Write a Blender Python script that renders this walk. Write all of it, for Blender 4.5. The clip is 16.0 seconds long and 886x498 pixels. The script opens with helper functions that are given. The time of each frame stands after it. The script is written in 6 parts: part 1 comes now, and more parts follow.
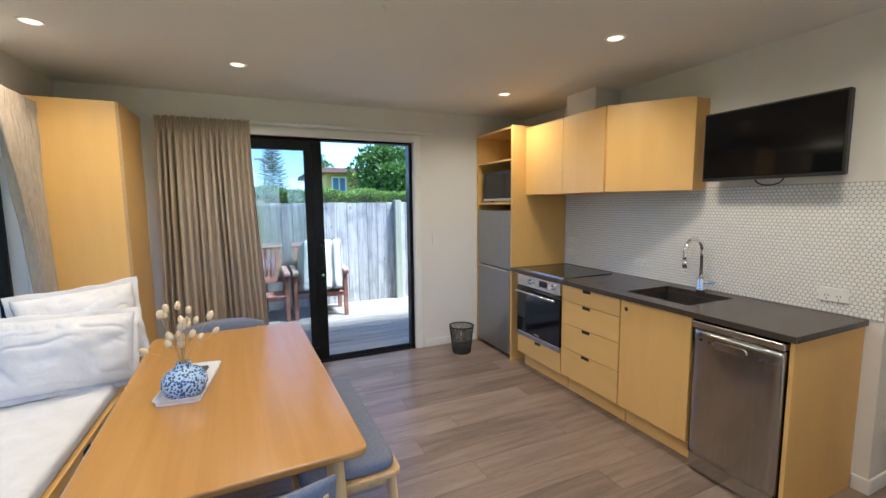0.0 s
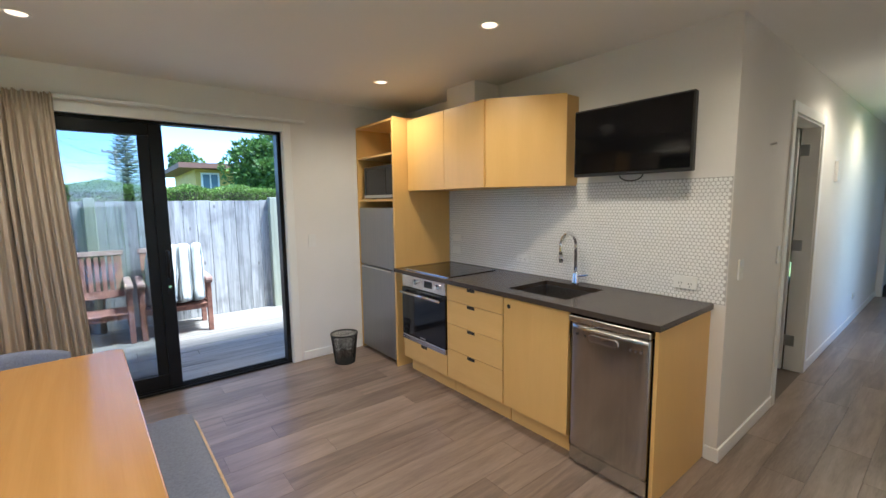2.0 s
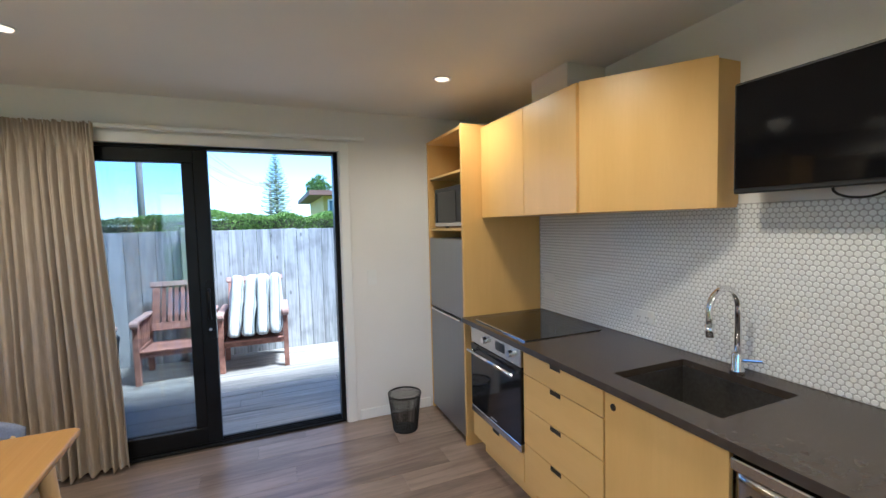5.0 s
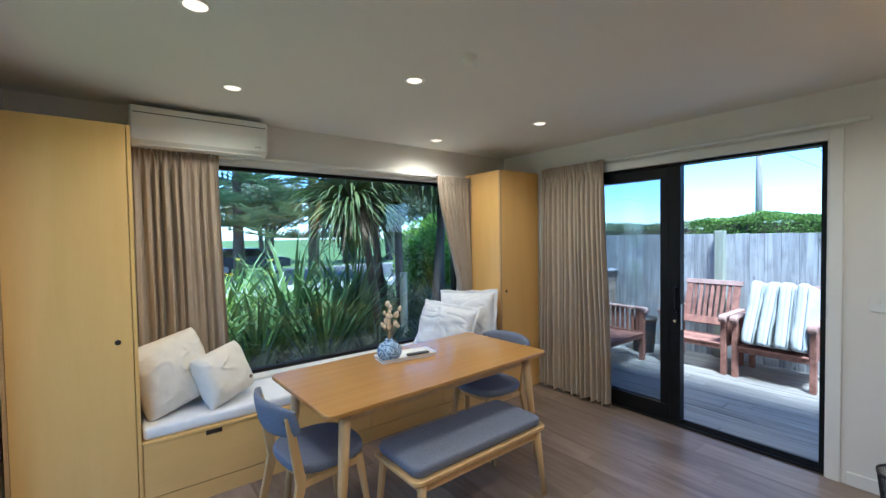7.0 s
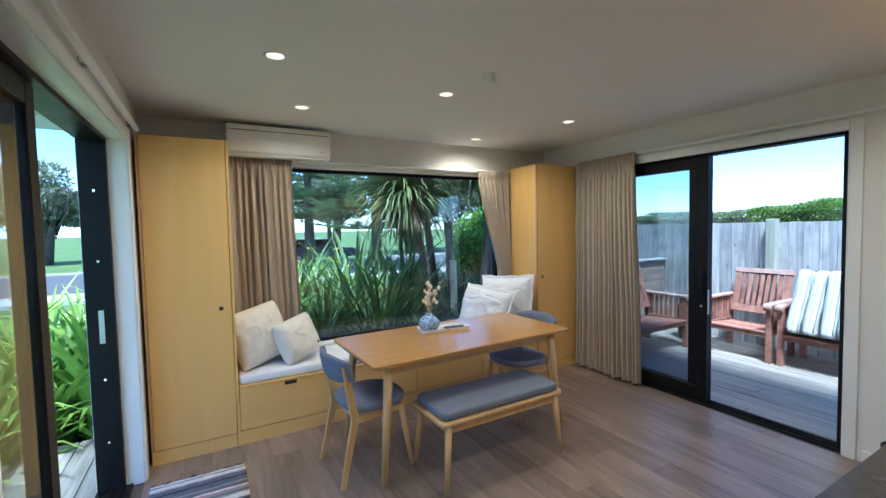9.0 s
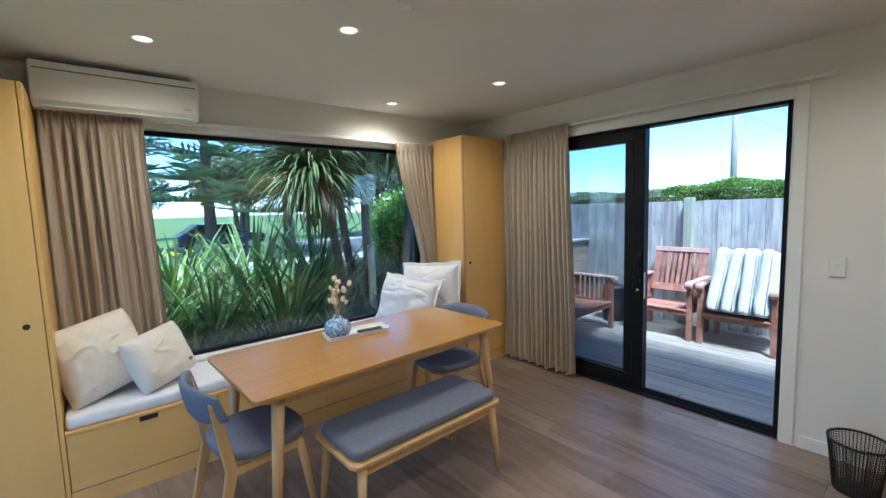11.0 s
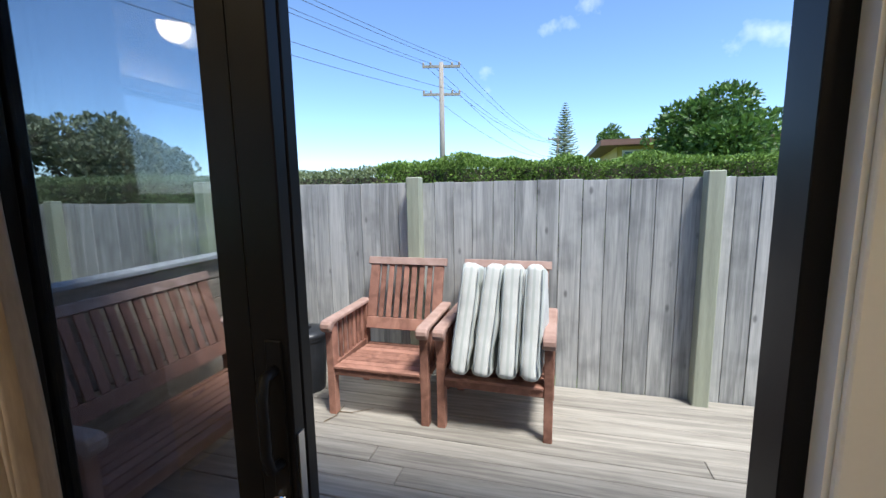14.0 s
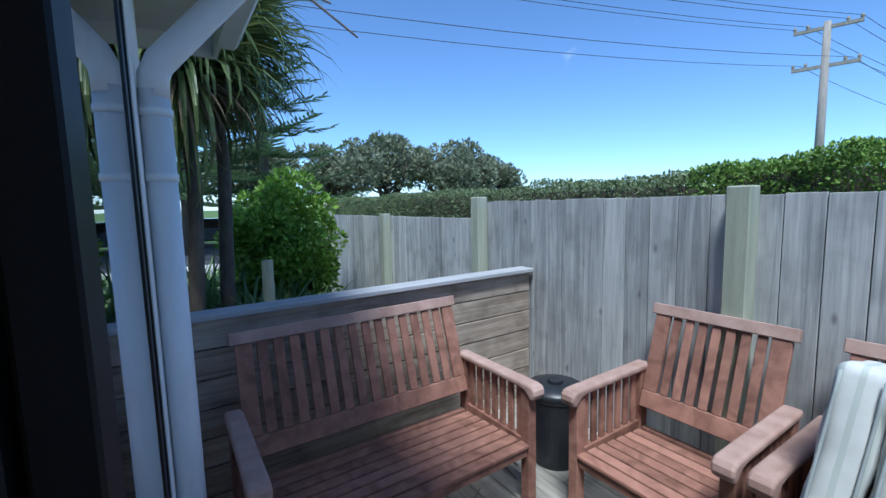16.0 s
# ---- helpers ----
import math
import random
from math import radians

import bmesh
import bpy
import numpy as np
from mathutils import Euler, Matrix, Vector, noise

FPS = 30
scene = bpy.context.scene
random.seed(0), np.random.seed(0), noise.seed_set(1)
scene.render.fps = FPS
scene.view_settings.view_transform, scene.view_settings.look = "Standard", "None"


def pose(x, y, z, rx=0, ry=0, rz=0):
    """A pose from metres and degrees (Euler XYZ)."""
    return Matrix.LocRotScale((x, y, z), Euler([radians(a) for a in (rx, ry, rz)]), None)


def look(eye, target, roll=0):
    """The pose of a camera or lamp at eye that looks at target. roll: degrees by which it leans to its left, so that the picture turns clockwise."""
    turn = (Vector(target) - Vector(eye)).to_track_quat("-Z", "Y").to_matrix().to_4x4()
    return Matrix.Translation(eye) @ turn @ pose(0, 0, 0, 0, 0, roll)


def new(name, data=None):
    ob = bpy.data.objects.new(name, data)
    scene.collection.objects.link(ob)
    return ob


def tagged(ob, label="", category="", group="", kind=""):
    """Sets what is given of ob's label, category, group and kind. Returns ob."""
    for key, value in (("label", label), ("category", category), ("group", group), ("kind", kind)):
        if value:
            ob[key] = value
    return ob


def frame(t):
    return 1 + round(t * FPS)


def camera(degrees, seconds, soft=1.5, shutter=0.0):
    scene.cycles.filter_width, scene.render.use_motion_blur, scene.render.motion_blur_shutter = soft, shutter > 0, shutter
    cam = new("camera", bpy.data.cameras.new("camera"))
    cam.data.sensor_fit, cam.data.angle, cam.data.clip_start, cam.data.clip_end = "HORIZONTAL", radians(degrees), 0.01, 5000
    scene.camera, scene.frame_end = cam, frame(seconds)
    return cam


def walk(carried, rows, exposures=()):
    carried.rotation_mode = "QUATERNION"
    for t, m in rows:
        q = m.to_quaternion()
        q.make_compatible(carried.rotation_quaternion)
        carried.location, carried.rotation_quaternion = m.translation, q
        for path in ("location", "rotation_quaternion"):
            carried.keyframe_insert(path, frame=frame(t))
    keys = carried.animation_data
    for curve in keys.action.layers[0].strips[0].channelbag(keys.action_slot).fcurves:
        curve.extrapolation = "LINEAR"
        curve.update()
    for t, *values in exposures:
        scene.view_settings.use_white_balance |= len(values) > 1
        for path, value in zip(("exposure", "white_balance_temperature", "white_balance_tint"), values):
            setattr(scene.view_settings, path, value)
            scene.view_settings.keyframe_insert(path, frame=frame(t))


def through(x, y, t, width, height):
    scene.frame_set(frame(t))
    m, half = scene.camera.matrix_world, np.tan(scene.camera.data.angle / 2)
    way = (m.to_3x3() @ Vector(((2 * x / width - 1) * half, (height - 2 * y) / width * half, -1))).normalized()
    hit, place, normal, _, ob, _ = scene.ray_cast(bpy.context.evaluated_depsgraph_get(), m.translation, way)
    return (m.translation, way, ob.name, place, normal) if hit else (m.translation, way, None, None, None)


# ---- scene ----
cam = camera(93.2, 16.0)
PATH = [
    (0, (0.324, 0.256, 1.517), (1.137, 2.07, 1.299), -0.6),
    (0.5, (0.353, 0.252, 1.519), (1.235, 2.032, 1.292), -0.8),
    (1, (0.382, 0.245, 1.514), (1.358, 1.976, 1.284), -0.8),
    (1.5, (0.434, 0.275, 1.517), (1.537, 1.926, 1.28), -0.8),
    (2, (0.537, 0.414, 1.491), (1.777, 1.967, 1.265), -0.7),
    (2.5, (0.667, 0.647, 1.519), (2.008, 2.117, 1.311), -0.8),
    (3, (0.745, 0.718, 1.546), (2.148, 2.131, 1.361), -1.2),
    (3.2, (0.773, 0.715, 1.551), (2.182, 2.123, 1.378), -1.3),
    (5.5, (1.47, 0.995, 1.545), (1.622, 2.986, 1.436), -1.4),
    (6, (1.708, 0.972, 1.546), (1.049, 2.858, 1.448), -1.4),
    (6.5, (2.026, 0.856, 1.564), (0.752, 2.396, 1.481), -1.1),
    (7, (2.351, 0.76, 1.561), (0.767, 1.98, 1.5), -0.9),
    (7.5, (2.615, 0.682, 1.588), (0.89, 1.693, 1.524), -0.8),
    (8, (2.803, 0.646, 1.581), (1.061, 1.625, 1.504), -0.9),
    (10.3, (2.813, 0.826, 1.499), (1.1, 1.843, 1.323), -1.6),
    (10.5, (2.713, 0.861, 1.495), (1.035, 1.933, 1.306), -1.6),
    (11, (2.349, 1.013, 1.532), (0.82, 2.288, 1.34), -1.7),
    (11.5, (2.015, 1.308, 1.537), (0.725, 2.826, 1.356), -2.0),
    (12, (1.709, 1.647, 1.5), (0.737, 3.39, 1.359), -2.0),
    (12.5, (1.544, 2.129, 1.536), (0.84, 3.995, 1.382), -1.6),
    (13, (1.439, 2.603, 1.542), (0.942, 4.531, 1.35), -1.3),
    (13.5, (1.407, 3.081, 1.528), (0.993, 5.024, 1.297), -1.4),
    (14, (1.401, 3.517, 1.49), (0.887, 5.429, 1.204), -0.9),
    (14.5, (1.364, 3.864, 1.491), (0.56, 5.668, 1.177), -0.3),
    (15, (1.288, 4.143, 1.487), (0.118, 5.737, 1.186), -0.4),
    (15.5, (1.248, 4.277, 1.513), (-0.253, 5.576, 1.27), -0.9),
    (16, (1.227, 4.318, 1.527), (-0.433, 5.413, 1.312), -1.4),
]
EXPOSURES = [(0, 2.35, 5200, 7), (3.2, 2.35, 5250, 7), (5.5, 2.3, 4850, 5), (6.5, 2.08, 4700, 3), (8, 2.1, 4700, 3), (10.5, 2.05, 4800, 3), (12, 2.1, 4950, 5), (13.2, 1.85, 6000, 7),
             (13.7, 1.50, 6200, 9), (14.3, 1.17, 5850, 8), (15, 0.87, 5450, 6), (16, 0.85, 5300, 4)]
walk(cam, [(t, look(eye, target, roll)) for t, eye, target, roll in PATH], EXPOSURES)

# ---- light ----
SUN_ELEVATION, SUN_AZIMUTH = 64.0, 128.0          # degrees; azimuth clockwise from +y
world = bpy.data.worlds.new("sky")
scene.world = world
world.use_nodes = True
wn, wl = world.node_tree.nodes, world.node_tree.links
wn.clear()
sky = wn.new("ShaderNodeTexSky")
sky.sky_type, sky.sun_disc = "NISHITA", False
sky.sun_elevation, sky.sun_rotation = radians(SUN_ELEVATION), radians(SUN_AZIMUTH)
sky.air_density, sky.dust_density, sky.ozone_density = 0.75, 0.3, 5.0
wbg, wout = wn.new("ShaderNodeBackground"), wn.new("ShaderNodeOutputWorld")
wbg.inputs["Strength"].default_value = 0.115
# a few thin fair-weather clouds
wco, wno, wrg, wmx = wn.new("ShaderNodeTexCoord"), wn.new("ShaderNodeTexNoise"), wn.new("ShaderNodeMapRange"), wn.new("ShaderNodeMix")
wno.inputs["Scale"].default_value, wno.inputs["Detail"].default_value = 4.2, 7.0
wrg.inputs["From Min"].default_value, wrg.inputs["From Max"].default_value, wrg.inputs["To Max"].default_value = 0.62, 0.76, 0.75
wmx.data_type = "RGBA"
wmx.inputs["B"].default_value = (6.5, 6.7, 7.0, 1)
wl.new(wco.outputs["Generated"], wno.inputs["Vector"])
wl.new(wno.outputs["Fac"], wrg.inputs["Value"])
wl.new(wrg.outputs["Result"], wmx.inputs["Factor"])
wl.new(sky.outputs[0], wmx.inputs["A"])
wl.new(wmx.outputs["Result"], wbg.inputs["Color"])
wl.new(wbg.outputs[0], wout.inputs["Surface"])

sun = new("sun", bpy.data.lights.new("sun", "SUN"))
sun.data.energy, sun.data.angle, sun.data.color = 3.0, radians(14.0), (1.0, 0.95, 0.87)
_a, _e = radians(SUN_AZIMUTH), radians(SUN_ELEVATION)
sun.matrix_world = look((math.sin(_a) * math.cos(_e) * 30, math.cos(_a) * math.cos(_e) * 30, math.sin(_e) * 30), (0, 0, 0))

DOWNLIGHTS = [(0.61, 1.0), (-0.21, 1.28), (0.46, 2.04), (-0.6, 2.98), (0.28, 3.3), (2.25, 3.29), (2.17, 2.05), (2.2, 0.95), (5.0, 0.75), (6.5, 0.77)]
DOWNLIGHT_WATTS = 7.6
for _x, _y in DOWNLIGHTS:
    lamp = new("downlight_beam", bpy.data.lights.new("downlight_beam", "SPOT"))
    lamp.data.energy, lamp.data.color = DOWNLIGHT_WATTS, (1.0, 0.77, 0.49)
    lamp.data.spot_size, lamp.data.spot_blend, lamp.data.shadow_soft_size = radians(166), 0.75, 0.08
    lamp.matrix_world = pose(_x, _y, 2.37)


# ---- building helpers ----
def thing(name, x, y, z, label, category, rz=0.0, group="", kind=""):
    """An Empty at a thing's base."""
    ob = new(name)
    ob.empty_display_size = 0.1
    ob.matrix_basis = pose(x, y, z, 0, 0, rz)
    return tagged(ob, label, category, group, kind)


def base_of(ob):
    m = Matrix.Identity(4)
    while ob is not None:
        m = ob.matrix_basis @ m
        ob = ob.parent
    return m


def part(name, bm, material, parent=None, label="", local=False, smooth=False):
    """Links a bmesh as one mesh object. Its coordinates are the world's, or the thing's own when local."""
    if parent is not None and not local:
        bm.transform(base_of(parent).inverted())
    bmesh.ops.recalc_face_normals(bm, faces=bm.faces)
    me = bpy.data.meshes.new(name)
    bm.to_mesh(me)
    bm.free()
    me.materials.append(material)
    if smooth:
        me.shade_smooth()
    ob = new(name, me)
    ob.parent = parent
    return tagged(ob, label)


def piece(name, mesh, parent, x, y, z, rz=0.0, rx=0.0, ry=0.0):
    """An object of its own on a shared mesh, at a place of the world."""
    ob = new(name, mesh)
    ob.parent = parent
    m = pose(x, y, z, rx, ry, rz)
    ob.matrix_basis = base_of(parent).inverted() @ m if parent is not None else m
    return ob


def mesh_of(name, bm, material):
    bmesh.ops.recalc_face_normals(bm, faces=bm.faces)
    me = bpy.data.meshes.new(name)
    bm.to_mesh(me)
    bm.free()
    me.materials.append(material)
    return me


def box(x0, x1, y0, y1, z0, z1, bevel=0.0, bm=None, segments=1):
    own = bmesh.new()
    m = Matrix.Translation(((x0 + x1) / 2, (y0 + y1) / 2, (z0 + z1) / 2)) @ Matrix.Diagonal((x1 - x0, y1 - y0, z1 - z0, 1))
    bmesh.ops.create_cube(own, size=1, matrix=m)
    if bevel:
        bmesh.ops.bevel(own, geom=list(own.edges), offset=bevel, segments=segments, profile=0.5, affect="EDGES", clamp_overlap=True)
    return merge(bm, own)


def merge(bm, own, m=None):
    """Adds own's faces to bm, moved by m."""
    if m is not None:
        own.transform(m)
    if bm is None:
        return own
    me = bpy.data.meshes.new("tmp")
    own.to_mesh(me)
    own.free()
    bm.from_mesh(me)
    bpy.data.meshes.remove(me)
    return bm


def rod(a, b, r0, r1=None, bm=None, seg=12, caps=True):
    """A round bar from a to b."""
    a, b = Vector(a), Vector(b)
    own = bmesh.new()
    bmesh.ops.create_cone(own, cap_ends=caps, segments=seg, radius1=r0, radius2=r0 if r1 is None else r1, depth=(b - a).length)
    own.transform(Matrix.Translation((a + b) / 2) @ (b - a).to_track_quat("Z", "Y").to_matrix().to_4x4())
    return merge(bm, own)


def bar(a, b, w, d, bm=None, bevel=0.0, w1=None, d1=None, spin=0.0):
    """A rectangular bar from a to b, w by d at a and w1 by d1 at b."""
    a, b = Vector(a), Vector(b)
    own = bmesh.new()
    h = (b - a).length
    bmesh.ops.create_cube(own, size=1)
    for v in own.verts:
        top = v.co.z > 0
        v.co = Vector((v.co.x * ((w1 or w) if top else w), v.co.y * ((d1 or d) if top else d), h if top else 0))
    if bevel:
        bmesh.ops.bevel(own, geom=list(own.edges), offset=bevel, segments=2, profile=0.5, affect="EDGES", clamp_overlap=True)
    z = (b - a).normalized()
    x = Vector((1, 0, 0)) if abs(z.x) < 0.9 else Vector((0, 1, 0))
    y = z.cross(x).normalized()
    x = y.cross(z)
    m = Matrix((x, y, z)).transposed().to_4x4()
    own.transform(Matrix.Translation(a) @ m @ Matrix.Rotation(spin, 4, "Z"))
    return merge(bm, own)


def lathe(profile, seg=32, bm=None, m=None):
    """A turned shape: profile is (radius, z) from bottom to top."""
    own = bmesh.new()
    rings = []
    for r, z in profile:
        if r < 1e-5:
            rings.append([own.verts.new((0, 0, z))])
        else:
            rings.append([own.verts.new((r * math.cos(2 * math.pi * i / seg), r * math.sin(2 * math.pi * i / seg), z)) for i in range(seg)])
    for p, q in zip(rings, rings[1:]):
        for i in range(seg):
            j = (i + 1) % seg
            if len(p) == 1 and len(q) > 1:
                own.faces.new((p[0], q[j], q[i]))
            elif len(q) == 1 and len(p) > 1:
                own.faces.new((p[i], p[j], q[0]))
            elif len(p) > 1:
                own.faces.new((p[i], p[j], q[j], q[i]))
    return merge(bm, own, m)


def tube(points, r, bm=None, seg=10, r1=None, caps=True):
    """A round tube along points."""
    own = bmesh.new()
    pts = [Vector(p) for p in points]
    n = len(pts)
    rings = []
    side = None
    for i, p in enumerate(pts):
        d = (pts[min(i + 1, n - 1)] - pts[max(i - 1, 0)]).normalized()
        if side is None:
            side = d.orthogonal().normalized()
        side = (side - d * side.dot(d)).normalized()
        up = d.cross(side)
        rr = r if r1 is None else r + (r1 - r) * i / max(1, n - 1)
        rings.append([own.verts.new(p + (side * math.cos(2 * math.pi * k / seg) + up * math.sin(2 * math.pi * k / seg)) * rr) for k in range(seg)])
    for p, q in zip(rings, rings[1:]):
        for k in range(seg):
            own.faces.new((p[k], p[(k + 1) % seg], q[(k + 1) % seg], q[k]))
    if caps:
        own.faces.new(rings[0][::-1])
        own.faces.new(rings[-1])
    return merge(bm, own)


def prism(outline, z0, z1, bm=None, bevel=0.0, m=None, segments=2):
    """A plate with the given outline (x, y)."""
    own = bmesh.new()
    face = own.faces.new([own.verts.new((x, y, z0)) for x, y in outline])
    top = bmesh.ops.extrude_face_region(own, geom=[face])
    bmesh.ops.translate(own, verts=[v for v in top["geom"] if isinstance(v, bmesh.types.BMVert)], vec=(0, 0, z1 - z0))
    bmesh.ops.recalc_face_normals(own, faces=own.faces)
    if bevel:
        rim = [e for e in own.edges if abs(e.verts[0].co.z - e.verts[1].co.z) < 1e-6]
        bmesh.ops.bevel(own, geom=rim, offset=bevel, segments=segments, profile=0.5, affect="EDGES", clamp_overlap=True)
    return merge(bm, own, m)


def rounded(w, d, r, n=6):
    """The outline of a w by d rectangle with corners of radius r."""
    pts = []
    for cx, cy, a0 in ((w / 2 - r, d / 2 - r, 0), (-w / 2 + r, d / 2 - r, 90), (-w / 2 + r, -d / 2 + r, 180), (w / 2 - r, -d / 2 + r, 270)):
        for i in range(n + 1):
            a = radians(a0 + 90 * i / n)
            pts.append((cx + r * math.cos(a), cy + r * math.sin(a)))
    return pts


def pillow_mesh(w, h, t, seed, n=46, crumple=0.012, soft_corner=0.15):
    """A stuffed cushion in its own xz plane, t thick along y."""
    bm = bmesh.new()
    sides = []
    for s in (-1, 1):
        rows = []
        for j in range(n + 1):
            row = []
            for i in range(n + 1):
                u, v = 2 * i / n - 1, 2 * j / n - 1
                puff = max(0.0, (1 - abs(u) ** 2.6) * (1 - abs(v) ** 2.6)) ** 0.45
                pinch = 1 - 0.07 * (1 - abs(u) ** 2) * abs(v) ** 3 - 0.0
                pinch_v = 1 - 0.07 * (1 - abs(v) ** 2) * abs(u) ** 3
                wob = noise.noise(Vector((u * 1.3 + seed, v * 1.3, s * 0.7))) * crumple * 1.6 + noise.noise(Vector((u * 3 + seed, v * 3, s))) * crumple * 0.5
                bend = Vector((noise.noise(Vector((u, v, seed))), noise.noise(Vector((v, u, seed + 5))), 0))
                ridge = 1 - abs(noise.noise(Vector((u * 1.6 + seed, v * 2.6, s * 2.0 + seed)) + bend * 1.3)) * 6.5
                wob += max(0.0, ridge) ** 1.5 * crumple * 1.2 * (0.5 + noise.noise(Vector((u * 1.5, v * 1.5, seed + 9)))) - crumple * 0.3
                edge = max(abs(u), abs(v)) > 0.999
                y = 0.0 if edge else s * (t / 2 * puff) + wob * puff
                row.append(bm.verts.new((u * w / 2 * pinch_v * (1 - soft_corner * v * v / 2) ** 0.5, y, v * h / 2 * pinch * (1 - soft_corner * u * u / 2) ** 0.5)))
            rows.append(row)
        for j in range(n):
            for i in range(n):
                bm.faces.new((rows[j][i], rows[j][i + 1], rows[j + 1][i + 1], rows[j + 1][i]))
        sides.append(rows)
    bmesh.ops.remove_doubles(bm, verts=bm.verts, dist=0.0004)
    return bm


# ---- materials ----
def new_material(name):
    m = bpy.data.materials.new(name)
    m.use_nodes = True
    nt = m.node_tree
    return m, nt, nt.nodes, nt.links, nt.nodes["Principled BSDF"]


def surface(name, dark, light, rough=0.5, metal=0.0, scale=(8, 8, 8), detail=6.0, fine=60.0, bump=0.1, bump_dist=0.002, rough_var=0.1,
            coat=0.0, per_object=0.0, per_island=0.0, stains=0.0, stain_scale=2.0, warp=0.0, knots=0.0):
    """Two scales of variation between two colours, with roughness variation and fine relief."""
    m, nt, n, l, bsdf = new_material(name)
    co = n.new("ShaderNodeTexCoord")
    mp = n.new("ShaderNodeMapping")
    mp.inputs["Scale"].default_value = scale
    l.new(co.outputs["Object"], mp.inputs["Vector"])
    vec = mp.outputs["Vector"]
    if per_object or per_island:
        src = n.new("ShaderNodeObjectInfo").outputs["Random"] if per_object else n.new("ShaderNodeNewGeometry").outputs["Random Per Island"]
        shift = n.new("ShaderNodeVectorMath")
        shift.operation = "MULTIPLY_ADD"
        l.new(src, shift.inputs[0])
        shift.inputs[1].default_value = (37, 91, 53)
        l.new(vec, shift.inputs[2])
        vec = shift.outputs[0]
    a = n.new("ShaderNodeTexNoise")
    a.inputs["Scale"].default_value, a.inputs["Detail"].default_value, a.inputs["Distortion"].default_value = 1.0, detail, warp
    l.new(vec, a.inputs["Vector"])
    b = n.new("ShaderNodeTexNoise")
    b.inputs["Scale"].default_value, b.inputs["Detail"].default_value = fine / max(scale), 3.0
    l.new(vec, b.inputs["Vector"])
    mix = n.new("ShaderNodeMath")
    mix.operation = "MULTIPLY_ADD"
    l.new(b.outputs["Fac"], mix.inputs[0])
    mix.inputs[1].default_value = 0.35
    l.new(a.outputs["Fac"], mix.inputs[2])
    ramp = n.new("ShaderNodeMapRange")
    ramp.inputs["From Min"].default_value, ramp.inputs["From Max"].default_value = 0.40, 0.95
    l.new(mix.outputs[0], ramp.inputs["Value"])
    fac = ramp.outputs["Result"]
    if per_object or per_island:
        add = n.new("ShaderNodeMath")
        add.operation = "MULTIPLY_ADD"
        add.use_clamp = True
        l.new(src, add.inputs[0])
        add.inputs[1].default_value = per_object or per_island
        off = n.new("ShaderNodeMath")
        off.operation = "SUBTRACT"
        l.new(fac, off.inputs[0])
        off.inputs[1].default_value = (per_object or per_island) / 2
        l.new(off.outputs[0], add.inputs[2])
        fac = add.outputs[0]
    col = n.new("ShaderNodeMix")
    col.data_type = "RGBA"
    col.inputs["A"].default_value, col.inputs["B"].default_value = (*dark, 1), (*light, 1)
    l.new(fac, col.inputs["Factor"])
    out = col.outputs["Result"]
    if stains:
        s = n.new("ShaderNodeTexNoise")
        s.inputs["Scale"].default_value, s.inputs["Detail"].default_value = stain_scale, 5.0
        if per_object or per_island:
            move = n.new("ShaderNodeVectorMath")
            move.operation = "MULTIPLY_ADD"
            l.new(src, move.inputs[0])
            move.inputs[1].default_value = (61, 47, 83)
            l.new(co.outputs["Object"], move.inputs[2])
            l.new(move.outputs[0], s.inputs["Vector"])
        else:
            l.new(co.outputs["Object"], s.inputs["Vector"])
        sr = n.new("ShaderNodeMapRange")
        sr.inputs["From Min"].default_value, sr.inputs["From Max"].default_value = 0.5, 0.75
        sr.inputs["To Max"].default_value = stains
        l.new(s.outputs["Fac"], sr.inputs["Value"])
        st = n.new("ShaderNodeMix")
        st.data_type = "RGBA"
        st.inputs["B"].default_value = (*[c * 0.45 for c in dark], 1)
        l.new(sr.outputs["Result"], st.inputs["Factor"])
        l.new(out, st.inputs["A"])
        out = st.outputs["Result"]
    if knots:
        kv, kr, km = n.new("ShaderNodeTexVoronoi"), n.new("ShaderNodeMapRange"), n.new("ShaderNodeMix")
        km.data_type = "RGBA"
        kmap = n.new("ShaderNodeMapping")
        kmap.inputs["Scale"].default_value = (8.0, 8.0, 3.6)
        kadd = n.new("ShaderNodeVectorMath")
        kadd.operation = "MULTIPLY_ADD"
        l.new(n.new("ShaderNodeObjectInfo").outputs["Random"], kadd.inputs[0])
        kadd.inputs[1].default_value = (23, 71, 39)
        l.new(co.outputs["Object"], kmap.inputs["Vector"])
        l.new(kmap.outputs["Vector"], kadd.inputs[2])
        l.new(kadd.outputs[0], kv.inputs["Vector"])
        kv.inputs["Scale"].default_value = 1.0
        kr.inputs["From Min"].default_value, kr.inputs["From Max"].default_value = 0.05, 0.13
        kr.inputs["To Min"].default_value, kr.inputs["To Max"].default_value = knots, 0.0
        l.new(kv.outputs["Distance"], kr.inputs["Value"])
        l.new(kr.outputs["Result"], km.inputs["Factor"])
        km.inputs["B"].default_value = (*[c * 0.4 for c in dark], 1)
        l.new(out, km.inputs["A"])
        out = km.outputs["Result"]
    l.new(out, bsdf.inputs["Base Color"])
    rr = n.new("ShaderNodeMapRange")
    rr.inputs["To Min"].default_value, rr.inputs["To Max"].default_value = max(0.02, rough - rough_var), min(1, rough + rough_var)
    l.new(a.outputs["Fac"], rr.inputs["Value"])
    l.new(rr.outputs["Result"], bsdf.inputs["Roughness"])
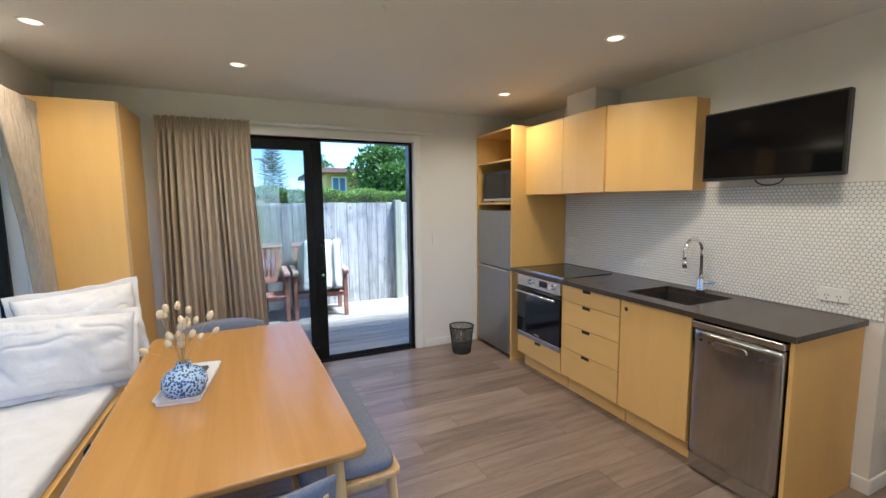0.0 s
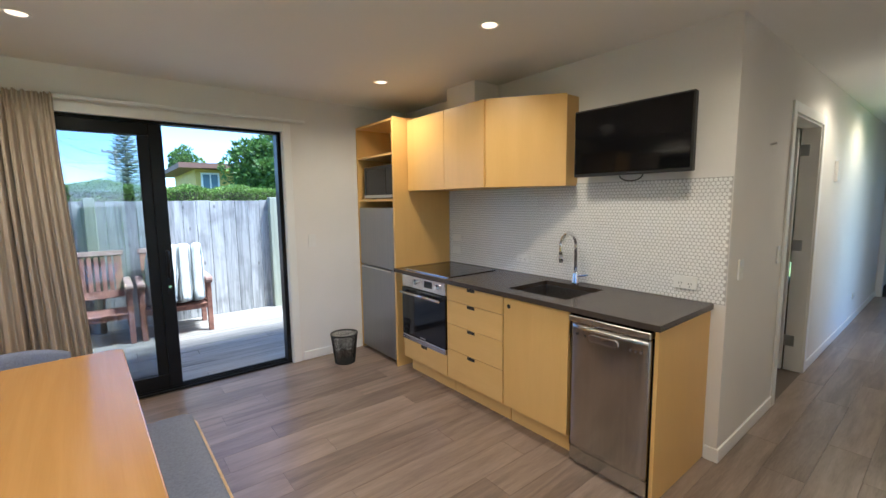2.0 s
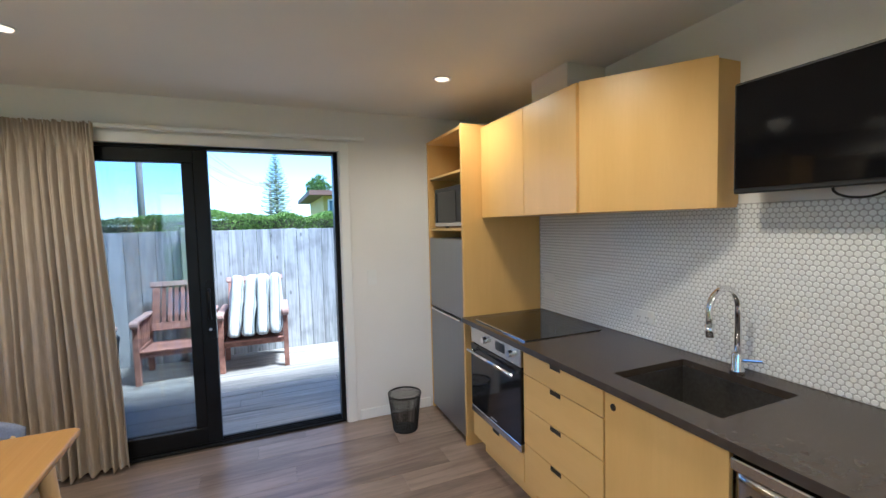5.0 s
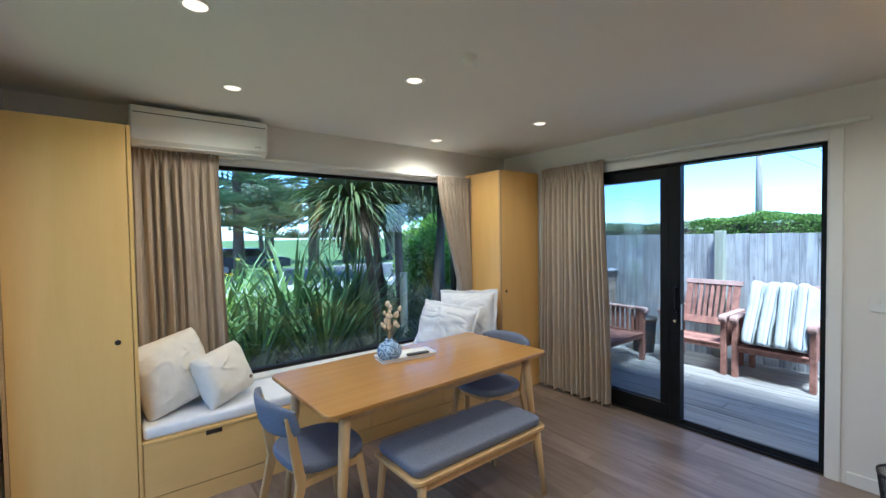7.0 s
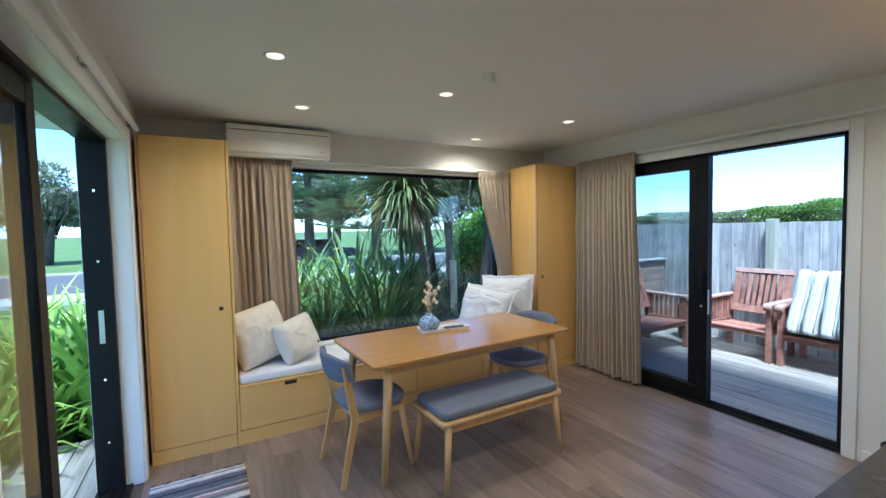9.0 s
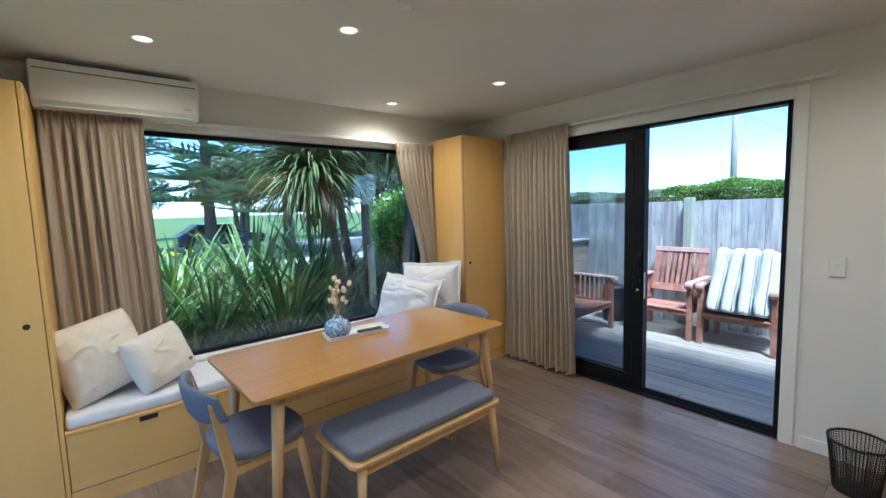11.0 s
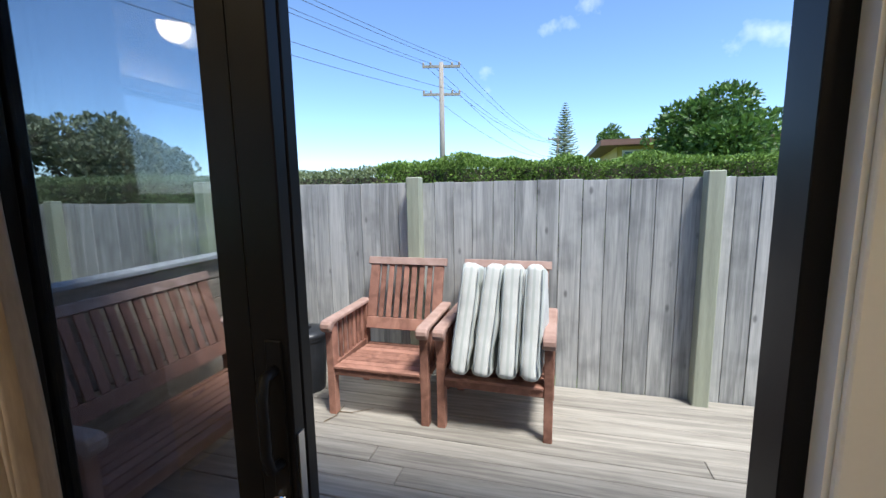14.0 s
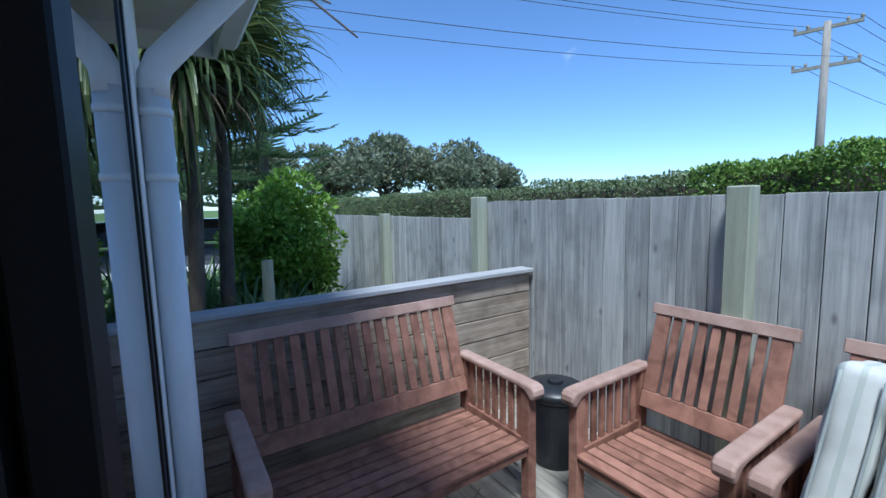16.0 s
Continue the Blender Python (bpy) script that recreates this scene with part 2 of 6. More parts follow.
    bsdf.inputs["Metallic"].default_value = metal
    bsdf.inputs["Coat Weight"].default_value = coat
    bsdf.inputs["Coat Roughness"].default_value = 0.10
    if bump:
        bp = n.new("ShaderNodeBump")
        bp.inputs["Strength"].default_value, bp.inputs["Distance"].default_value = bump, bump_dist
        l.new(mix.outputs[0], bp.inputs["Height"])
        l.new(bp.outputs["Normal"], bsdf.inputs["Normal"])
    return m


def glowing(name, colour, strength):
    m, nt, n, l, bsdf = new_material(name)
    bsdf.inputs["Base Color"].default_value = (*colour, 1)
    bsdf.inputs["Emission Color"].default_value = (*colour, 1)
    bsdf.inputs["Emission Strength"].default_value = strength
    return m


def glass(name, tint=(0.93, 0.97, 0.97), rough=0.0):
    m, nt, n, l, bsdf = new_material(name)
    bsdf.inputs["Base Color"].default_value = (*tint, 1)
    bsdf.inputs["Transmission Weight"].default_value = 1.0
    bsdf.inputs["Roughness"].default_value = rough
    bsdf.inputs["IOR"].default_value = 1.45
    return m


PAINT = surface("wall_paint", (0.74, 0.72, 0.69), (0.82, 0.80, 0.77), 0.75, scale=(1.2, 1.2, 1.2), fine=250, bump=0.08, bump_dist=0.0008)
CEILING = surface("ceiling_paint", (0.76, 0.75, 0.73), (0.82, 0.81, 0.79), 0.85, scale=(0.8, 0.8, 0.8), fine=260, bump=0.06, bump_dist=0.0008)
GLOSS_WHITE = surface("white_trim_paint", (0.80, 0.80, 0.78), (0.86, 0.86, 0.84), 0.35, scale=(3, 3, 3), fine=120, bump=0.05, bump_dist=0.0005)
PLY = surface("clear_coated_plywood", (0.70, 0.432, 0.130), (0.76, 0.482, 0.160), 0.36, scale=(9, 9, 0.9), fine=120, bump=0.04, bump_dist=0.0006, warp=0.6, per_object=0.25)
PLY_FLAT = surface("clear_coated_plywood_across", (0.70, 0.440, 0.140), (0.76, 0.492, 0.172), 0.38, scale=(10, 1.6, 10), fine=120, bump=0.04, bump_dist=0.0006, warp=0.8, per_object=0.25)
PLY_EDGE = surface("plywood_edge", (0.36, 0.22, 0.10), (0.62, 0.42, 0.2), 0.6, scale=(4, 4, 300), fine=300, bump=0.1)
TABLE_WOOD = surface("oak_veneer_tabletop", (0.405, 0.212, 0.054), (0.465, 0.252, 0.071), 0.25, scale=(30, 1.0, 30), fine=160, bump=0.02, bump_dist=0.0003, warp=0.5, rough_var=0.04, coat=0.25)
PALE_WOOD = surface("pale_oiled_wood", (0.56, 0.36, 0.15), (0.70, 0.48, 0.23), 0.45, scale=(25, 25, 2), fine=120, bump=0.06, bump_dist=0.0006, per_object=0.2)
VINYL = surface("vinyl_plank", (0.150, 0.111, 0.089), (0.335, 0.257, 0.208), 0.31, scale=(1.5, 15, 8), detail=9, fine=170, bump=0.08, bump_dist=0.0006, per_object=0.45, warp=0.9, rough_var=0.03)
VINYL_REST = surface("vinyl_backing", (0.10, 0.075, 0.06), (0.14, 0.11, 0.09), 0.6)
STONE = surface("dark_engineered_stone", (0.048, 0.037, 0.030), (0.066, 0.052, 0.043), 0.26, scale=(25, 25, 25), fine=300, bump=0.0, rough_var=0.03)
STEEL = surface("brushed_stainless_steel", (0.60, 0.59, 0.57), (0.64, 0.63, 0.61), 0.24, metal=1.0, scale=(60, 60, 1.0), fine=120, rough_var=0.02, bump=0.0, bump_dist=0.0003)
DISH_STEEL = surface("dark_brushed_steel", (0.40, 0.385, 0.365), (0.46, 0.445, 0.42), 0.17, metal=1.0, scale=(60, 60, 1.0), fine=120, rough_var=0.02, bump=0.0)
FRIDGE_STEEL = surface("silver_fridge_finish", (0.29, 0.295, 0.305), (0.35, 0.355, 0.365), 0.38, metal=0.85, scale=(120, 120, 2), fine=300, bump=0.02, bump_dist=0.0003)
CHROME = surface("chrome", (0.78, 0.78, 0.80), (0.86, 0.86, 0.88), 0.07, metal=1.0, bump=0.0, rough_var=0.03)
BLACK_GLASS = surface("black_glass", (0.006, 0.006, 0.007), (0.011, 0.011, 0.012), 0.07, bump=0.0, rough_var=0.03)
BLACK_PLASTIC = surface("black_plastic", (0.011, 0.011, 0.012), (0.022, 0.022, 0.023), 0.45, fine=200, bump=0.05)
SCREEN = surface("switched_off_screen", (0.004, 0.004, 0.005), (0.006, 0.006, 0.007), 0.06, bump=0.0, rough_var=0.03)
ALU = surface("black_aluminium", (0.006, 0.0063, 0.0075), (0.012, 0.0125, 0.0145), 0.40, metal=0.0, scale=(5, 5, 5), fine=300, bump=0.03, bump_dist=0.0004)
ALU.node_tree.nodes["Principled BSDF"].inputs["Specular IOR Level"].default_value = 0.16
SCREEN.node_tree.nodes["Principled BSDF"].inputs["Specular IOR Level"].default_value = 0.22
ALU_EDGE = surface("bare_aluminium", (0.5, 0.5, 0.5), (0.62, 0.62, 0.62), 0.35, metal=1.0, bump=0.02)
PANE = glass("window_pane")
TINTED_PANE = glass("tinted_door_pane", (0.70, 0.735, 0.755))
WHITE_PLASTIC = surface("white_plastic", (0.76, 0.76, 0.74), (0.82, 0.82, 0.80), 0.35, scale=(5, 5, 5), fine=200, bump=0.02, bump_dist=0.0003)
TILE = surface("glazed_white_tile", (0.82, 0.82, 0.81), (0.89, 0.89, 0.88), 0.16, scale=(30, 30, 30), fine=150, bump=0.05, bump_dist=0.0006, per_island=0.5)
TILE_ONE = surface("glazed_white_tile_single", (0.82, 0.82, 0.81), (0.89, 0.89, 0.88), 0.16, scale=(30, 30, 30), fine=150, bump=0.05, bump_dist=0.0006, per_object=0.5)
GROUT = surface("grey_grout", (0.44, 0.432, 0.42), (0.54, 0.53, 0.515), 0.9, scale=(40, 40, 40), fine=300, bump=0.2)
CURTAIN = surface("taupe_linen_curtain", (0.36, 0.30, 0.235), (0.48, 0.405, 0.325), 0.92, scale=(90, 90, 12), fine=500, bump=0.25, bump_dist=0.001)
CUSHION_GREY = surface("blue_grey_upholstery", (0.13, 0.145, 0.205), (0.20, 0.22, 0.295), 0.95, scale=(120, 120, 120), fine=700, bump=0.3, bump_dist=0.0008)
WHITE_COTTON = surface("white_cotton", (0.74, 0.74, 0.77), (0.84, 0.84, 0.86), 0.9, scale=(7, 7, 7), fine=200, bump=0.55, bump_dist=0.012, warp=1.6, detail=3)
CREAM_COTTON = surface("cream_cotton", (0.70, 0.655, 0.59), (0.79, 0.745, 0.68), 0.92, scale=(8, 8, 8), fine=200, bump=0.4, bump_dist=0.008, warp=1.4, detail=3)
SHELL_BUTTON = surface("brown_button", (0.16, 0.12, 0.09), (0.26, 0.20, 0.15), 0.4, fine=200)
DARK = surface("shadowed_recess", (0.008, 0.007, 0.006), (0.014, 0.012, 0.010), 0.9, bump=0.0)
DARK_WOOD_HOLE = surface("dark_finger_pull", (0.02, 0.015, 0.01), (0.035, 0.026, 0.018), 0.8, bump=0.0)
CERAMIC = surface("white_ceramic", (0.76, 0.76, 0.75), (0.83, 0.83, 0.82), 0.15, bump=0.02)
CARPET = surface("dark_carpet", (0.012, 0.010, 0.010), (0.028, 0.024, 0.023), 1.0, scale=(40, 40, 40), fine=500, bump=0.5, bump_dist=0.004)
LED = glowing("lit_led_disc", (1.0, 0.74, 0.44), 0.42)


# ---- setting: room ----
F = 0.045                                               # floor level
XW, XE, YN, YS, H = -0.92, 3.045, 4.15, 0.28, 2.40       # inner faces of the living room
HALL_N, HALL_E = 1.172, 9.15
T = 0.14


def wall(name, axis, a0, a1, face0, face1, holes, label, z1=2.40):
    """A wall along x or y, with thickness and openings (from, to, bottom, top)."""
    bm = bmesh.new()

    def slab(p, q, z0, z2):
        if q - p > 1e-4 and z2 - z0 > 1e-4:
            if axis == "x":
                box(p, q, face0, face1, z0, z2, bm=bm)
            else:
                box(face0, face1, p, q, z0, z2, bm=bm)
    at = a0
    for p, q, z0, z2 in sorted(holes):
        slab(at, p, 0, z1)
        slab(p, q, 0, z0)
        slab(p, q, z2, z1)
        at = q
    slab(at, a1, 0, z1)
    return tagged(part(name, bm, PAINT), label, "wall", kind="structure")


NORTH_DOOR = (0.04, 1.768, 0.0, 2.11)
SOUTH_DOOR = (-0.25, 1.65, 0.0, 2.11)
WINDOW = (0.92, 3.50, 0.55, 2.09)
wall("wall_north", "x", XW - 0.15, 13.0, YN, YN + 0.13, [NORTH_DOOR], "warm white painted plasterboard wall with sliding door")
# the hall and bedroom holes are unseen and unglazed, added to let daylight in
wall("wall_south", "x", XW - 0.15, 13.0, YS - 0.23, YS, [SOUTH_DOOR, (6.2, 7.2, 0.0, 2.11), (10.0, 11.6, 0.9, 2.05)], "warm white painted wall with the front door and two added daylight holes")
wall("wall_west", "y", YS, YN, XW - 0.15, XW, [WINDOW], "warm white painted wall with a wide picture window")
wall("wall_kitchen", "y", HALL_N, YN, XE, XE + 0.12, [], "warm white painted wall behind the kitchen")
wall("wall_hall", "x", XE + 0.12, 13.0, HALL_N, HALL_N + 0.12, [(4.10, 4.92, 0.0, 2.04)], "warm white painted hallway wall")
wall("wall_hall_end", "y", YS, HALL_N, HALL_E, HALL_E + 0.12, [(0.36, 1.10, 0.0, 2.02)], "white painted wall at the hallway end")
wall("wall_bedroom", "y", YS, HALL_N, 12.4, 12.52, [], "white painted bedroom wall")
wall("wall_east", "y", YS, YN, 12.86, 13.0, [], "white painted wall at the far end of the house")
tagged(part("ceiling", box(XW - 0.15, 13.0, YS - 0.23, YN + 0.13, H, H + 0.08), CEILING), "flat off-white painted plasterboard ceiling", "ceiling", kind="structure")

floor = tagged(part("floor", box(XW - 0.15, 9.25, YS - 0.23, YN + 0.13, F - 0.12, F - 0.004), VINYL_REST), "grey-brown wood-look vinyl plank floor", "floor", kind="structure")
tagged(part("carpet", box(9.25, 12.4, YS, HALL_N, F - 0.05, F), CARPET), "dark carpet on the bedroom floor", "carpet", kind="structure")
PLANK_W, PLANK_L = 0.18, 1.22
PLANK_MESHES = {}


def plank_mesh(length, width):
    key = (round(length, 2), round(width, 3))
    if key not in PLANK_MESHES:
        PLANK_MESHES[key] = mesh_of("plank", box(0, length - 0.0012, 0, width - 0.0012, -0.004, 0.0, 0.0005), VINYL)
    return PLANK_MESHES[key]


def skirting(x0, x1, y0, y1):
    b = part("baseboard", box(x0, x1, y0, y1, F, F + 0.08, 0.004), GLOSS_WHITE)
    return tagged(b, "low white painted skirting board", "baseboard", kind="structure")


skirting(1.86, 2.44, YN - 0.012, YN)
skirting(XW + 0.52, -0.03, YN - 0.012, YN)
skirting(XE, 4.03, HALL_N - 0.012, HALL_N)
skirting(4.99, HALL_E, HALL_N - 0.012, HALL_N)
skirting(XE - 0.012, XE, HALL_N - 0.012, 1.235)
skirting(1.72, 5.6, YS, YS + 0.012)
skirting(7.4, HALL_E, YS, YS + 0.012)


def architrave(name, axis, a0, a1, z1, face, out, label, w=0.07, sill=False):
    """A flat white frame round an opening, on the wall's face."""
    bm = bmesh.new()
    f0, f1 = sorted((face, face + out))
    if axis == "x":
        box(a0 - w, a0, f0, f1, F, z1 + w, 0.003, bm)
        box(a1, a1 + w, f0, f1, F, z1 + w, 0.003, bm)
        box(a0, a1, f0, f1, z1, z1 + w, 0.003, bm)
    else:
        box(f0, f1, a0 - w, a0, F, z1 + w, 0.003, bm)
        box(f0, f1, a1, a1 + w, F, z1 + w, 0.003, bm)
        box(f0, f1, a0, a1, z1, z1 + w, 0.003, bm)
    return tagged(part(name, bm, GLOSS_WHITE), label, "trim", kind="structure")


architrave("trim", "x", NORTH_DOOR[0], NORTH_DOOR[1], 2.100, YN, -0.014, "white painted timber surround of the sliding door", w=0.066)
architrave("trim", "x", SOUTH_DOOR[0], SOUTH_DOOR[1], SOUTH_DOOR[3], YS, 0.014, "white painted timber surround of the front door")
architrave("trim", "x", 4.10, 4.92, 2.04, HALL_N, -0.014, "white painted timber door surround in the hallway")
architrave("trim", "y", 0.36, 1.10, 2.02, HALL_E, -0.014, "white painted timber door surround at the hallway end", w=0.06)
_b = box(XW, XW + 0.016, WINDOW[0] - 0.07, WINDOW[1] + 0.05, WINDOW[3], WINDOW[3] + 0.06, 0.003)
box(XW, XW + 0.016, WINDOW[1], WINDOW[1] + 0.05, WINDOW[2], WINDOW[3], 0.003, _b)
tagged(part("trim", _b, GLOSS_WHITE), "white painted timber surround of the picture window", "trim", kind="structure")


def liner(x0, x1, y0, y1, z1, t, name, label):
    """White lining of a doorway's reveal."""
    bm = box(x0, x0 + t, y0, y1, F, z1)
    box(x1 - t, x1, y0, y1, F, z1, 0, bm)
    box(x0 + t, x1 - t, y0, y1, z1 - t, z1, 0, bm)
    return tagged(part(name, bm, GLOSS_WHITE), label, "trim", kind="structure")


liner(NORTH_DOOR[0], NORTH_DOOR[1], YN - 0.001, YN + 0.035, 2.11, 0.008, "trim", "white painted reveal of the sliding door")
liner(SOUTH_DOOR[0], SOUTH_DOOR[1], YS - 0.09, YS + 0.001, 2.11, 0.006, "trim", "white painted reveal of the front door")


def panel_frame(bm, x0, x1, y0, y1, z0, z1, w, bottom):
    box(x0, x0 + w, y0, y1, z0, z1, 0.003, bm)
    box(x1 - w, x1, y0, y1, z0, z1, 0.003, bm)
    box(x0 + w, x1 - w, y0, y1, z1 - w, z1, 0.003, bm)
    box(x0 + w, x1 - w, y0, y1, z0, z0 + bottom, 0.003, bm)
    return bm


def sliding_door(name, x0, x1, y_in, y_out, panels, label, glazing=0.0, glass_mat=None):
    """A black sliding door: outer frame, sill track and panels (x0, x1, y, meeting stile) with panes."""
    door = thing(name, (x0 + x1) / 2, (y_in + y_out) / 2, F, label, "sliding door", kind="structure")
    lo, hi = min(y_in, y_out), max(y_in, y_out)
    bm = box(x0, x0 + 0.035, lo, hi, F, 2.108, 0.002)
    box(x1 - 0.035, x1, lo, hi, F, 2.108, 0.002, bm)
    box(x0 + 0.035, x1 - 0.035, lo, hi, 2.082, 2.108, 0.002, bm)
    part("door_frame", bm, ALU, door, "black aluminium door frame")
    bm = box(x0, x1, lo - 0.01, hi + 0.034, F, F + 0.014, 0.002)
    for k in range(3):
        y = lo + 0.015 + (hi - lo - 0.03) * k / 2
        box(x0 + 0.036, x1 - 0.036, y - 0.002, y + 0.002, F + 0.014, F + 0.026, 0.0, bm)
    part("sill_track", bm, ALU, door, "black aluminium sill with sliding rails")
    made = []
    for p0, p1, y, stile in panels:
        bm = panel_frame(bmesh.new(), p0, p1, y - 0.018, y + 0.018, F + 0.028, 2.080, 0.085, 0.11)
        if stile > 0.085:
            box(p1 - stile, p1 - 0.0855, y - 0.014, y + 0.014, F + 0.139, 1.994, 0.003, bm)
        f = part("sash", bm, ALU, door, "black aluminium sash")
        pane = part("pane", box(p0 + 0.08, p1 - stile + 0.005, y + glazing - 0.003, y + glazing + 0.003, 0.14, 2.003), glass_mat or PANE, f, "clear glass pane" if glass_mat is None else "lightly tinted glass pane")
        pane.visible_shadow = False
        made.append(f)
    return door, made


door_n, sash_n = sliding_door("door_1", 0.046, 1.762, YN + 0.036, YN + 0.128, [(0.082, 0.900, YN + 0.106, 0.085), (0.082, 0.903, YN + 0.062, 0.155)], "black aluminium sliding door standing half open to the deck", 0.012, TINTED_PANE)
door_s, sash_s = sliding_door("door_2", -0.244, 1.644, YS - 0.09, YS - 0.22, [(0.76, 1.61, YS - 0.19, 0.085), (0.80, 1.61, YS - 0.135, 0.085)], "black aluminium front sliding door standing open")
_h = tube([(0.872, YN + 0.0420, 1.14), (0.872, YN + 0.0060, 1.135), (0.872, YN - 0.0040, 1.10), (0.872, YN - 0.0040, 0.98), (0.872, YN + 0.0060, 0.945), (0.872, YN + 0.0420, 0.94)], 0.011, seg=10)
part("handle", _h, ALU, sash_n[1], "black pull handle", smooth=True)
part("lock_plate", box(0.852, 0.890, YN + 0.0380, YN + 0.0438, 0.80, 1.20, 0.002), ALU, sash_n[1], "slim black lock plate")
part("lock", rod((0.872, YN + 0.0380, 0.87), (0.872, YN + 0.0180, 0.87), 0.011), CHROME, sash_n[1], "small chrome thumb lock")
part("latch_plate", box(0.9031, 0.9065, YN + 0.0520, YN + 0.0720, 0.80, 1.0), ALU_EDGE, sash_n[1], "bare metal latch plate")
part("strike_plate", box(-0.211, -0.207, YS - 0.165, YS - 0.140, 0.93, 1.12, 0.0), ALU_EDGE, door_s, "bare metal strike plate on the jamb")

for _z in (0.35, 0.72, 1.40, 1.80):
    part("screw", rod((-0.2095, YS - 0.152, _z), (-0.2065, YS - 0.152, _z), 0.007, seg=12), CHROME, door_s, "bright screw head")

win = thing("window_1", XW - 0.1, 2.2, WINDOW[2], "wide fixed picture window in a black aluminium frame", "window", kind="structure")
_b = box(XW - 0.13, XW - 0.07, WINDOW[0], WINDOW[0] + 0.03, WINDOW[2], WINDOW[3], 0.002)
box(XW - 0.13, XW - 0.07, WINDOW[1] - 0.03, WINDOW[1], WINDOW[2], WINDOW[3], 0.002, _b)
box(XW - 0.13, XW - 0.07, WINDOW[0] + 0.03, WINDOW[1] - 0.03, WINDOW[3] - 0.03, WINDOW[3], 0.002, _b)
box(XW - 0.13, XW - 0.07, WINDOW[0] + 0.03, WINDOW[1] - 0.03, WINDOW[2], WINDOW[2] + 0.03, 0.002, _b)
part("window_frame", _b, ALU, win, "black aluminium frame")
_p = part("pane", box(XW - 0.103, XW - 0.097, WINDOW[0] + 0.028, WINDOW[1] - 0.028, WINDOW[2] + 0.028, WINDOW[3] - 0.028), PANE, win, "clear glass pane")
_p.visible_shadow = False
part("window_sill", box(XW - 0.07, XW + 0.012, WINDOW[0], WINDOW[1], WINDOW[2] - 0.02, WINDOW[2] + 0.004, 0.003), GLOSS_WHITE, win, "white painted sill")

# curtain tracks
def track(axis, a0, a1, face, out, z, label):
    bm = box(a0, a1, face, face + out, z - 0.012, z + 0.012, 0.004) if axis == "x" else box(face, face + out, a0, a1, z - 0.012, z + 0.012, 0.004)
    return tagged(part("curtain_track", bm, GLOSS_WHITE), label, "curtain track")


track("x", -0.36, 1.95, YN - 0.055, 0.03, 2.19, "white curtain track above the sliding door")
track("y", 0.82, 3.57, XW + 0.03, 0.03, 2.135, "white curtain track above the picture window")
track("x", -0.36, 1.95, YS + 0.03, 0.03, 2.19, "white curtain track above the front door")

for _x in (-0.28, 0.75, 1.85):
    _b = box(_x - 0.008, _x + 0.008, YS, YS + 0.032, 2.183, 2.197, 0.002)
    box(_x - 0.014, _x + 0.014, YS, YS + 0.004, 2.165, 2.215, 0.001, _b)
    tagged(part("rail_bracket", _b, ALU_EDGE), "small metal bracket of the curtain track", "bracket", "curtain track brackets")

# downlights and ceiling fittings
for _x, _y in DOWNLIGHTS:
    d = thing("downlight", _x, _y, H, "round recessed ceiling downlight, switched on", "downlight", group="ceiling downlights")
    part("trim_ring", lathe([(0.040, -0.001), (0.050, -0.006), (0.055, -0.004), (0.056, 0.0)], 32, m=Matrix.Translation((_x, _y, H))), GLOSS_WHITE, d, "white trim ring", smooth=True)
    part("lamp_face", lathe([(0.0, -0.003), (0.040, -0.002)], 32, m=Matrix.Translation((_x, _y, H))), LED, d, "glowing lamp face")


# ---- kitchen ----
FX, CT, END = 2.44, 0.927, 1.24        # fronts, worktop top, end of the run
OVEN, DRAW, SINK, DISH = (2.765, 3.345), (2.20, 2.76), (1.715, 2.195), (1.262, 1.705)


def finger_slot(parent, x, y, z, w=0.075, h=0.022):
    return part("finger_slot", box(x - 0.0015, x + 0.012, y - w / 2, y + w / 2, z - h, z, 0.0), DARK_WOOD_HOLE, parent, "cut-out finger pull")


def carcass(name, y0, y1, label, top=0.896):
    c = thing(name, (FX + XE) / 2, (y0 + y1) / 2, F, label, "cabinet", group="kitchen base units")
    part("body", box(FX + 0.02, XE - 0.002, y0 + 0.001, y1 - 0.001, 0.182, top), PLY, c)
    part("kickboard", box(FX + 0.082, FX + 0.098, y0 + 0.001, y1 - 0.001, F, 0.1815, 0.0), PLY_FLAT, c, "plywood kickboard")
    return c


unit = carcass("drawer_cabinet", *DRAW, "pale plywood four-drawer base cabinet with cut-out pulls", top=0.70)
_z = [0.182, 0.405, 0.597, 0.772, 0.892]
for k in range(4):
    dr = part("drawer", box(FX, FX + 0.018, DRAW[0] + 0.002, DRAW[1] - 0.002, _z[k] + 0.002, _z[k + 1] - 0.002, 0.0015), PLY_FLAT, unit, "plywood drawer front")
    finger_slot(dr, FX, (DRAW[0] + DRAW[1]) / 2 + 0.02, _z[k + 1] - 0.003)

unit = carcass("sink_cabinet", *SINK, "pale plywood sink cabinet with one plain door", top=0.70)
dr = part("door", box(FX, FX + 0.018, SINK[0] + 0.002, SINK[1] - 0.002, 0.182, 0.892, 0.0015), PLY, unit, "plywood door")
part("finger_hole", rod((FX - 0.001, SINK[1] - 0.045, 0.838), (FX + 0.01, SINK[1] - 0.045, 0.838), 0.014, seg=20), DARK_WOOD_HOLE, dr, "round finger hole")

unit = carcass("oven_cabinet", *OVEN, "plywood housing with a low drawer under the oven", top=0.330)
dr = part("drawer", box(FX, FX + 0.018, OVEN[0] + 0.002, OVEN[1] - 0.002, 0.182, 0.340, 0.0015), PLY_FLAT, unit, "plywood drawer front")
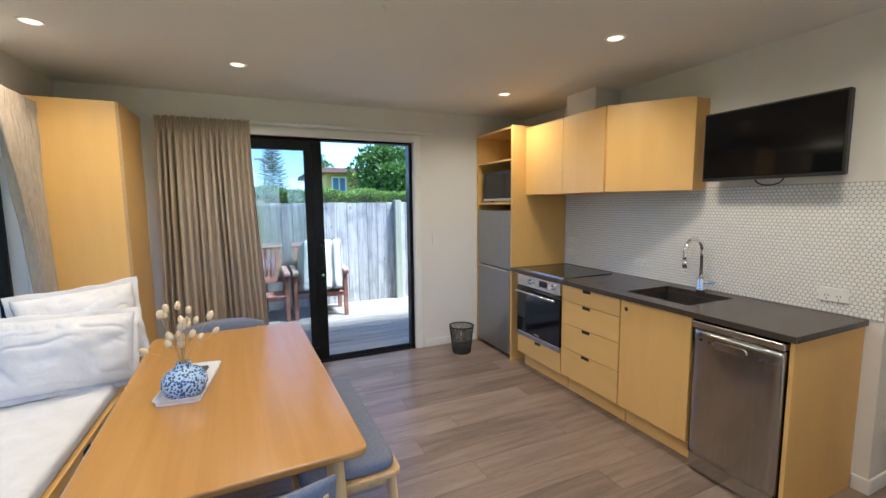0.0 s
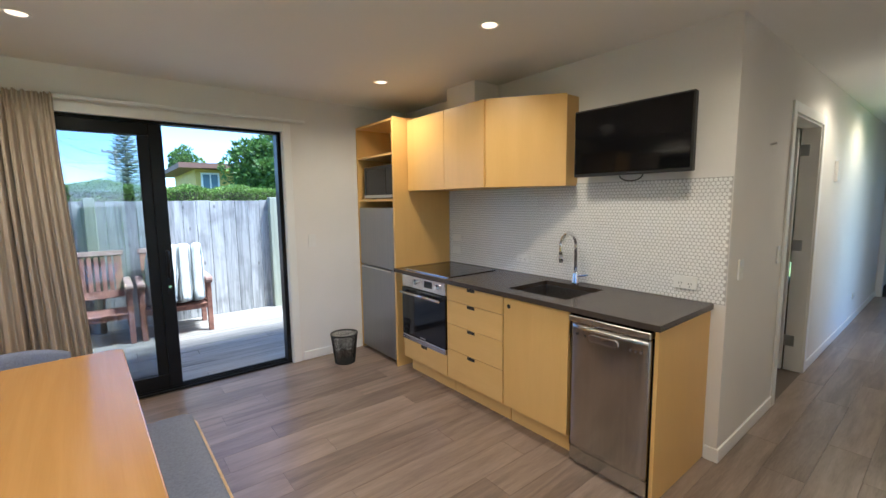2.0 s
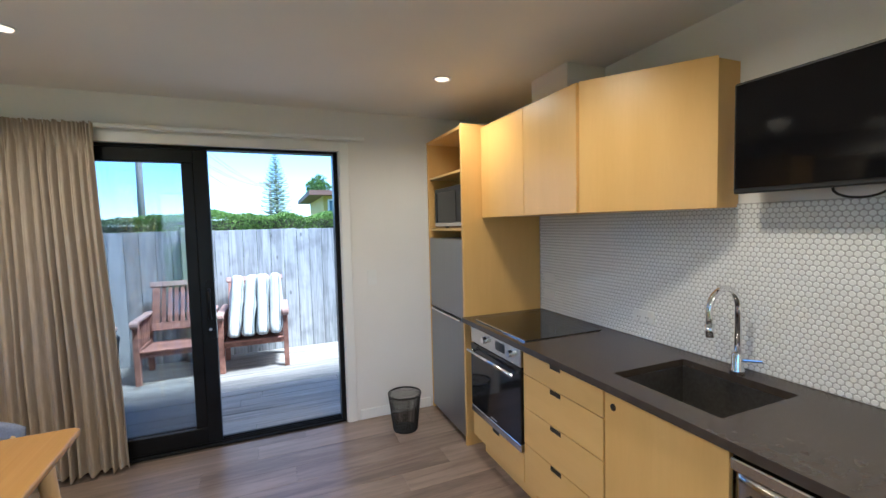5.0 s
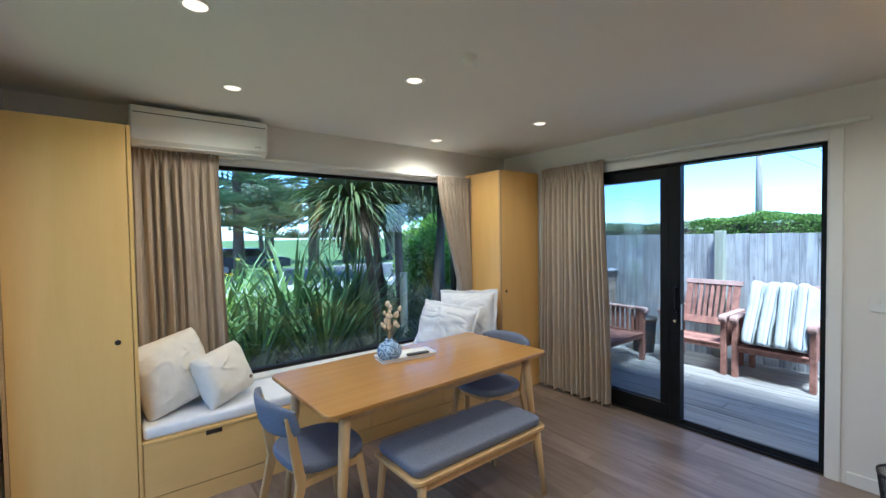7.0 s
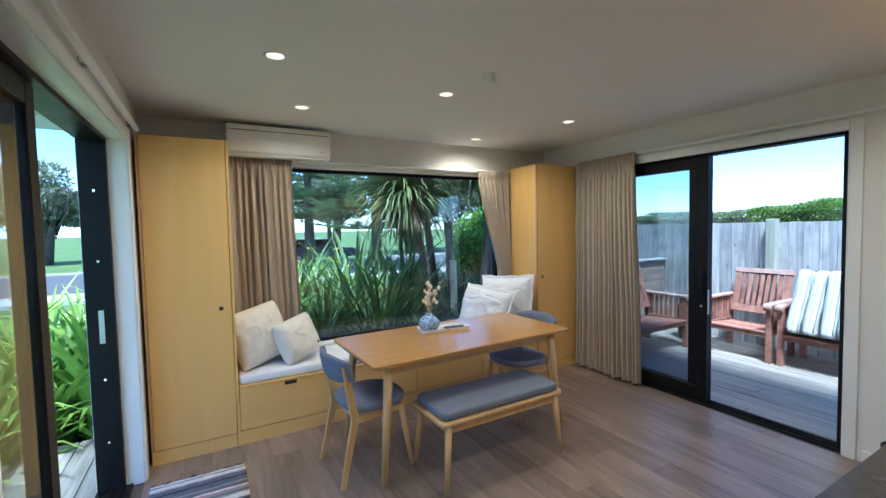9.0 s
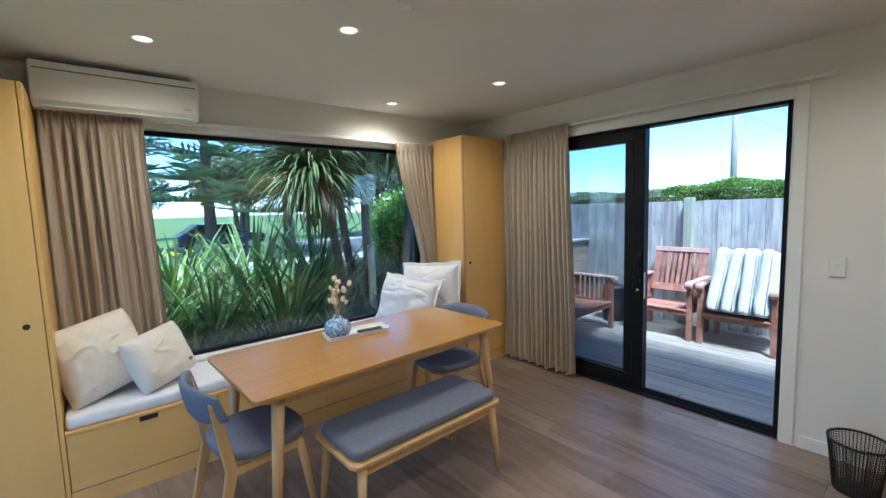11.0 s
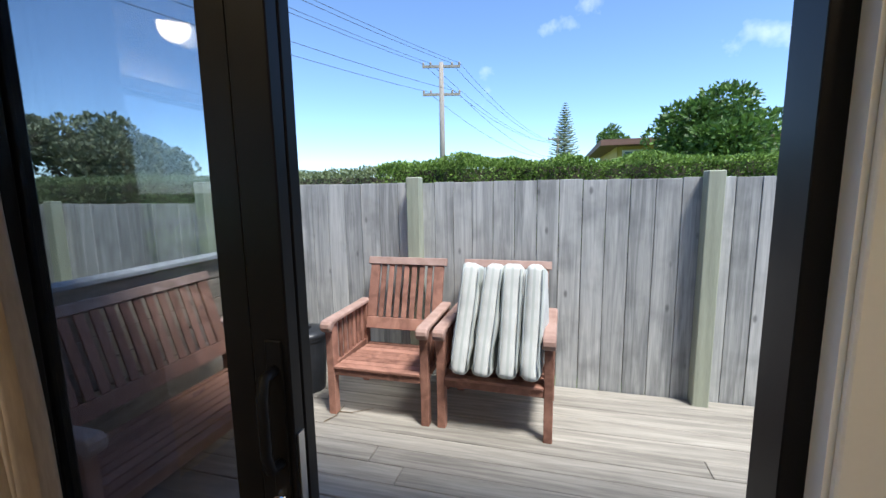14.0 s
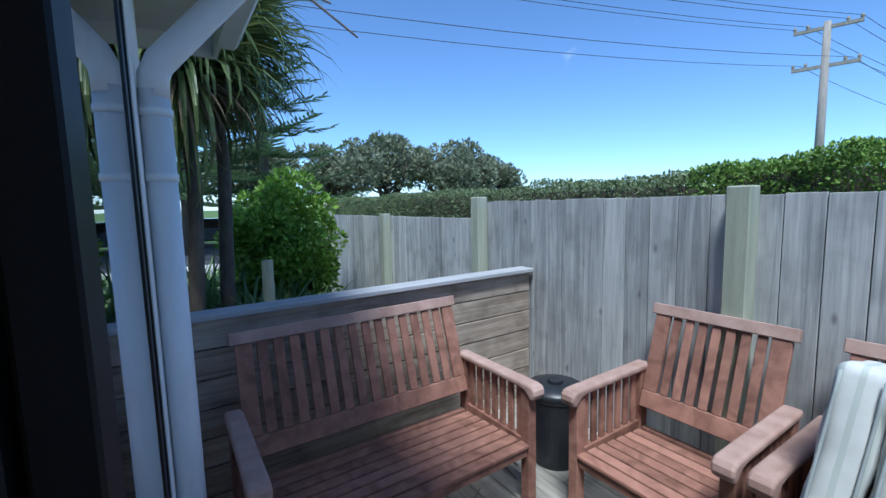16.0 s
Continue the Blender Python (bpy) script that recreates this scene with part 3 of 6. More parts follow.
finger_slot(dr, FX, (OVEN[0] + OVEN[1]) / 2, 0.338)

oven = thing("oven", 2.6, sum(OVEN) / 2, 0.335, "built-in stainless steel oven with black glass door", "oven")
part("body", box(FX + 0.02, XE - 0.05, OVEN[0] + 0.01, OVEN[1] - 0.01, 0.342, 0.894), STEEL, oven)
part("control_panel", box(FX - 0.008, FX + 0.02, OVEN[0] + 0.004, OVEN[1] - 0.004, 0.795, 0.893, 0.003), STEEL, oven, "stainless control panel")
part("oven_door", box(FX - 0.012, FX + 0.02, OVEN[0] + 0.004, OVEN[1] - 0.004, 0.388, 0.790, 0.003), BLACK_GLASS, oven, "black glass oven door")
part("door_trim", box(FX - 0.013, FX + 0.02, OVEN[0] + 0.004, OVEN[1] - 0.004, 0.345, 0.386, 0.003), STEEL, oven, "stainless lower trim")
_b = rod((FX - 0.045, OVEN[0] + 0.03, 0.752), (FX - 0.045, OVEN[1] - 0.03, 0.752), 0.010, seg=14)
for _y in (OVEN[0] + 0.06, OVEN[1] - 0.06):
    rod((FX - 0.045, _y, 0.752), (FX - 0.01, _y, 0.752), 0.007, bm=_b)
part("handle", _b, CHROME, oven, "polished bar handle", smooth=True)
part("display", box(FX - 0.0095, FX - 0.005, 2.93, 3.03, 0.825, 0.875), BLACK_GLASS, oven, "dark clock display")
for _y in (2.86, 3.15):
    part("knob", rod((FX - 0.008, _y, 0.848), (FX - 0.032, _y, 0.848), 0.021, 0.018, seg=24), CHROME, oven, "round chrome knob")
part("badge", box(FX - 0.0125, FX - 0.0105, 3.02, 3.09, 0.40, 0.408), ALU_EDGE, oven, "small metal badge")

dw = thing("dishwasher", 2.7, sum(DISH) / 2, F, "slim freestanding stainless steel dishwasher under the worktop", "dishwasher")
part("body", box(FX + 0.03, XE - 0.02, DISH[0] + 0.004, DISH[1] - 0.004, F, 0.884), BLACK_PLASTIC, dw, "dark casing")
_d0, _d1 = DISH[0] + 0.012, DISH[1] - 0.006
_b = bmesh.new()
_rows = []
for j in range(25):
    v = j / 24
    row = []
    for k in range(29):
        u = 2 * k / 28 - 1
        bow = 0.014 * (1 - abs(u) ** 5) + 0.004 * (1 - u * u)
        waist = 0.0035 * math.exp(-((abs(u) - 0.55) / 0.16) ** 2) * math.sin(math.pi * min(1.0, v / 0.86)) ** 0.7
        row.append(_b.verts.new((FX + 0.002 - bow + waist, _d0 + (_d1 - _d0) * (u + 1) / 2, 0.148 + 0.694 * v)))
    _rows.append(row)
for p, q in zip(_rows, _rows[1:]):
    for k in range(28):
        _b.faces.new((p[k], p[k + 1], q[k + 1], q[k]))
_rim = _rows[0] + [r[-1] for r in _rows[1:]] + _rows[-1][-2::-1] + [r[0] for r in _rows[-2:0:-1]]
_back = [_b.verts.new((FX + 0.030, v.co.y, v.co.z)) for v in _rim]
for k in range(len(_rim)):
    _b.faces.new((_rim[k], _rim[(k + 1) % len(_rim)], _back[(k + 1) % len(_rim)], _back[k]))
_b.faces.new(_back)
part("door", _b, DISH_STEEL, dw, "softly bowed stainless steel door", smooth=True)
part("lid", box(FX - 0.022, FX + 0.03, DISH[0] + 0.006, DISH[1] - 0.002, 0.850, 0.884, 0.004), STEEL, dw, "steel top strip")
part("kickplate", box(FX + 0.005, FX + 0.03, DISH[0] + 0.012, DISH[1] - 0.006, F + 0.012, 0.142, 0.003), DISH_STEEL, dw, "steel kickplate")
part("handle", prism(rounded(0.165, 0.042, 0.020), -0.006, 0.008, bevel=0.004, m=pose(FX - 0.014, sum(DISH) / 2 + 0.02, 0.786, 90, 0, -90)), CHROME, dw, "recessed grip handle", smooth=False)
for k in range(3):
    part("button", rod((FX - 0.012, DISH[0] + 0.05 + k * 0.026, 0.778), (FX - 0.017, DISH[0] + 0.05 + k * 0.026, 0.778), 0.007, seg=14), CHROME, dw, "round push button")
for k in range(2):
    part("indicator", rod((FX - 0.012, DISH[1] - 0.05 - k * 0.05, 0.788), (FX - 0.0145, DISH[1] - 0.05 - k * 0.05, 0.788), 0.006, seg=12), BLACK_PLASTIC, dw, "small indicator lamp")

tagged(part("end_panel", box(FX, XE - 0.001, END, END + 0.018, F, 0.896, 0.001), PLY), "plain plywood end panel of the kitchen run", "cabinet panel")

# worktop with a cut-out for the sink
SK = (2.53, 2.93, 1.80, 2.24)
_b = bmesh.new()
WX0, WX1, WY0, WY1 = FX - 0.022, XE - 0.0005, END - 0.012, 3.448
box(WX0, SK[0], WY0, WY1, 0.897, CT, 0.0, _b)
box(SK[1], WX1, WY0, WY1, 0.897, CT, 0.0, _b)
box(SK[0], SK[1], WY0, SK[2], 0.897, CT, 0.0, _b)
box(SK[0], SK[1], SK[3], WY1, 0.897, CT, 0.0, _b)
bmesh.ops.remove_doubles(_b, verts=_b.verts, dist=1e-5)
tagged(part("worktop", _b, STONE), "dark brown-grey speckled stone kitchen worktop", "worktop")

sink = thing("sink", 2.73, 2.02, 0.74, "undermounted dark steel single-bowl sink", "sink")
_b = bmesh.new()
for a in (box(SK[0] - 0.004, SK[0], SK[2] - 0.004, SK[3] + 0.004, 0.72, 0.896), box(SK[1], SK[1] + 0.004, SK[2] - 0.004, SK[3] + 0.004, 0.72, 0.896),
          box(SK[0], SK[1], SK[2] - 0.004, SK[2], 0.72, 0.896), box(SK[0], SK[1], SK[3], SK[3] + 0.004, 0.72, 0.896), box(SK[0], SK[1], SK[2], SK[3], 0.72, 0.725)):
    merge(_b, a)
SINK_STEEL = surface("dark_sink_steel", (0.10, 0.095, 0.09), (0.16, 0.15, 0.145), 0.35, metal=0.7, scale=(60, 60, 60), fine=200, bump=0.05)
part("bowl", _b, SINK_STEEL, sink)
part("drain", lathe([(0.0, 0.728), (0.03, 0.728), (0.042, 0.7265)], 24, m=Matrix.Translation((2.75, 2.02, 0.0))), CHROME, sink, "round chrome drain", smooth=True)

tap = thing("tap", 2.965, 2.03, CT, "chrome gooseneck mixer tap beside the sink", "tap")
part("base", lathe([(0.0, 0.0), (0.026, 0.0), (0.026, 0.012), (0.022, 0.02), (0.022, 0.075), (0.018, 0.085), (0, 0.085)], 24), CHROME, tap, local=True, smooth=True)
_pts = [(0, 0, 0.08), (0, 0, 0.26)] + [(-0.085 + 0.085 * math.cos(radians(a)), 0, 0.26 + 0.085 * math.sin(radians(a))) for a in range(15, 196, 15)] + [(-0.168, 0, 0.20)]
part("spout", tube(_pts, 0.0125, seg=14), CHROME, tap, "curved spout", local=True, smooth=True)
part("nozzle", rod((-0.1675, 0, 0.215), (-0.163, 0, 0.165), 0.0155, 0.0145, seg=16), CHROME, tap, "spray nozzle", local=True, smooth=True)
part("lever", bar((0.0, -0.02, 0.055), (-0.01, -0.105, 0.075), 0.016, 0.010, bevel=0.003), CHROME, tap, "side lever", local=True)

hob = thing("hob", 2.75, 3.1, CT, "black glass ceramic hob set in the worktop", "hob")
part("glass_top", prism(rounded(0.50, 0.56, 0.008), 0.0005, 0.006, bevel=0.001, m=Matrix.Translation((2.72, 3.055, CT))), BLACK_GLASS, hob)
part("edge_trim", box(2.462, 2.468, 2.775, 3.335, CT + 0.0005, CT + 0.0075, 0.001), CHROME, hob, "bright front edge trim")

# tall housing with fridge and microwave
hs = thing("fridge_housing", 2.74, 3.8, F, "tall plywood housing with open shelves around a fridge", "cabinet")
part("side_panel", box(2.44, XE - 0.001, 3.450, 3.474, F, 2.195, 0.001), PLY, hs, "plywood side panel")
part("side_panel", box(2.46, XE - 0.001, 4.124, 4.144, F, 2.195, 0.001), PLY, hs, "plywood side panel")
part("shelf", box(2.46, XE - 0.02, 3.4745, 4.1235, 2.175, 2.195, 0.001), PLY_FLAT, hs, "plywood top")
part("shelf", box(2.47, XE - 0.02, 3.4745, 4.1235, 1.895, 1.913, 0.001), PLY_FLAT, hs, "plywood shelf")
part("shelf", box(2.47, XE - 0.02, 3.4745, 4.1235, 1.497, 1.517, 0.001), PLY_FLAT, hs, "plywood shelf")
part("back_panel", box(XE - 0.019, XE - 0.001, 3.4745, 4.1235, 1.45, 2.175), PLY, hs)

fr = thing("fridge", 2.74, 3.8, F, "silver two-door fridge freezer in its housing", "fridge")
part("body", box(2.50, XE - 0.03, 3.500, 4.105, F + 0.03, 1.435, 0.004), FRIDGE_STEEL, fr)
part("upper_door", box(2.452, 2.495, 3.500, 4.105, 0.895, 1.440, 0.010, None, 3), FRIDGE_STEEL, fr, "silver freezer door")
part("lower_door", box(2.452, 2.495, 3.500, 4.105, F + 0.035, 0.885, 0.010, None, 3), FRIDGE_STEEL, fr, "silver fridge door")
part("handle", box(2.440, 2.456, 3.535, 4.07, 0.872, 0.886, 0.004), CHROME, fr, "slim edge grip")
for _y in (3.54, 4.06):
    part("foot", rod((2.55, _y, F), (2.55, _y, F + 0.035), 0.018), BLACK_PLASTIC, fr)

mw = thing("microwave", 2.7, 3.77, 1.518, "black and silver microwave with dark glass door on a shelf", "microwave")
part("body", box(2.50, 2.88, 3.520, 4.035, 1.526, 1.815, 0.004), BLACK_PLASTIC, mw, "dark casing")
_b = panel_frame(bmesh.new(), 0, 0.515, 0, 0.02, 0, 0.289, 0.03, 0.035)
_b.transform(pose(2.498, 3.52, 1.526, 0, 0, 90))
part("front_frame", _b, BLACK_PLASTIC, mw, "black front frame")
part("lower_trim", box(2.4765, 2.4815, 3.524, 4.031, 1.530, 1.556, 0.001), STEEL, mw, "silver strip below the door")
part("window", box(2.484, 2.497, 3.655, 4.008, 1.562, 1.785), BLACK_GLASS, mw, "dark glass window")
part("keypad", box(2.484, 2.497, 3.552, 3.648, 1.562, 1.785), BLACK_PLASTIC, mw, "black control panel")
for _y in (3.56, 3.99):
    part("foot", rod((2.56, _y, 1.5175), (2.56, _y, 1.527), 0.015), BLACK_PLASTIC, mw)

pan = thing("frying_pan", 2.72, 3.62, 1.914, "black frying pan standing on edge on the shelf", "pan")
part("pan_body", lathe([(0.0, 0.0), (0.085, 0.0), (0.118, 0.045), (0.121, 0.045), (0.088, -0.004), (0.0, -0.004)], 32, m=pose(2.72, 3.56, 2.037, 90, 0, 10)), BLACK_PLASTIC, pan, smooth=False)
part("pan_handle", bar((2.76, 3.60, 2.035), (2.92, 3.60, 2.035), 0.02, 0.014, bevel=0.004), BLACK_PLASTIC, pan)

# wall cupboards; the last one tapers back to the wall
def cupboard(outline, label):
    c = thing("wall_cupboard", sum(p[0] for p in outline) / len(outline), sum(p[1] for p in outline) / len(outline), 1.583, label, "wall cupboard", group="kitchen wall cupboards")
    (ax, ay), (bx, by) = outline[0], outline[1]
    d = Vector((bx - ax, by - ay, 0)).normalized()
    nrm = Vector((d.y, -d.x, 0))
    if nrm.x > 0:
        nrm = -nrm
    part("body", prism(outline, 1.585, 2.168), PLY, c, "plywood cupboard body")
    a, b = Vector((ax, ay, 0)) + d * 0.0015, Vector((bx, by, 0)) - d * 0.0015
    q = [a + nrm * 0.001, b + nrm * 0.001, b + nrm * 0.019, a + nrm * 0.019]
    part("door", prism([(v.x, v.y) for v in q], 1.583, 2.172, bevel=0.001), PLY, c, "plain plywood door")
    return c


cupboard([(2.60, 3.447), (2.60, 2.950), (XE - 0.001, 2.950), (XE - 0.001, 3.447)], "flat plywood wall cupboard above the worktop")
cupboard([(2.60, 2.949), (2.60, 2.515), (XE - 0.001, 2.515), (XE - 0.001, 2.949)], "flat plywood wall cupboard above the worktop")
cupboard([(2.60, 2.514), (2.915, 2.088), (XE - 0.001, 2.088), (XE - 0.001, 2.514)], "plywood wall cupboard with an angled front")
tagged(part("flue_box", box(2.78, XE - 0.001, 2.82, 3.15, 2.173, 2.398, 0.002), PAINT), "white boxed duct between cupboards and ceiling", "duct", kind="structure")

tv = thing("television", 2.95, 1.66, 1.63, "black flat-screen television switched off on the wall", "television")
part("casing", box(2.885, 2.925, 1.312, 2.008, 1.632, 2.036, 0.005), BLACK_PLASTIC, tv)
part("screen", box(2.8805, 2.886, 1.322, 1.998, 1.650, 2.026, 0.0008), SCREEN, tv, "dark glossy screen")
part("wall_bracket", box(2.925, XE - 0.0005, 1.56, 1.76, 1.74, 1.94), BLACK_PLASTIC, tv, "black wall bracket")
_c = [(2.94, 1.66 + 0.07 * math.cos(a), 1.632 - 0.035 * math.sin(a)) for a in [math.pi * k / 10 for k in range(11)]]
part("cable", tube(_c, 0.004, seg=6), BLACK_PLASTIC, tv, "hanging black cable loop", smooth=True)


def wall_plate(name, m, w, h, label, category, rockers, sockets=False):
    """A plate lying in its own xy plane, facing z."""
    t = new(name)
    t.matrix_basis = m
    tagged(t, label, category)
    part("plate", prism(rounded(w, h, 0.006), 0.0, 0.009, bevel=0.002), WHITE_PLASTIC, t, local=True)
    for k in range(rockers):
        x = (k - (rockers - 1) / 2) * w / max(rockers, 1) * 0.8
        part("rocker", box(x - 0.007, x + 0.007, (0.012 if sockets else -0.012), (0.034 if sockets else 0.012), 0.0085, 0.013, 0.001), WHITE_PLASTIC, t, local=True)
        if sockets:
            for dx, dy, a in ((-0.008, -0.006, 30), (0.008, -0.006, -30), (0, -0.022, 0)):
                part("socket_slot", bar((x + dx, dy - 0.005, 0.0092), (x + dx + 0.004 * math.sin(radians(a)), dy + 0.005, 0.0092), 0.003, 0.001), DARK, t, local=True)
    return t


FACE_W = Matrix.Rotation(radians(-90), 4, "Z") @ Matrix.Rotation(radians(90), 4, "X")   # faces -x
wall_plate("power_outlet", Matrix.Translation((XE - 0.0075, 1.372, 1.025)) @ FACE_W, 0.125, 0.072, "white double power outlet on the tiled splashback", "power outlet", 2, True)
wall_plate("power_outlet", Matrix.Translation((XE - 0.0075, 2.545, 1.048)) @ FACE_W, 0.125, 0.062, "white double power outlet behind the worktop", "power outlet", 2, True)
wall_plate("light_switch", Matrix.Translation((XE - 0.0075, 3.33, 1.158)) @ FACE_W, 0.115, 0.060, "white switch plate in the worktop corner", "switch", 1)
wall_plate("light_switch", Matrix.Translation((XE - 0.0075, 3.33, 1.052)) @ FACE_W, 0.115, 0.060, "white switch plate in the worktop corner", "switch", 1)
FACE_S = Matrix.Rotation(radians(90), 4, "X")                                              # faces -y
wall_plate("light_switch", Matrix.Translation((1.985, YN - 0.0005, 1.15)) @ FACE_S, 0.070, 0.115, "white light switch beside the sliding door", "switch", 1)
wall_plate("light_switch", Matrix.Translation((3.22, HALL_N - 0.0005, 1.10)) @ FACE_S, 0.070, 0.115, "white light switch at the hallway corner", "switch", 2)
wall_plate("light_switch", Matrix.Translation((3.95, HALL_N - 0.0005, 1.12)) @ FACE_S, 0.070, 0.115, "white light switch beside the hallway door", "switch", 1)
wall_plate("power_outlet", Matrix.Translation((7.2, HALL_N - 0.0005, 0.35)) @ FACE_S, 0.115, 0.070, "white power outlet low on the hallway wall", "power outlet", 2, True)


# ---- window seat, wardrobes, curtains ----
WX = -0.42                                               # front of the built-in joinery


def wardrobe(y0, y1, knob_y, label):
    w = thing("wardrobe", (XW + WX) / 2, (y0 + y1) / 2, F, label, "wardrobe", group="built-in wardrobes")
    part("body", box(XW + 0.002, WX - 0.019, y0, y1, F + 0.09, 2.172), PLY, w, "plywood carcass")
    part("plinth", box(XW + 0.02, WX - 0.002, y0 + 0.002, y1 - 0.002, F, F + 0.0895), PLY_FLAT, w, "plywood plinth")
    d = part("door", box(WX - 0.018, WX, y0 + 0.018, y1 - 0.002, F + 0.094, 2.174, 0.0015), PLY, w, "tall plain plywood door")
    part("finger_hole", rod((WX - 0.01, knob_y, 1.03), (WX + 0.001, knob_y, 1.03), 0.014, seg=20), DARK_WOOD_HOLE, d, "round finger hole")
    part("side_edge", box(WX - 0.0185, WX - 0.001, y0, y0 + 0.016, F + 0.092, 2.172), PLY_EDGE, w, "layered plywood edge")
    return w


wardrobe(3.575, 4.118, 3.645, "tall plywood wardrobe in the corner beside the sliding door")
wardrobe(0.300, 0.800, 0.735, "tall plywood wardrobe beside the front door")
tagged(part("joinery_panel", box(XW + 0.002, WX + 0.002, 0.8015, 0.8195, F, 2.172, 0.001), PLY), "upright plywood panel between wardrobe and seat", "cabinet panel")

seat = thing("window_seat", (XW + WX) / 2, 2.19, F, "built-in plywood window seat with drawers", "window seat")
part("body", box(XW + 0.002, WX - 0.02, 0.8205, 3.574, F + 0.10, 0.448), PLY_FLAT, seat, "plywood box")
part("seat_top", box(XW + 0.002, WX + 0.004, 0.8205, 3.574, 0.4485, 0.466, 0.0015), PLY_FLAT, seat, "plywood top board")
part("plinth", box(XW + 0.03, WX - 0.004, 0.8205, 3.574, F, F + 0.0995), PLY_FLAT, seat, "plywood plinth")
for k in range(4):
    y0 = 0.824 + k * 0.687
    d = part("drawer", box(WX - 0.0195, WX - 0.001, y0, y0 + 0.683, F + 0.105, 0.446, 0.0015), PLY_FLAT, seat, "wide plywood drawer front")
    part("finger_slot", box(WX - 0.012, WX + 0.0005, y0 + 0.30, y0 + 0.385, 0.418, 0.4445), DARK_WOOD_HOLE, d, "cut-out finger pull")

_b = box(XW + 0.02, WX - 0.012, 0.825, 3.568, 0.4665, 0.535, 0.022, None, 4)
tagged(part("seat_cushion", _b, WHITE_COTTON, smooth=True), "long white cotton cushion on the window seat", "cushion")


def flange_mesh(w, h, width, seed, soft_corner, n=44):
    """The flat ruffled border that runs round a pillow's seam, in its own xz plane."""
    bm = bmesh.new()
    path = [(2 * k / n - 1, -1) for k in range(n)] + [(1, 2 * k / n - 1) for k in range(n)] + [(1 - 2 * k / n, 1) for k in range(n)] + [(-1, 1 - 2 * k / n) for k in range(n)]
    rings = []
    for j in range(5):
        q = j / 4
        ring = []
        for u, v in path:
            x = u * w / 2 * (1 - 0.07 * (1 - v * v) * abs(u) ** 3) * (1 - soft_corner * v * v / 2) ** 0.5
            z = v * h / 2 * (1 - 0.07 * (1 - u * u) * abs(v) ** 3) * (1 - soft_corner * u * u / 2) ** 0.5
            wave = noise.noise(Vector((u * 2.6 + seed, v * 2.6, seed))) * 0.024 * q
            reach = width * (q - 0.15) * (1 + 0.35 * noise.noise(Vector((u * 3, v * 3, seed + 4))))
            ring.append(bm.verts.new((x + reach * (u if abs(u) > 0.999 else 0.25 * u), wave, z + reach * (v if abs(v) > 0.999 else 0.25 * v))))
        rings.append(ring)
    for p, q in zip(rings, rings[1:]):
        for k in range(len(p)):
            bm.faces.new((p[k], p[(k + 1) % len(p)], q[(k + 1) % len(p)], q[k]))
    return bm


def pillow(x, y, z, rx, ry, rz, w, h, t, seed, material, label, name="pillow", crumple=0.012, soft_corner=0.2, flange=0.0, button=False):
    bm = pillow_mesh(w, h, t, seed, crumple=crumple, soft_corner=soft_corner)
    p = thing(name, x, y, z, label, "pillow")
    p.matrix_basis = pose(x, y, z, rx, ry, rz)
    c = part("cover", bm, material, p, local=True, smooth=True)
    sub = c.modifiers.new("subdivision", "SUBSURF")
    sub.levels = sub.render_levels = 1
    if flange:
        b = part("border", flange_mesh(w, h, flange, seed, soft_corner), material, p, "ruffled flat cotton border", local=True, smooth=True)
        thick = b.modifiers.new("thickness", "SOLIDIFY")
        thick.thickness = 0.004
    if button:
        part("button", lathe([(0.0, 0.006), (0.010, 0.005), (0.012, 0.0), (0.0, -0.003)], 14, m=Matrix.Translation((-w * 0.30, t * 0.385, -h * 0.26)) @ Matrix.Rotation(radians(-90), 4, "X")), SHELL_BUTTON, p, "small brown button", local=True, smooth=True)
    return p


pillow(-0.655, 0.985, 0.765, 13, 9, -60, 0.44, 0.46, 0.25, 3.1, CREAM_COTTON, "cream square cushion leaning in the window seat corner", "scatter_cushion", 0.016, 0.26, button=True)
pillow(-0.60, 1.255, 0.710, 18, 10, -58, 0.36, 0.35, 0.21, 7.7, CREAM_COTTON, "smaller cream cushion resting against another cushion", "scatter_cushion", 0.014, 0.28, button=True)
pillow(-0.640, 3.345, 0.795, -10, -3, 24, 0.58, 0.48, 0.27, 1.3, WHITE_COTTON, "plump white bed pillow leaning against the wardrobe", crumple=0.024, soft_corner=0.12, flange=0.028)
pillow(-0.625, 3.070, 0.735, -19, 4, 15, 0.60, 0.41, 0.26, 5.2, WHITE_COTTON, "crumpled white bed pillow propped on the seat", crumple=0.028, soft_corner=0.12, flange=0.028)


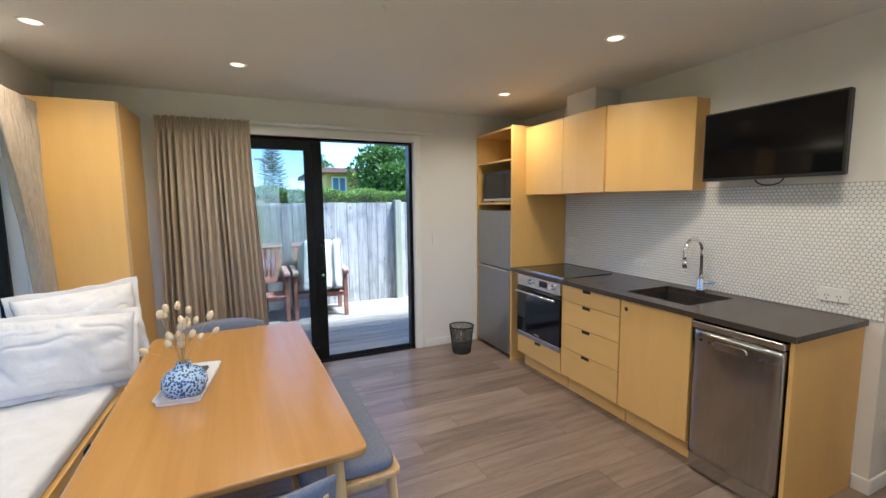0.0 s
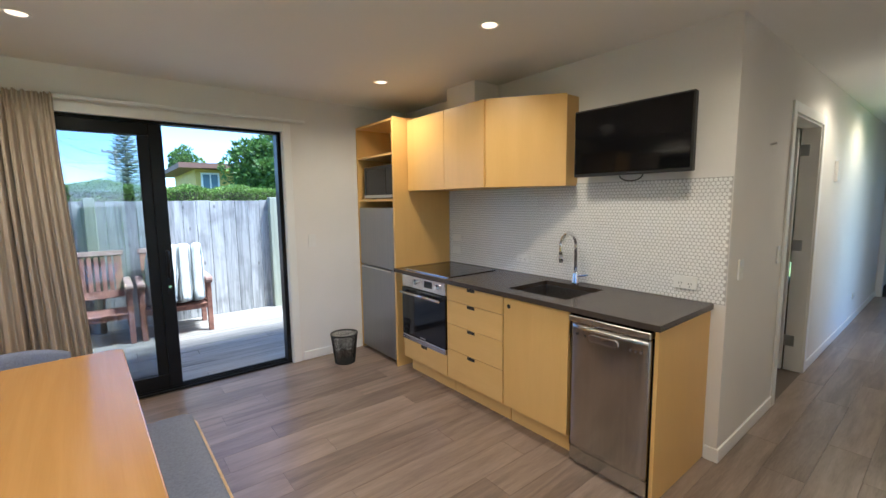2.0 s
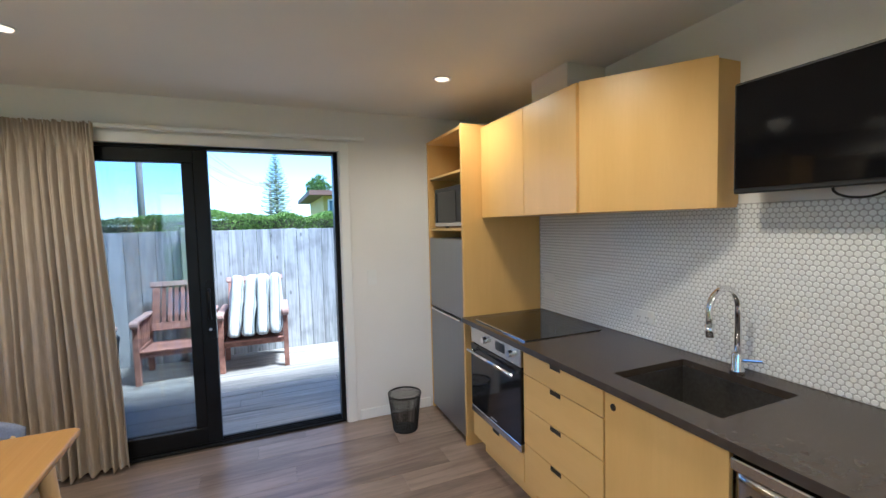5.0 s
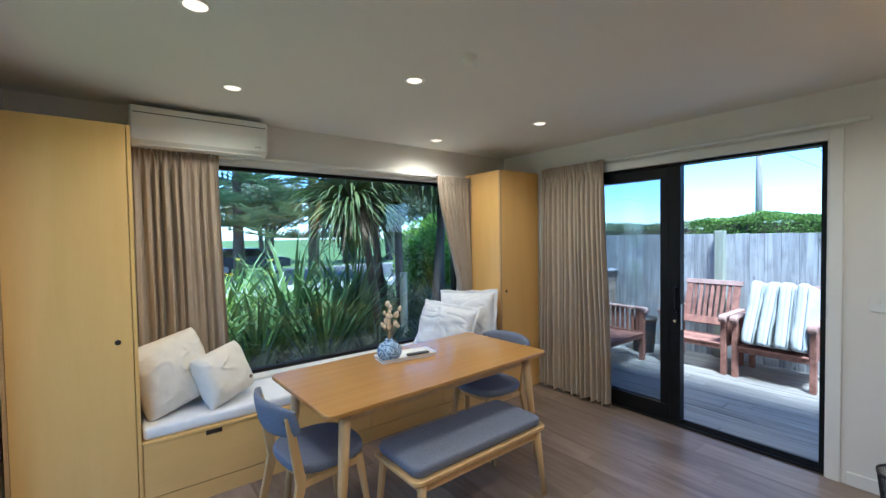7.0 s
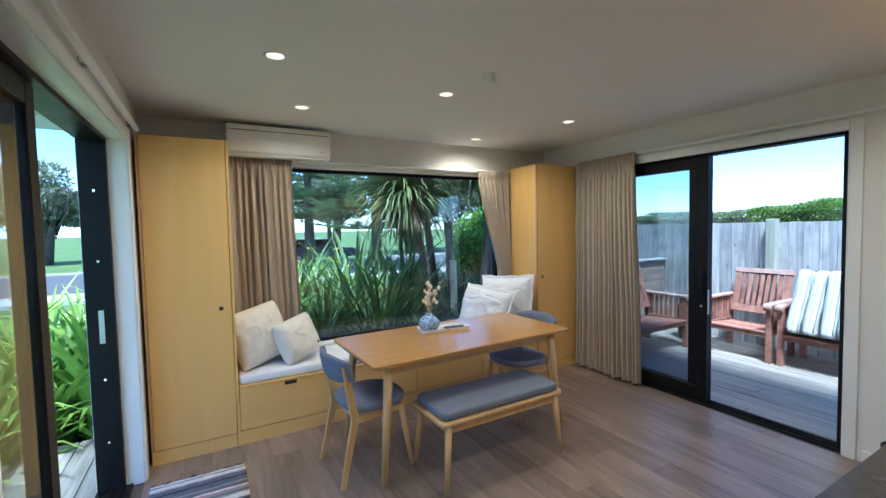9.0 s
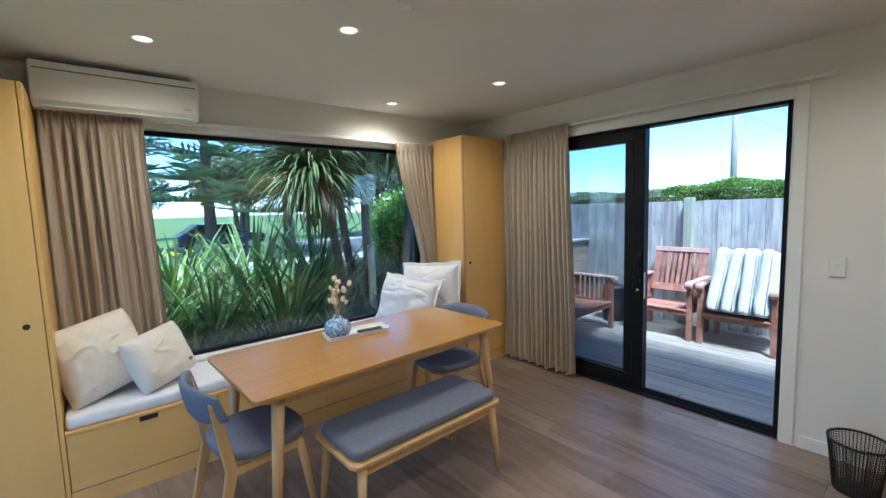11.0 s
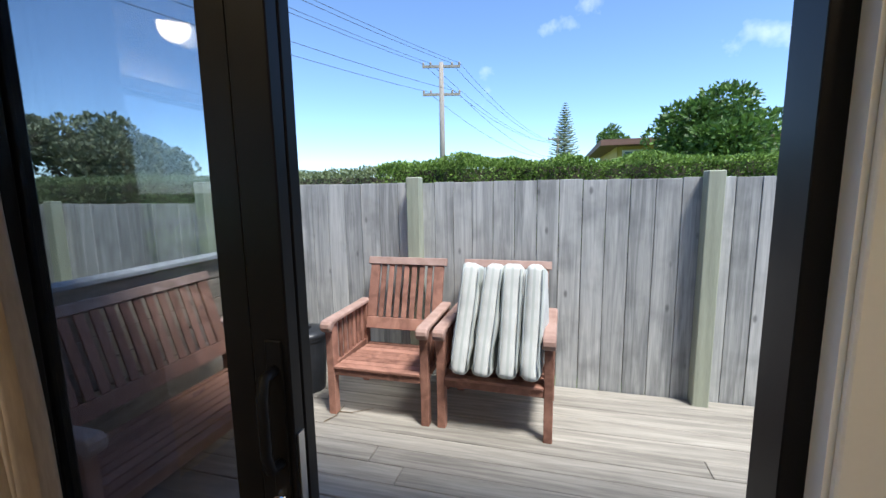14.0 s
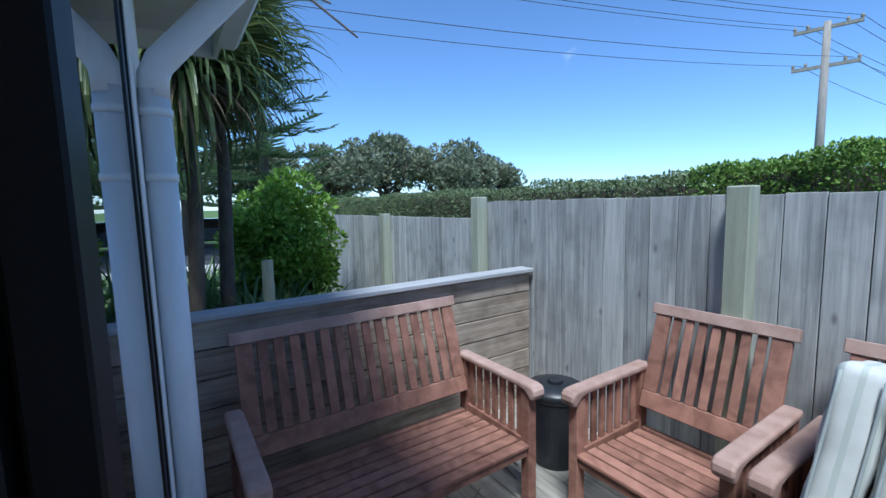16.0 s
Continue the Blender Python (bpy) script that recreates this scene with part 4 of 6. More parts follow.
def curtain(axis, a0, a1, face, z0, z1, label, folds, amp=0.028, b0=None, b1=None, gather=0.5, seed=0.0, side=1):
    """A hanging curtain from a0 to a1 along an axis at its head, b0 to b1 at its hem; gather is where the hem's place is reached."""
    c = thing("curtain", *((((a0 + a1) / 2, face, z0)) if axis == "x" else ((face, (a0 + a1) / 2, z0))), label, "curtain", group="taupe curtains")
    b0, b1 = a0 if b0 is None else b0, a1 if b1 is None else b1
    nu, nv = folds * 12, 30
    bm = bmesh.new()
    for s in (0, 0.003):
        rows = []
        for j in range(nv + 1):
            v = j / nv
            z = z1 + (z0 - z1) * v
            e = min(1.0, v / gather)
            e = e * e * (3 - 2 * e)
            row = []
            for i in range(nu + 1):
                u = i / nu
                uu = u + 0.012 * math.sin(u * 23 + seed) + 0.01 * noise.noise(Vector((u * 6, v * 1.5, seed)))
                a = (a0 + (b0 - a0) * e) + ((a1 - a0) + ((b1 - b0) - (a1 - a0)) * e) * uu
                ph = 2 * math.pi * folds * u + 1.4 * noise.noise(Vector((u * 5.0, v * 0.7, seed + 3)))
                head = 0.35 + 0.65 * min(1.0, max(0.0, (v - 0.02) / 0.10))
                size = amp * head * (0.75 + 0.5 * noise.noise(Vector((u * 9, v * 1.1, seed + 8))) + 0.25 * math.sin(seed + u * 11))
                d = size * (math.copysign(abs(math.sin(ph)) ** 0.7, math.sin(ph)) + 0.30 * math.sin(2 * ph + 1.0 + 2 * v)) + 0.012 * noise.noise(Vector((u * 14, v * 5, seed)))
                if v < 0.035:
                    d = 0.017 * math.sin(2 * math.pi * folds * 2.3 * u + seed + 2 * noise.noise(Vector((u * 7, seed, 0)))) + 0.006
                d = face + side * d + s
                zz = z + (0.012 * math.sin(ph * 0.5 + seed) if j == nv else 0) + (0.014 * noise.noise(Vector((u * 40, 0, seed))) if j == 0 else 0)
                row.append(bm.verts.new((a, d, zz) if axis == "x" else (d, a, zz)))
            rows.append(row)
        for j in range(nv):
            for i in range(nu):
                bm.faces.new((rows[j][i], rows[j][i + 1], rows[j + 1][i + 1], rows[j + 1][i]))
    part("cloth", bm, CURTAIN, c, "gathered linen cloth", smooth=True)
    for k in range(7):
        q = a0 + (a1 - a0) * (k + 0.5) / 7
        bm = box(*((q - 0.004, q + 0.004, face - 0.004, face + 0.004) if axis == "x" else (face - 0.004, face + 0.004, q - 0.004, q + 0.004)), z1 - 0.02, z1 + 0.012, 0.001)
        part("hook", bm, WHITE_PLASTIC, c, "white curtain hook")
    return c


curtain("x", -0.325, 0.335, YN - 0.078, F + 0.030, 2.195, "taupe linen curtain drawn back beside the sliding door", 15, 0.042, -0.365, 0.405, 1.0, 1.0, -1)
curtain("y", 0.835, 1.300, XW + 0.075, 0.540, 2.135, "taupe linen curtain drawn to the edge of the window", 9, 0.040, 0.84, 1.33, 0.9, 4.0, 1)
curtain("y", 3.150, 3.562, XW + 0.085, 0.540, 2.135, "taupe linen curtain swept aside at the window corner", 9, 0.034, 3.43, 3.566, 0.82, 9.0, 1)

ac = thing("air_conditioner", XW + 0.1, 1.21, 2.136, "white wall-mounted air conditioner above the window curtain", "air conditioner")
_o = [(0.0, 0.0), (0.15, -0.004), (0.195, 0.03), (0.205, 0.12), (0.200, 0.225), (0.17, 0.236), (0.0, 0.236)]
part("casing", prism([(x, z) for x, z in _o], 0.0, 0.775, bevel=0.012, m=Matrix.Translation((XW + 0.002, 1.598, 2.136)) @ Matrix.Rotation(radians(90), 4, "X")), WHITE_PLASTIC, ac)
part("louvre", box(XW + 0.12, XW + 0.197, 0.86, 1.555, 2.132, 2.140, 0.002), WHITE_PLASTIC, ac, "closed air louvre")
part("grille_line", box(XW + 0.2045, XW + 0.2075, 0.84, 1.58, 2.322, 2.326), BLACK_PLASTIC, ac, "thin dark joint line")
part("badge", box(XW + 0.2065, XW + 0.2085, 1.51, 1.55, 2.185, 2.195), ALU_EDGE, ac, "small grey badge")

# ---- dining set ----
table = thing("dining_table", 0.190, 2.225, F, "oak dining table with a rounded rectangular top", "table", rz=2.2)
TH = 0.732
part("tabletop", prism(rounded(0.775, 1.575, 0.04), TH - 0.024, TH, bevel=0.006), TABLE_WOOD, table, "honey-coloured oak veneer top", local=True)
for sx in (-1, 1):
    for sy in (-1, 1):
        part("leg", rod((sx * 0.34, sy * 0.725, 0.0), (sx * 0.30, sy * 0.66, TH - 0.0245), 0.018, 0.029, seg=18), PALE_WOOD, table, local=True, smooth=True)
for s in (-1, 1):
    part("apron", box(-0.27, 0.27, s * 0.63 - 0.011, s * 0.63 + 0.011, TH - 0.095, TH - 0.0245, 0.002), PALE_WOOD, table, "pale wooden rail", local=True)
    part("apron", box(s * 0.28 - 0.011, s * 0.28 + 0.011, -0.63, 0.63, TH - 0.095, TH - 0.0245, 0.002), PALE_WOOD, table, "pale wooden rail", local=True)

bench = thing("dining_bench", 0.602, 2.235, F, "pale wooden bench with a blue-grey upholstered seat", "bench", rz=1.0)
part("cushion", prism(rounded(0.37, 0.90, 0.05), 0.405, 0.455, bevel=0.018, segments=4), CUSHION_GREY, bench, "blue-grey upholstered pad", local=True, smooth=True)
_b = prism(rounded(0.41, 0.94, 0.045), 0.385, 0.4045, bevel=0.004)
part("seat_frame", _b, PALE_WOOD, bench, "pale wooden seat frame", local=True)
for s in (-1, 1):
    part("rail", box(s * 0.165 - 0.009, s * 0.165 + 0.009, -0.40, 0.40, 0.330, 0.3845, 0.002), PALE_WOOD, bench, local=True)
    part("rail", box(-0.15, 0.15, s * 0.41 - 0.009, s * 0.41 + 0.009, 0.330, 0.3845, 0.002), PALE_WOOD, bench, local=True)
    for sy in (-1, 1):
        part("leg", rod((s * 0.195, sy * 0.445, 0.0), (s * 0.17, sy * 0.41, 0.3845), 0.014, 0.022, seg=16), PALE_WOOD, bench, local=True, smooth=True)


def dining_chair(x, y, rz, label):
    """A chair whose back is towards -y of its own."""
    c = thing("dining_chair", x, y, F, label, "chair", rz=rz, group="chairs at the dining table")
    out = [(0.215 * math.cos(a) * (1 - 0.06 * math.sin(a)), 0.205 * math.sin(a)) for a in [2 * math.pi * k / 40 for k in range(40)]]
    out = [(math.copysign(abs(px / 0.215) ** 0.72, px) * 0.215, math.copysign(abs(py / 0.205) ** 0.72, py) * 0.205) for px, py in out]
    part("seat", prism(out, 0.415, 0.465, bevel=0.02, segments=4), CUSHION_GREY, c, "round-cornered blue-grey padded seat", local=True, smooth=True)
    part("seat_frame", prism([(px * 0.86, py * 0.86) for px, py in out], 0.385, 0.4145, bevel=0.003), PALE_WOOD, c, local=True)
    for s in (-1, 1):
        part("front_leg", rod((s * 0.195, 0.195, 0.0), (s * 0.155, 0.145, 0.40), 0.012, 0.022, seg=14), PALE_WOOD, c, local=True, smooth=True)
        post = bar((s * 0.200, -0.262, 0.0), (s * 0.182, -0.170, 0.40), 0.022, 0.028, None, 0.005, 0.026, 0.048)
        bar((s * 0.182, -0.172, 0.385), (s * 0.192, -0.228, 0.715), 0.026, 0.048, post, 0.005, 0.022, 0.034)
        part("back_leg", post, PALE_WOOD, c, "angled back leg and post", local=True)
        part("side_rail", bar((s * 0.178, -0.165, 0.375), (s * 0.158, 0.140, 0.380), 0.018, 0.036, None, 0.003), PALE_WOOD, c, local=True)
    bm = bmesh.new()
    n, rows = 22, []
    for d in (0.0, 0.036):
        sheet = []
        for j in range(9):
            v = j / 8
            row = []
            for i in range(n + 1):
                u = 2 * i / n - 1
                puff = (1 - abs(u) ** 6) * (1 - abs(2 * v - 1) ** 4)
                xx = u * 0.228
                yy = -0.185 - 0.072 * (1 - u * u) - 0.03 * v + (d - 0.018) * (0.35 + 0.65 * puff)
                zz = 0.605 + 0.165 * v + (0.5 - v) * 0.055 * abs(u) ** 3
                row.append(bm.verts.new((xx, yy, zz)))
            sheet.append(row)
        rows.append(sheet)
    for sheet in rows:
        for j in range(8):
            for i in range(n):
                bm.faces.new((sheet[j][i], sheet[j][i + 1], sheet[j + 1][i + 1], sheet[j + 1][i]))
    p, q = rows
    for j in range(8):
        bm.faces.new((p[j][0], p[j + 1][0], q[j + 1][0], q[j][0]))
        bm.faces.new((p[j][n], q[j][n], q[j + 1][n], p[j + 1][n]))
    for i in range(n):
        bm.faces.new((p[0][i], q[0][i], q[0][i + 1], p[0][i + 1]))
        bm.faces.new((p[8][i], p[8][i + 1], q[8][i + 1], q[8][i]))
    part("backrest", bm, CUSHION_GREY, c, "curved blue-grey padded backrest", local=True, smooth=True)
    for s in (-1, 1):
        part("screw_cap", rod((s * 0.184, -0.236, 0.69), (s * 0.184, -0.244, 0.69), 0.006, seg=10), DARK_WOOD_HOLE, c, "dark round screw cap", local=True)
    return c


dining_chair(0.245, 1.545, 4, "blue-grey upholstered dining chair drawn up to the table end")
dining_chair(0.135, 2.850, 184, "blue-grey upholstered dining chair tucked under the table end")

# tray, vase, dried grass
VT = F + TH
SPECK, _nt, _n, _l, _bs = new_material("blue_speckled_glaze")
_co, _vo, _rp = _n.new("ShaderNodeTexCoord"), _n.new("ShaderNodeTexVoronoi"), _n.new("ShaderNodeValToRGB")
_vo.inputs["Scale"].default_value = 105
_rp.color_ramp.elements[0].position, _rp.color_ramp.elements[0].color = 0.43, (0.035, 0.075, 0.20, 1)
_rp.color_ramp.elements[1].position, _rp.color_ramp.elements[1].color = 0.52, (0.40, 0.56, 0.78, 1)
_l.new(_co.outputs["Object"], _vo.inputs["Vector"])
_l.new(_vo.outputs["Distance"], _rp.inputs["Fac"])
_l.new(_rp.outputs["Color"], _bs.inputs["Base Color"])
_bs.inputs["Roughness"].default_value = 0.22
tray = thing("tray", 0.045, 2.215, VT, "shallow white ceramic tray on the table", "tray", rz=-7)
part("dish", prism(rounded(0.150, 0.375, 0.018), 0.0, 0.006, bevel=0.002), CERAMIC, tray, local=True)
_b = bmesh.new()
_in, _ou = rounded(0.145, 0.370, 0.016), rounded(0.165, 0.390, 0.022)
_r = [[_b.verts.new((x, y, z)) for x, y in o] for o, z in ((_in, 0.0045), (_ou, 0.024), (rounded(0.159, 0.384, 0.02), 0.0245), (rounded(0.139, 0.364, 0.014), 0.0055))]
for p, q in zip(_r, _r[1:]):
    for i in range(len(p)):
        j = (i + 1) % len(p)
        _b.faces.new((p[i], p[j], q[j], q[i]))
part("rim", _b, CERAMIC, tray, "raised rim", local=True)
vase = thing("vase", 0.042, 2.095, VT + 0.0062, "round blue speckled ceramic vase with dried grass", "vase")
part("pot", lathe([(0.0, 0.0), (0.045, 0.0), (0.068, 0.018), (0.080, 0.048), (0.077, 0.075), (0.058, 0.100), (0.032, 0.113), (0.024, 0.124), (0.026, 0.133), (0.021, 0.132), (0.019, 0.120), (0.0, 0.115)], 40), SPECK, vase, local=True, smooth=True)
GRASS_STEM = surface("dry_grass_stem", (0.34, 0.25, 0.12), (0.46, 0.36, 0.20), 0.9)
GRASS_HEAD = surface("dry_grass_head", (0.58, 0.47, 0.32), (0.74, 0.63, 0.46), 1.0, fine=300, bump=0.5, bump_dist=0.003)
_rng = random.Random(11)
for k in range(26):
    a, tilt, ln = _rng.uniform(0, 2 * math.pi), abs(_rng.gauss(0.0, 0.55)), _rng.uniform(0.07, 0.23)
    tip = Vector((math.cos(a) * math.sin(tilt) * ln, math.sin(a) * math.sin(tilt) * ln, 0.125 + math.cos(tilt) * ln))
    stem = part("stem", tube([(0, 0, 0.118), tip * 0.55 + Vector((0, 0, 0.06)), tip], 0.0009, seg=5), GRASS_STEM, vase, local=True)
    d = (tip - Vector((0, 0, 0.10))).normalized()
    m = Matrix.Translation(tip) @ d.to_track_quat("Z", "Y").to_matrix().to_4x4()
    h = _rng.uniform(1.0, 1.5)
    part("seed_head", lathe([(0.0, -0.012 * h), (0.0075 * h, -0.007 * h), (0.0100 * h, 0.002 * h), (0.0075 * h, 0.012 * h), (0.0, 0.019 * h)], 10, m=m), GRASS_HEAD, stem, local=True, smooth=True)
rc = thing("remote_control", 0.070, 2.295, VT + 0.0062, "slim black remote control lying in the tray", "remote control", rz=-8)
part("shell", prism(rounded(0.036, 0.155, 0.006), 0.0, 0.014, bevel=0.003), BLACK_PLASTIC, rc, local=True)
for k in range(6):
    part("button", box(-0.010, 0.010, -0.055 + k * 0.018, -0.047 + k * 0.018, 0.0138, 0.0155, 0.0006), CUSHION_GREY, rc, local=True)

# waste bin of wire mesh
WIRE = surface("black_wire_mesh", (0.008, 0.008, 0.008), (0.016, 0.016, 0.016), 0.5, metal=0.3, bump=0.0)
bn = thing("waste_bin", 2.135, 3.87, F, "round black wire-mesh waste bin on the floor", "waste bin")
_b = bmesh.new()
for k in range(48):
    a = 2 * math.pi * k / 48
    rod((0.088 * math.cos(a), 0.088 * math.sin(a), 0.004), (0.118 * math.cos(a), 0.118 * math.sin(a), 0.262), 0.0021, bm=_b, seg=4, caps=False)
for k in range(1, 22):
    r = 0.088 + 0.03 * k / 22
    z = 0.262 * k / 22
    for i in range(48):
        a, b = 2 * math.pi * i / 48, 2 * math.pi * (i + 1) / 48
        rod((r * math.cos(a), r * math.sin(a), z), (r * math.cos(b), r * math.sin(b), z), 0.0020, bm=_b, seg=3, caps=False)
part("mesh_wall", _b, WIRE, bn, "fine black mesh", local=True)
part("rim", lathe([(0.1165, 0.258), (0.122, 0.258), (0.123, 0.270), (0.1165, 0.270), (0.1165, 0.258)], 40), BLACK_PLASTIC, bn, "solid black rim", local=True, smooth=False)
part("base", lathe([(0.0, 0.0), (0.09, 0.0), (0.09, 0.008), (0.0, 0.008)], 36), BLACK_PLASTIC, bn, local=True)

# rag rug at the front door
rug = thing("rag_rug", 0.20, 0.62, F, "woven rag rug in grey, navy, pink and white", "rug")
RAG = []
for nm, c in (("navy", (0.03, 0.035, 0.07)), ("grey", (0.22, 0.22, 0.24)), ("white", (0.55, 0.53, 0.52)), ("pink", (0.34, 0.19, 0.2)), ("slate", (0.10, 0.11, 0.14))):
    RAG.append(surface("rag_" + nm, c, tuple(min(1, v * 1.5 + 0.01) for v in c), 1.0, scale=(40, 40, 40), fine=300, bump=0.6, bump_dist=0.004))
_rng = random.Random(3)
for k in range(36):
    x = -0.115 + 0.0165 * k
    pts = [(x + _rng.uniform(-0.002, 0.002), 0.32 + 0.042 * i, F + 0.009 + _rng.uniform(-0.001, 0.002)) for i in range(13)]
    part("woven_strip", tube(pts, 0.0088, seg=6), RAG[_rng.choice((0, 1, 1, 2, 2, 3, 4, 4))], rug, smooth=True)
for k in range(28):
    y = 0.325 + 0.0180 * k
    part("tassel", tube([(-0.12, y, F + 0.006), (-0.145, y + _rng.uniform(-0.01, 0.01), F + 0.006), (-0.17, y + _rng.uniform(-0.02, 0.02), F + 0.004)], 0.004, seg=5), RAG[_rng.choice((0, 1, 3, 4))], rug)

# ceiling sensor, hallway fittings
cs = thing("ceiling_sensor", 0.86, 2.08, H, "small white ceiling sensor", "sensor")
part("housing", lathe([(0.0, -0.034), (0.022, -0.032), (0.034, -0.016), (0.038, 0.0)], 20, m=Matrix.Translation((0.86, 2.08, H))), WHITE_PLASTIC, cs, smooth=True)
part("spindle", rod((0.875, 2.09, H - 0.03), (0.89, 2.10, H - 0.055), 0.008), WHITE_PLASTIC, cs)
sa = thing("smoke_alarm", 5.85, 0.75, H, "round white smoke alarm on the hallway ceiling", "smoke alarm")
part("housing", lathe([(0.0, -0.04), (0.045, -0.036), (0.058, -0.01), (0.06, 0.0)], 24, m=Matrix.Translation((5.85, 0.75, H))), WHITE_PLASTIC, sa, smooth=True)
hd = thing("door_3", 4.9, HALL_N + 0.3, F, "white painted hallway door standing open", "door", kind="structure")
part("leaf", box(4.868, 4.906, HALL_N + 0.128, HALL_N + 0.89, F + 0.008, 2.03, 0.002), GLOSS_WHITE, hd)
for z in (0.30, 1.10, 1.86):
    part("hinge", box(4.902, 4.921, HALL_N + 0.06, HALL_N + 0.127, z - 0.045, z + 0.045, 0.002), ALU_EDGE, hd, "dull metal hinge")
part("door_handle", rod((4.866, HALL_N + 0.82, 1.03), (4.82, HALL_N + 0.82, 1.03), 0.011), CHROME, hd)
liner(4.10, 4.92, HALL_N + 0.001, HALL_N + 0.119, 2.04, 0.012, "trim", "white painted door lining")
th = thing("thermostat", 5.6, HALL_N, 1.62, "white wall thermostat panel in the hallway", "thermostat")
part("housing", box(5.52, 5.64, HALL_N - 0.025, HALL_N - 0.0005, 1.62, 1.80, 0.004), WHITE_PLASTIC, th)
bd = thing("door_4", HALL_E, 0.4, F, "white painted bedroom door standing open", "door", kind="structure")
part("leaf", box(HALL_E + 0.13, HALL_E + 0.85, 0.335, 0.373, F + 0.008, 2.01, 0.002), GLOSS_WHITE, bd)
part("door_handle", rod((HALL_E + 0.77, 0.373, 1.03), (HALL_E + 0.77, 0.42, 1.03), 0.011), CHROME, bd)
nh = thing("wall_hook", 3.62, HALL_N, 1.80, "small metal hook on the hallway wall", "hook")
part("hook", rod((3.62, HALL_N - 0.0005, 1.80), (3.62, HALL_N - 0.03, 1.805), 0.006), ALU_EDGE, nh)


# ---- outdoors ----
DECK = F - 0.005
GROUND = -0.35
DECK_WOOD = surface("weathered_deck_board", (0.155, 0.141, 0.120), (0.385, 0.355, 0.305), 0.85, scale=(1.5, 30, 12), detail=8, fine=220, bump=0.35, bump_dist=0.002, per_object=0.4, warp=0.7)
FENCE_WOOD = surface("weathered_fence_paling", (0.22, 0.226, 0.225), (0.56, 0.56, 0.54), 0.9, scale=(24, 24, 1.1), detail=9, fine=200, bump=0.35, bump_dist=0.002, per_object=0.5, warp=1.2, stains=0.5, stain_scale=4.0, knots=0.7)
POST_WOOD = surface("greenish_treated_post", (0.27, 0.29, 0.22), (0.44, 0.46, 0.36), 0.9, scale=(22, 22, 1.6), fine=200, bump=0.3, bump_dist=0.002, per_object=0.3)
BOARD_WOOD = surface("weathered_brown_board", (0.17, 0.128, 0.092), (0.50, 0.415, 0.33), 0.9, scale=(24, 1.3, 24), detail=9, fine=200, bump=0.4, bump_dist=0.002, per_object=0.5, warp=1.2, stains=0.6, stain_scale=5.0)
CAP_WOOD = surface("grey_cap_board", (0.30, 0.30, 0.31), (0.45, 0.45, 0.46), 0.85, scale=(22, 1.3, 22), fine=200, bump=0.3, bump_dist=0.002)
TEAK = surface("reddish_outdoor_hardwood", (0.135, 0.058, 0.038), (0.38, 0.19, 0.135), 0.78, scale=(9, 9, 9), detail=10, warp=1.2, fine=220, bump=0.25, bump_dist=0.0015, per_object=0.5, stains=0.0)
TEAK_GREY = surface("greyed_outdoor_hardwood", (0.27, 0.165, 0.13), (0.45, 0.31, 0.26), 0.75, scale=(12, 12, 12), fine=220, bump=0.25, bump_dist=0.0015, per_object=0.4)
OUT_CUSHION = surface("pale_outdoor_canvas", (0.47, 0.48, 0.46), (0.62, 0.63, 0.61), 0.92, scale=(9, 9, 9), fine=400, bump=0.3, bump_dist=0.002)
def stripe(material, colour, period, share):
    """Lays woven stripes of another colour, repeating along x, over a material's base colour."""
    nt = material.node_tree
    n, l, b = nt.nodes, nt.links, nt.nodes["Principled BSDF"]
    co, sep, wave, edge, mix = n.new("ShaderNodeTexCoord"), n.new("ShaderNodeSeparateXYZ"), n.new("ShaderNodeMath"), n.new("ShaderNodeMath"), n.new("ShaderNodeMix")
    l.new(co.outputs["Object"], sep.inputs[0])
    wave.operation, edge.operation, mix.data_type = "PINGPONG", "LESS_THAN", "RGBA"
    wave.inputs[1].default_value, edge.inputs[1].default_value = period, period * share
    l.new(sep.outputs["X"], wave.inputs[0])
    l.new(wave.outputs[0], edge.inputs[0])
    l.new(edge.outputs[0], mix.inputs["Factor"])
    l.new(b.inputs["Base Color"].links[0].from_socket, mix.inputs["A"])
    mix.inputs["B"].default_value = (*colour, 1)
    l.new(mix.outputs["Result"], b.inputs["Base Color"])


stripe(OUT_CUSHION, (0.44, 0.47, 0.44), 0.024, 0.30)
OUT_STRIPE = surface("grey_green_outdoor_canvas", (0.26, 0.29, 0.29), (0.36, 0.39, 0.38), 0.92, scale=(9, 9, 9), fine=400, bump=0.3, bump_dist=0.002)
GRASS = surface("lawn", (0.045, 0.085, 0.018), (0.12, 0.19, 0.04), 1.0, scale=(0.6, 0.6, 0.6), fine=30, bump=0.6, bump_dist=0.03)
SOIL = surface("garden_soil", (0.05, 0.038, 0.028), (0.12, 0.095, 0.07), 1.0, scale=(5, 5, 5), fine=60, bump=0.6, bump_dist=0.02)
ASPHALT = surface("asphalt", (0.055, 0.056, 0.06), (0.10, 0.10, 0.105), 0.9, scale=(3, 3, 3), fine=200, bump=0.3, bump_dist=0.004)
CONCRETE = surface("concrete", (0.33, 0.32, 0.30), (0.46, 0.45, 0.43), 0.9, scale=(3, 3, 3), fine=100, bump=0.2)
CLADDING = surface("pale_painted_cladding", (0.55, 0.56, 0.56), (0.66, 0.67, 0.67), 0.6, scale=(3, 3, 3), fine=100, bump=0.1)
PVC = surface("white_plastic_pipe", (0.66, 0.68, 0.70), (0.74, 0.76, 0.78), 0.4, scale=(4, 4, 4), fine=100, bump=0.03)
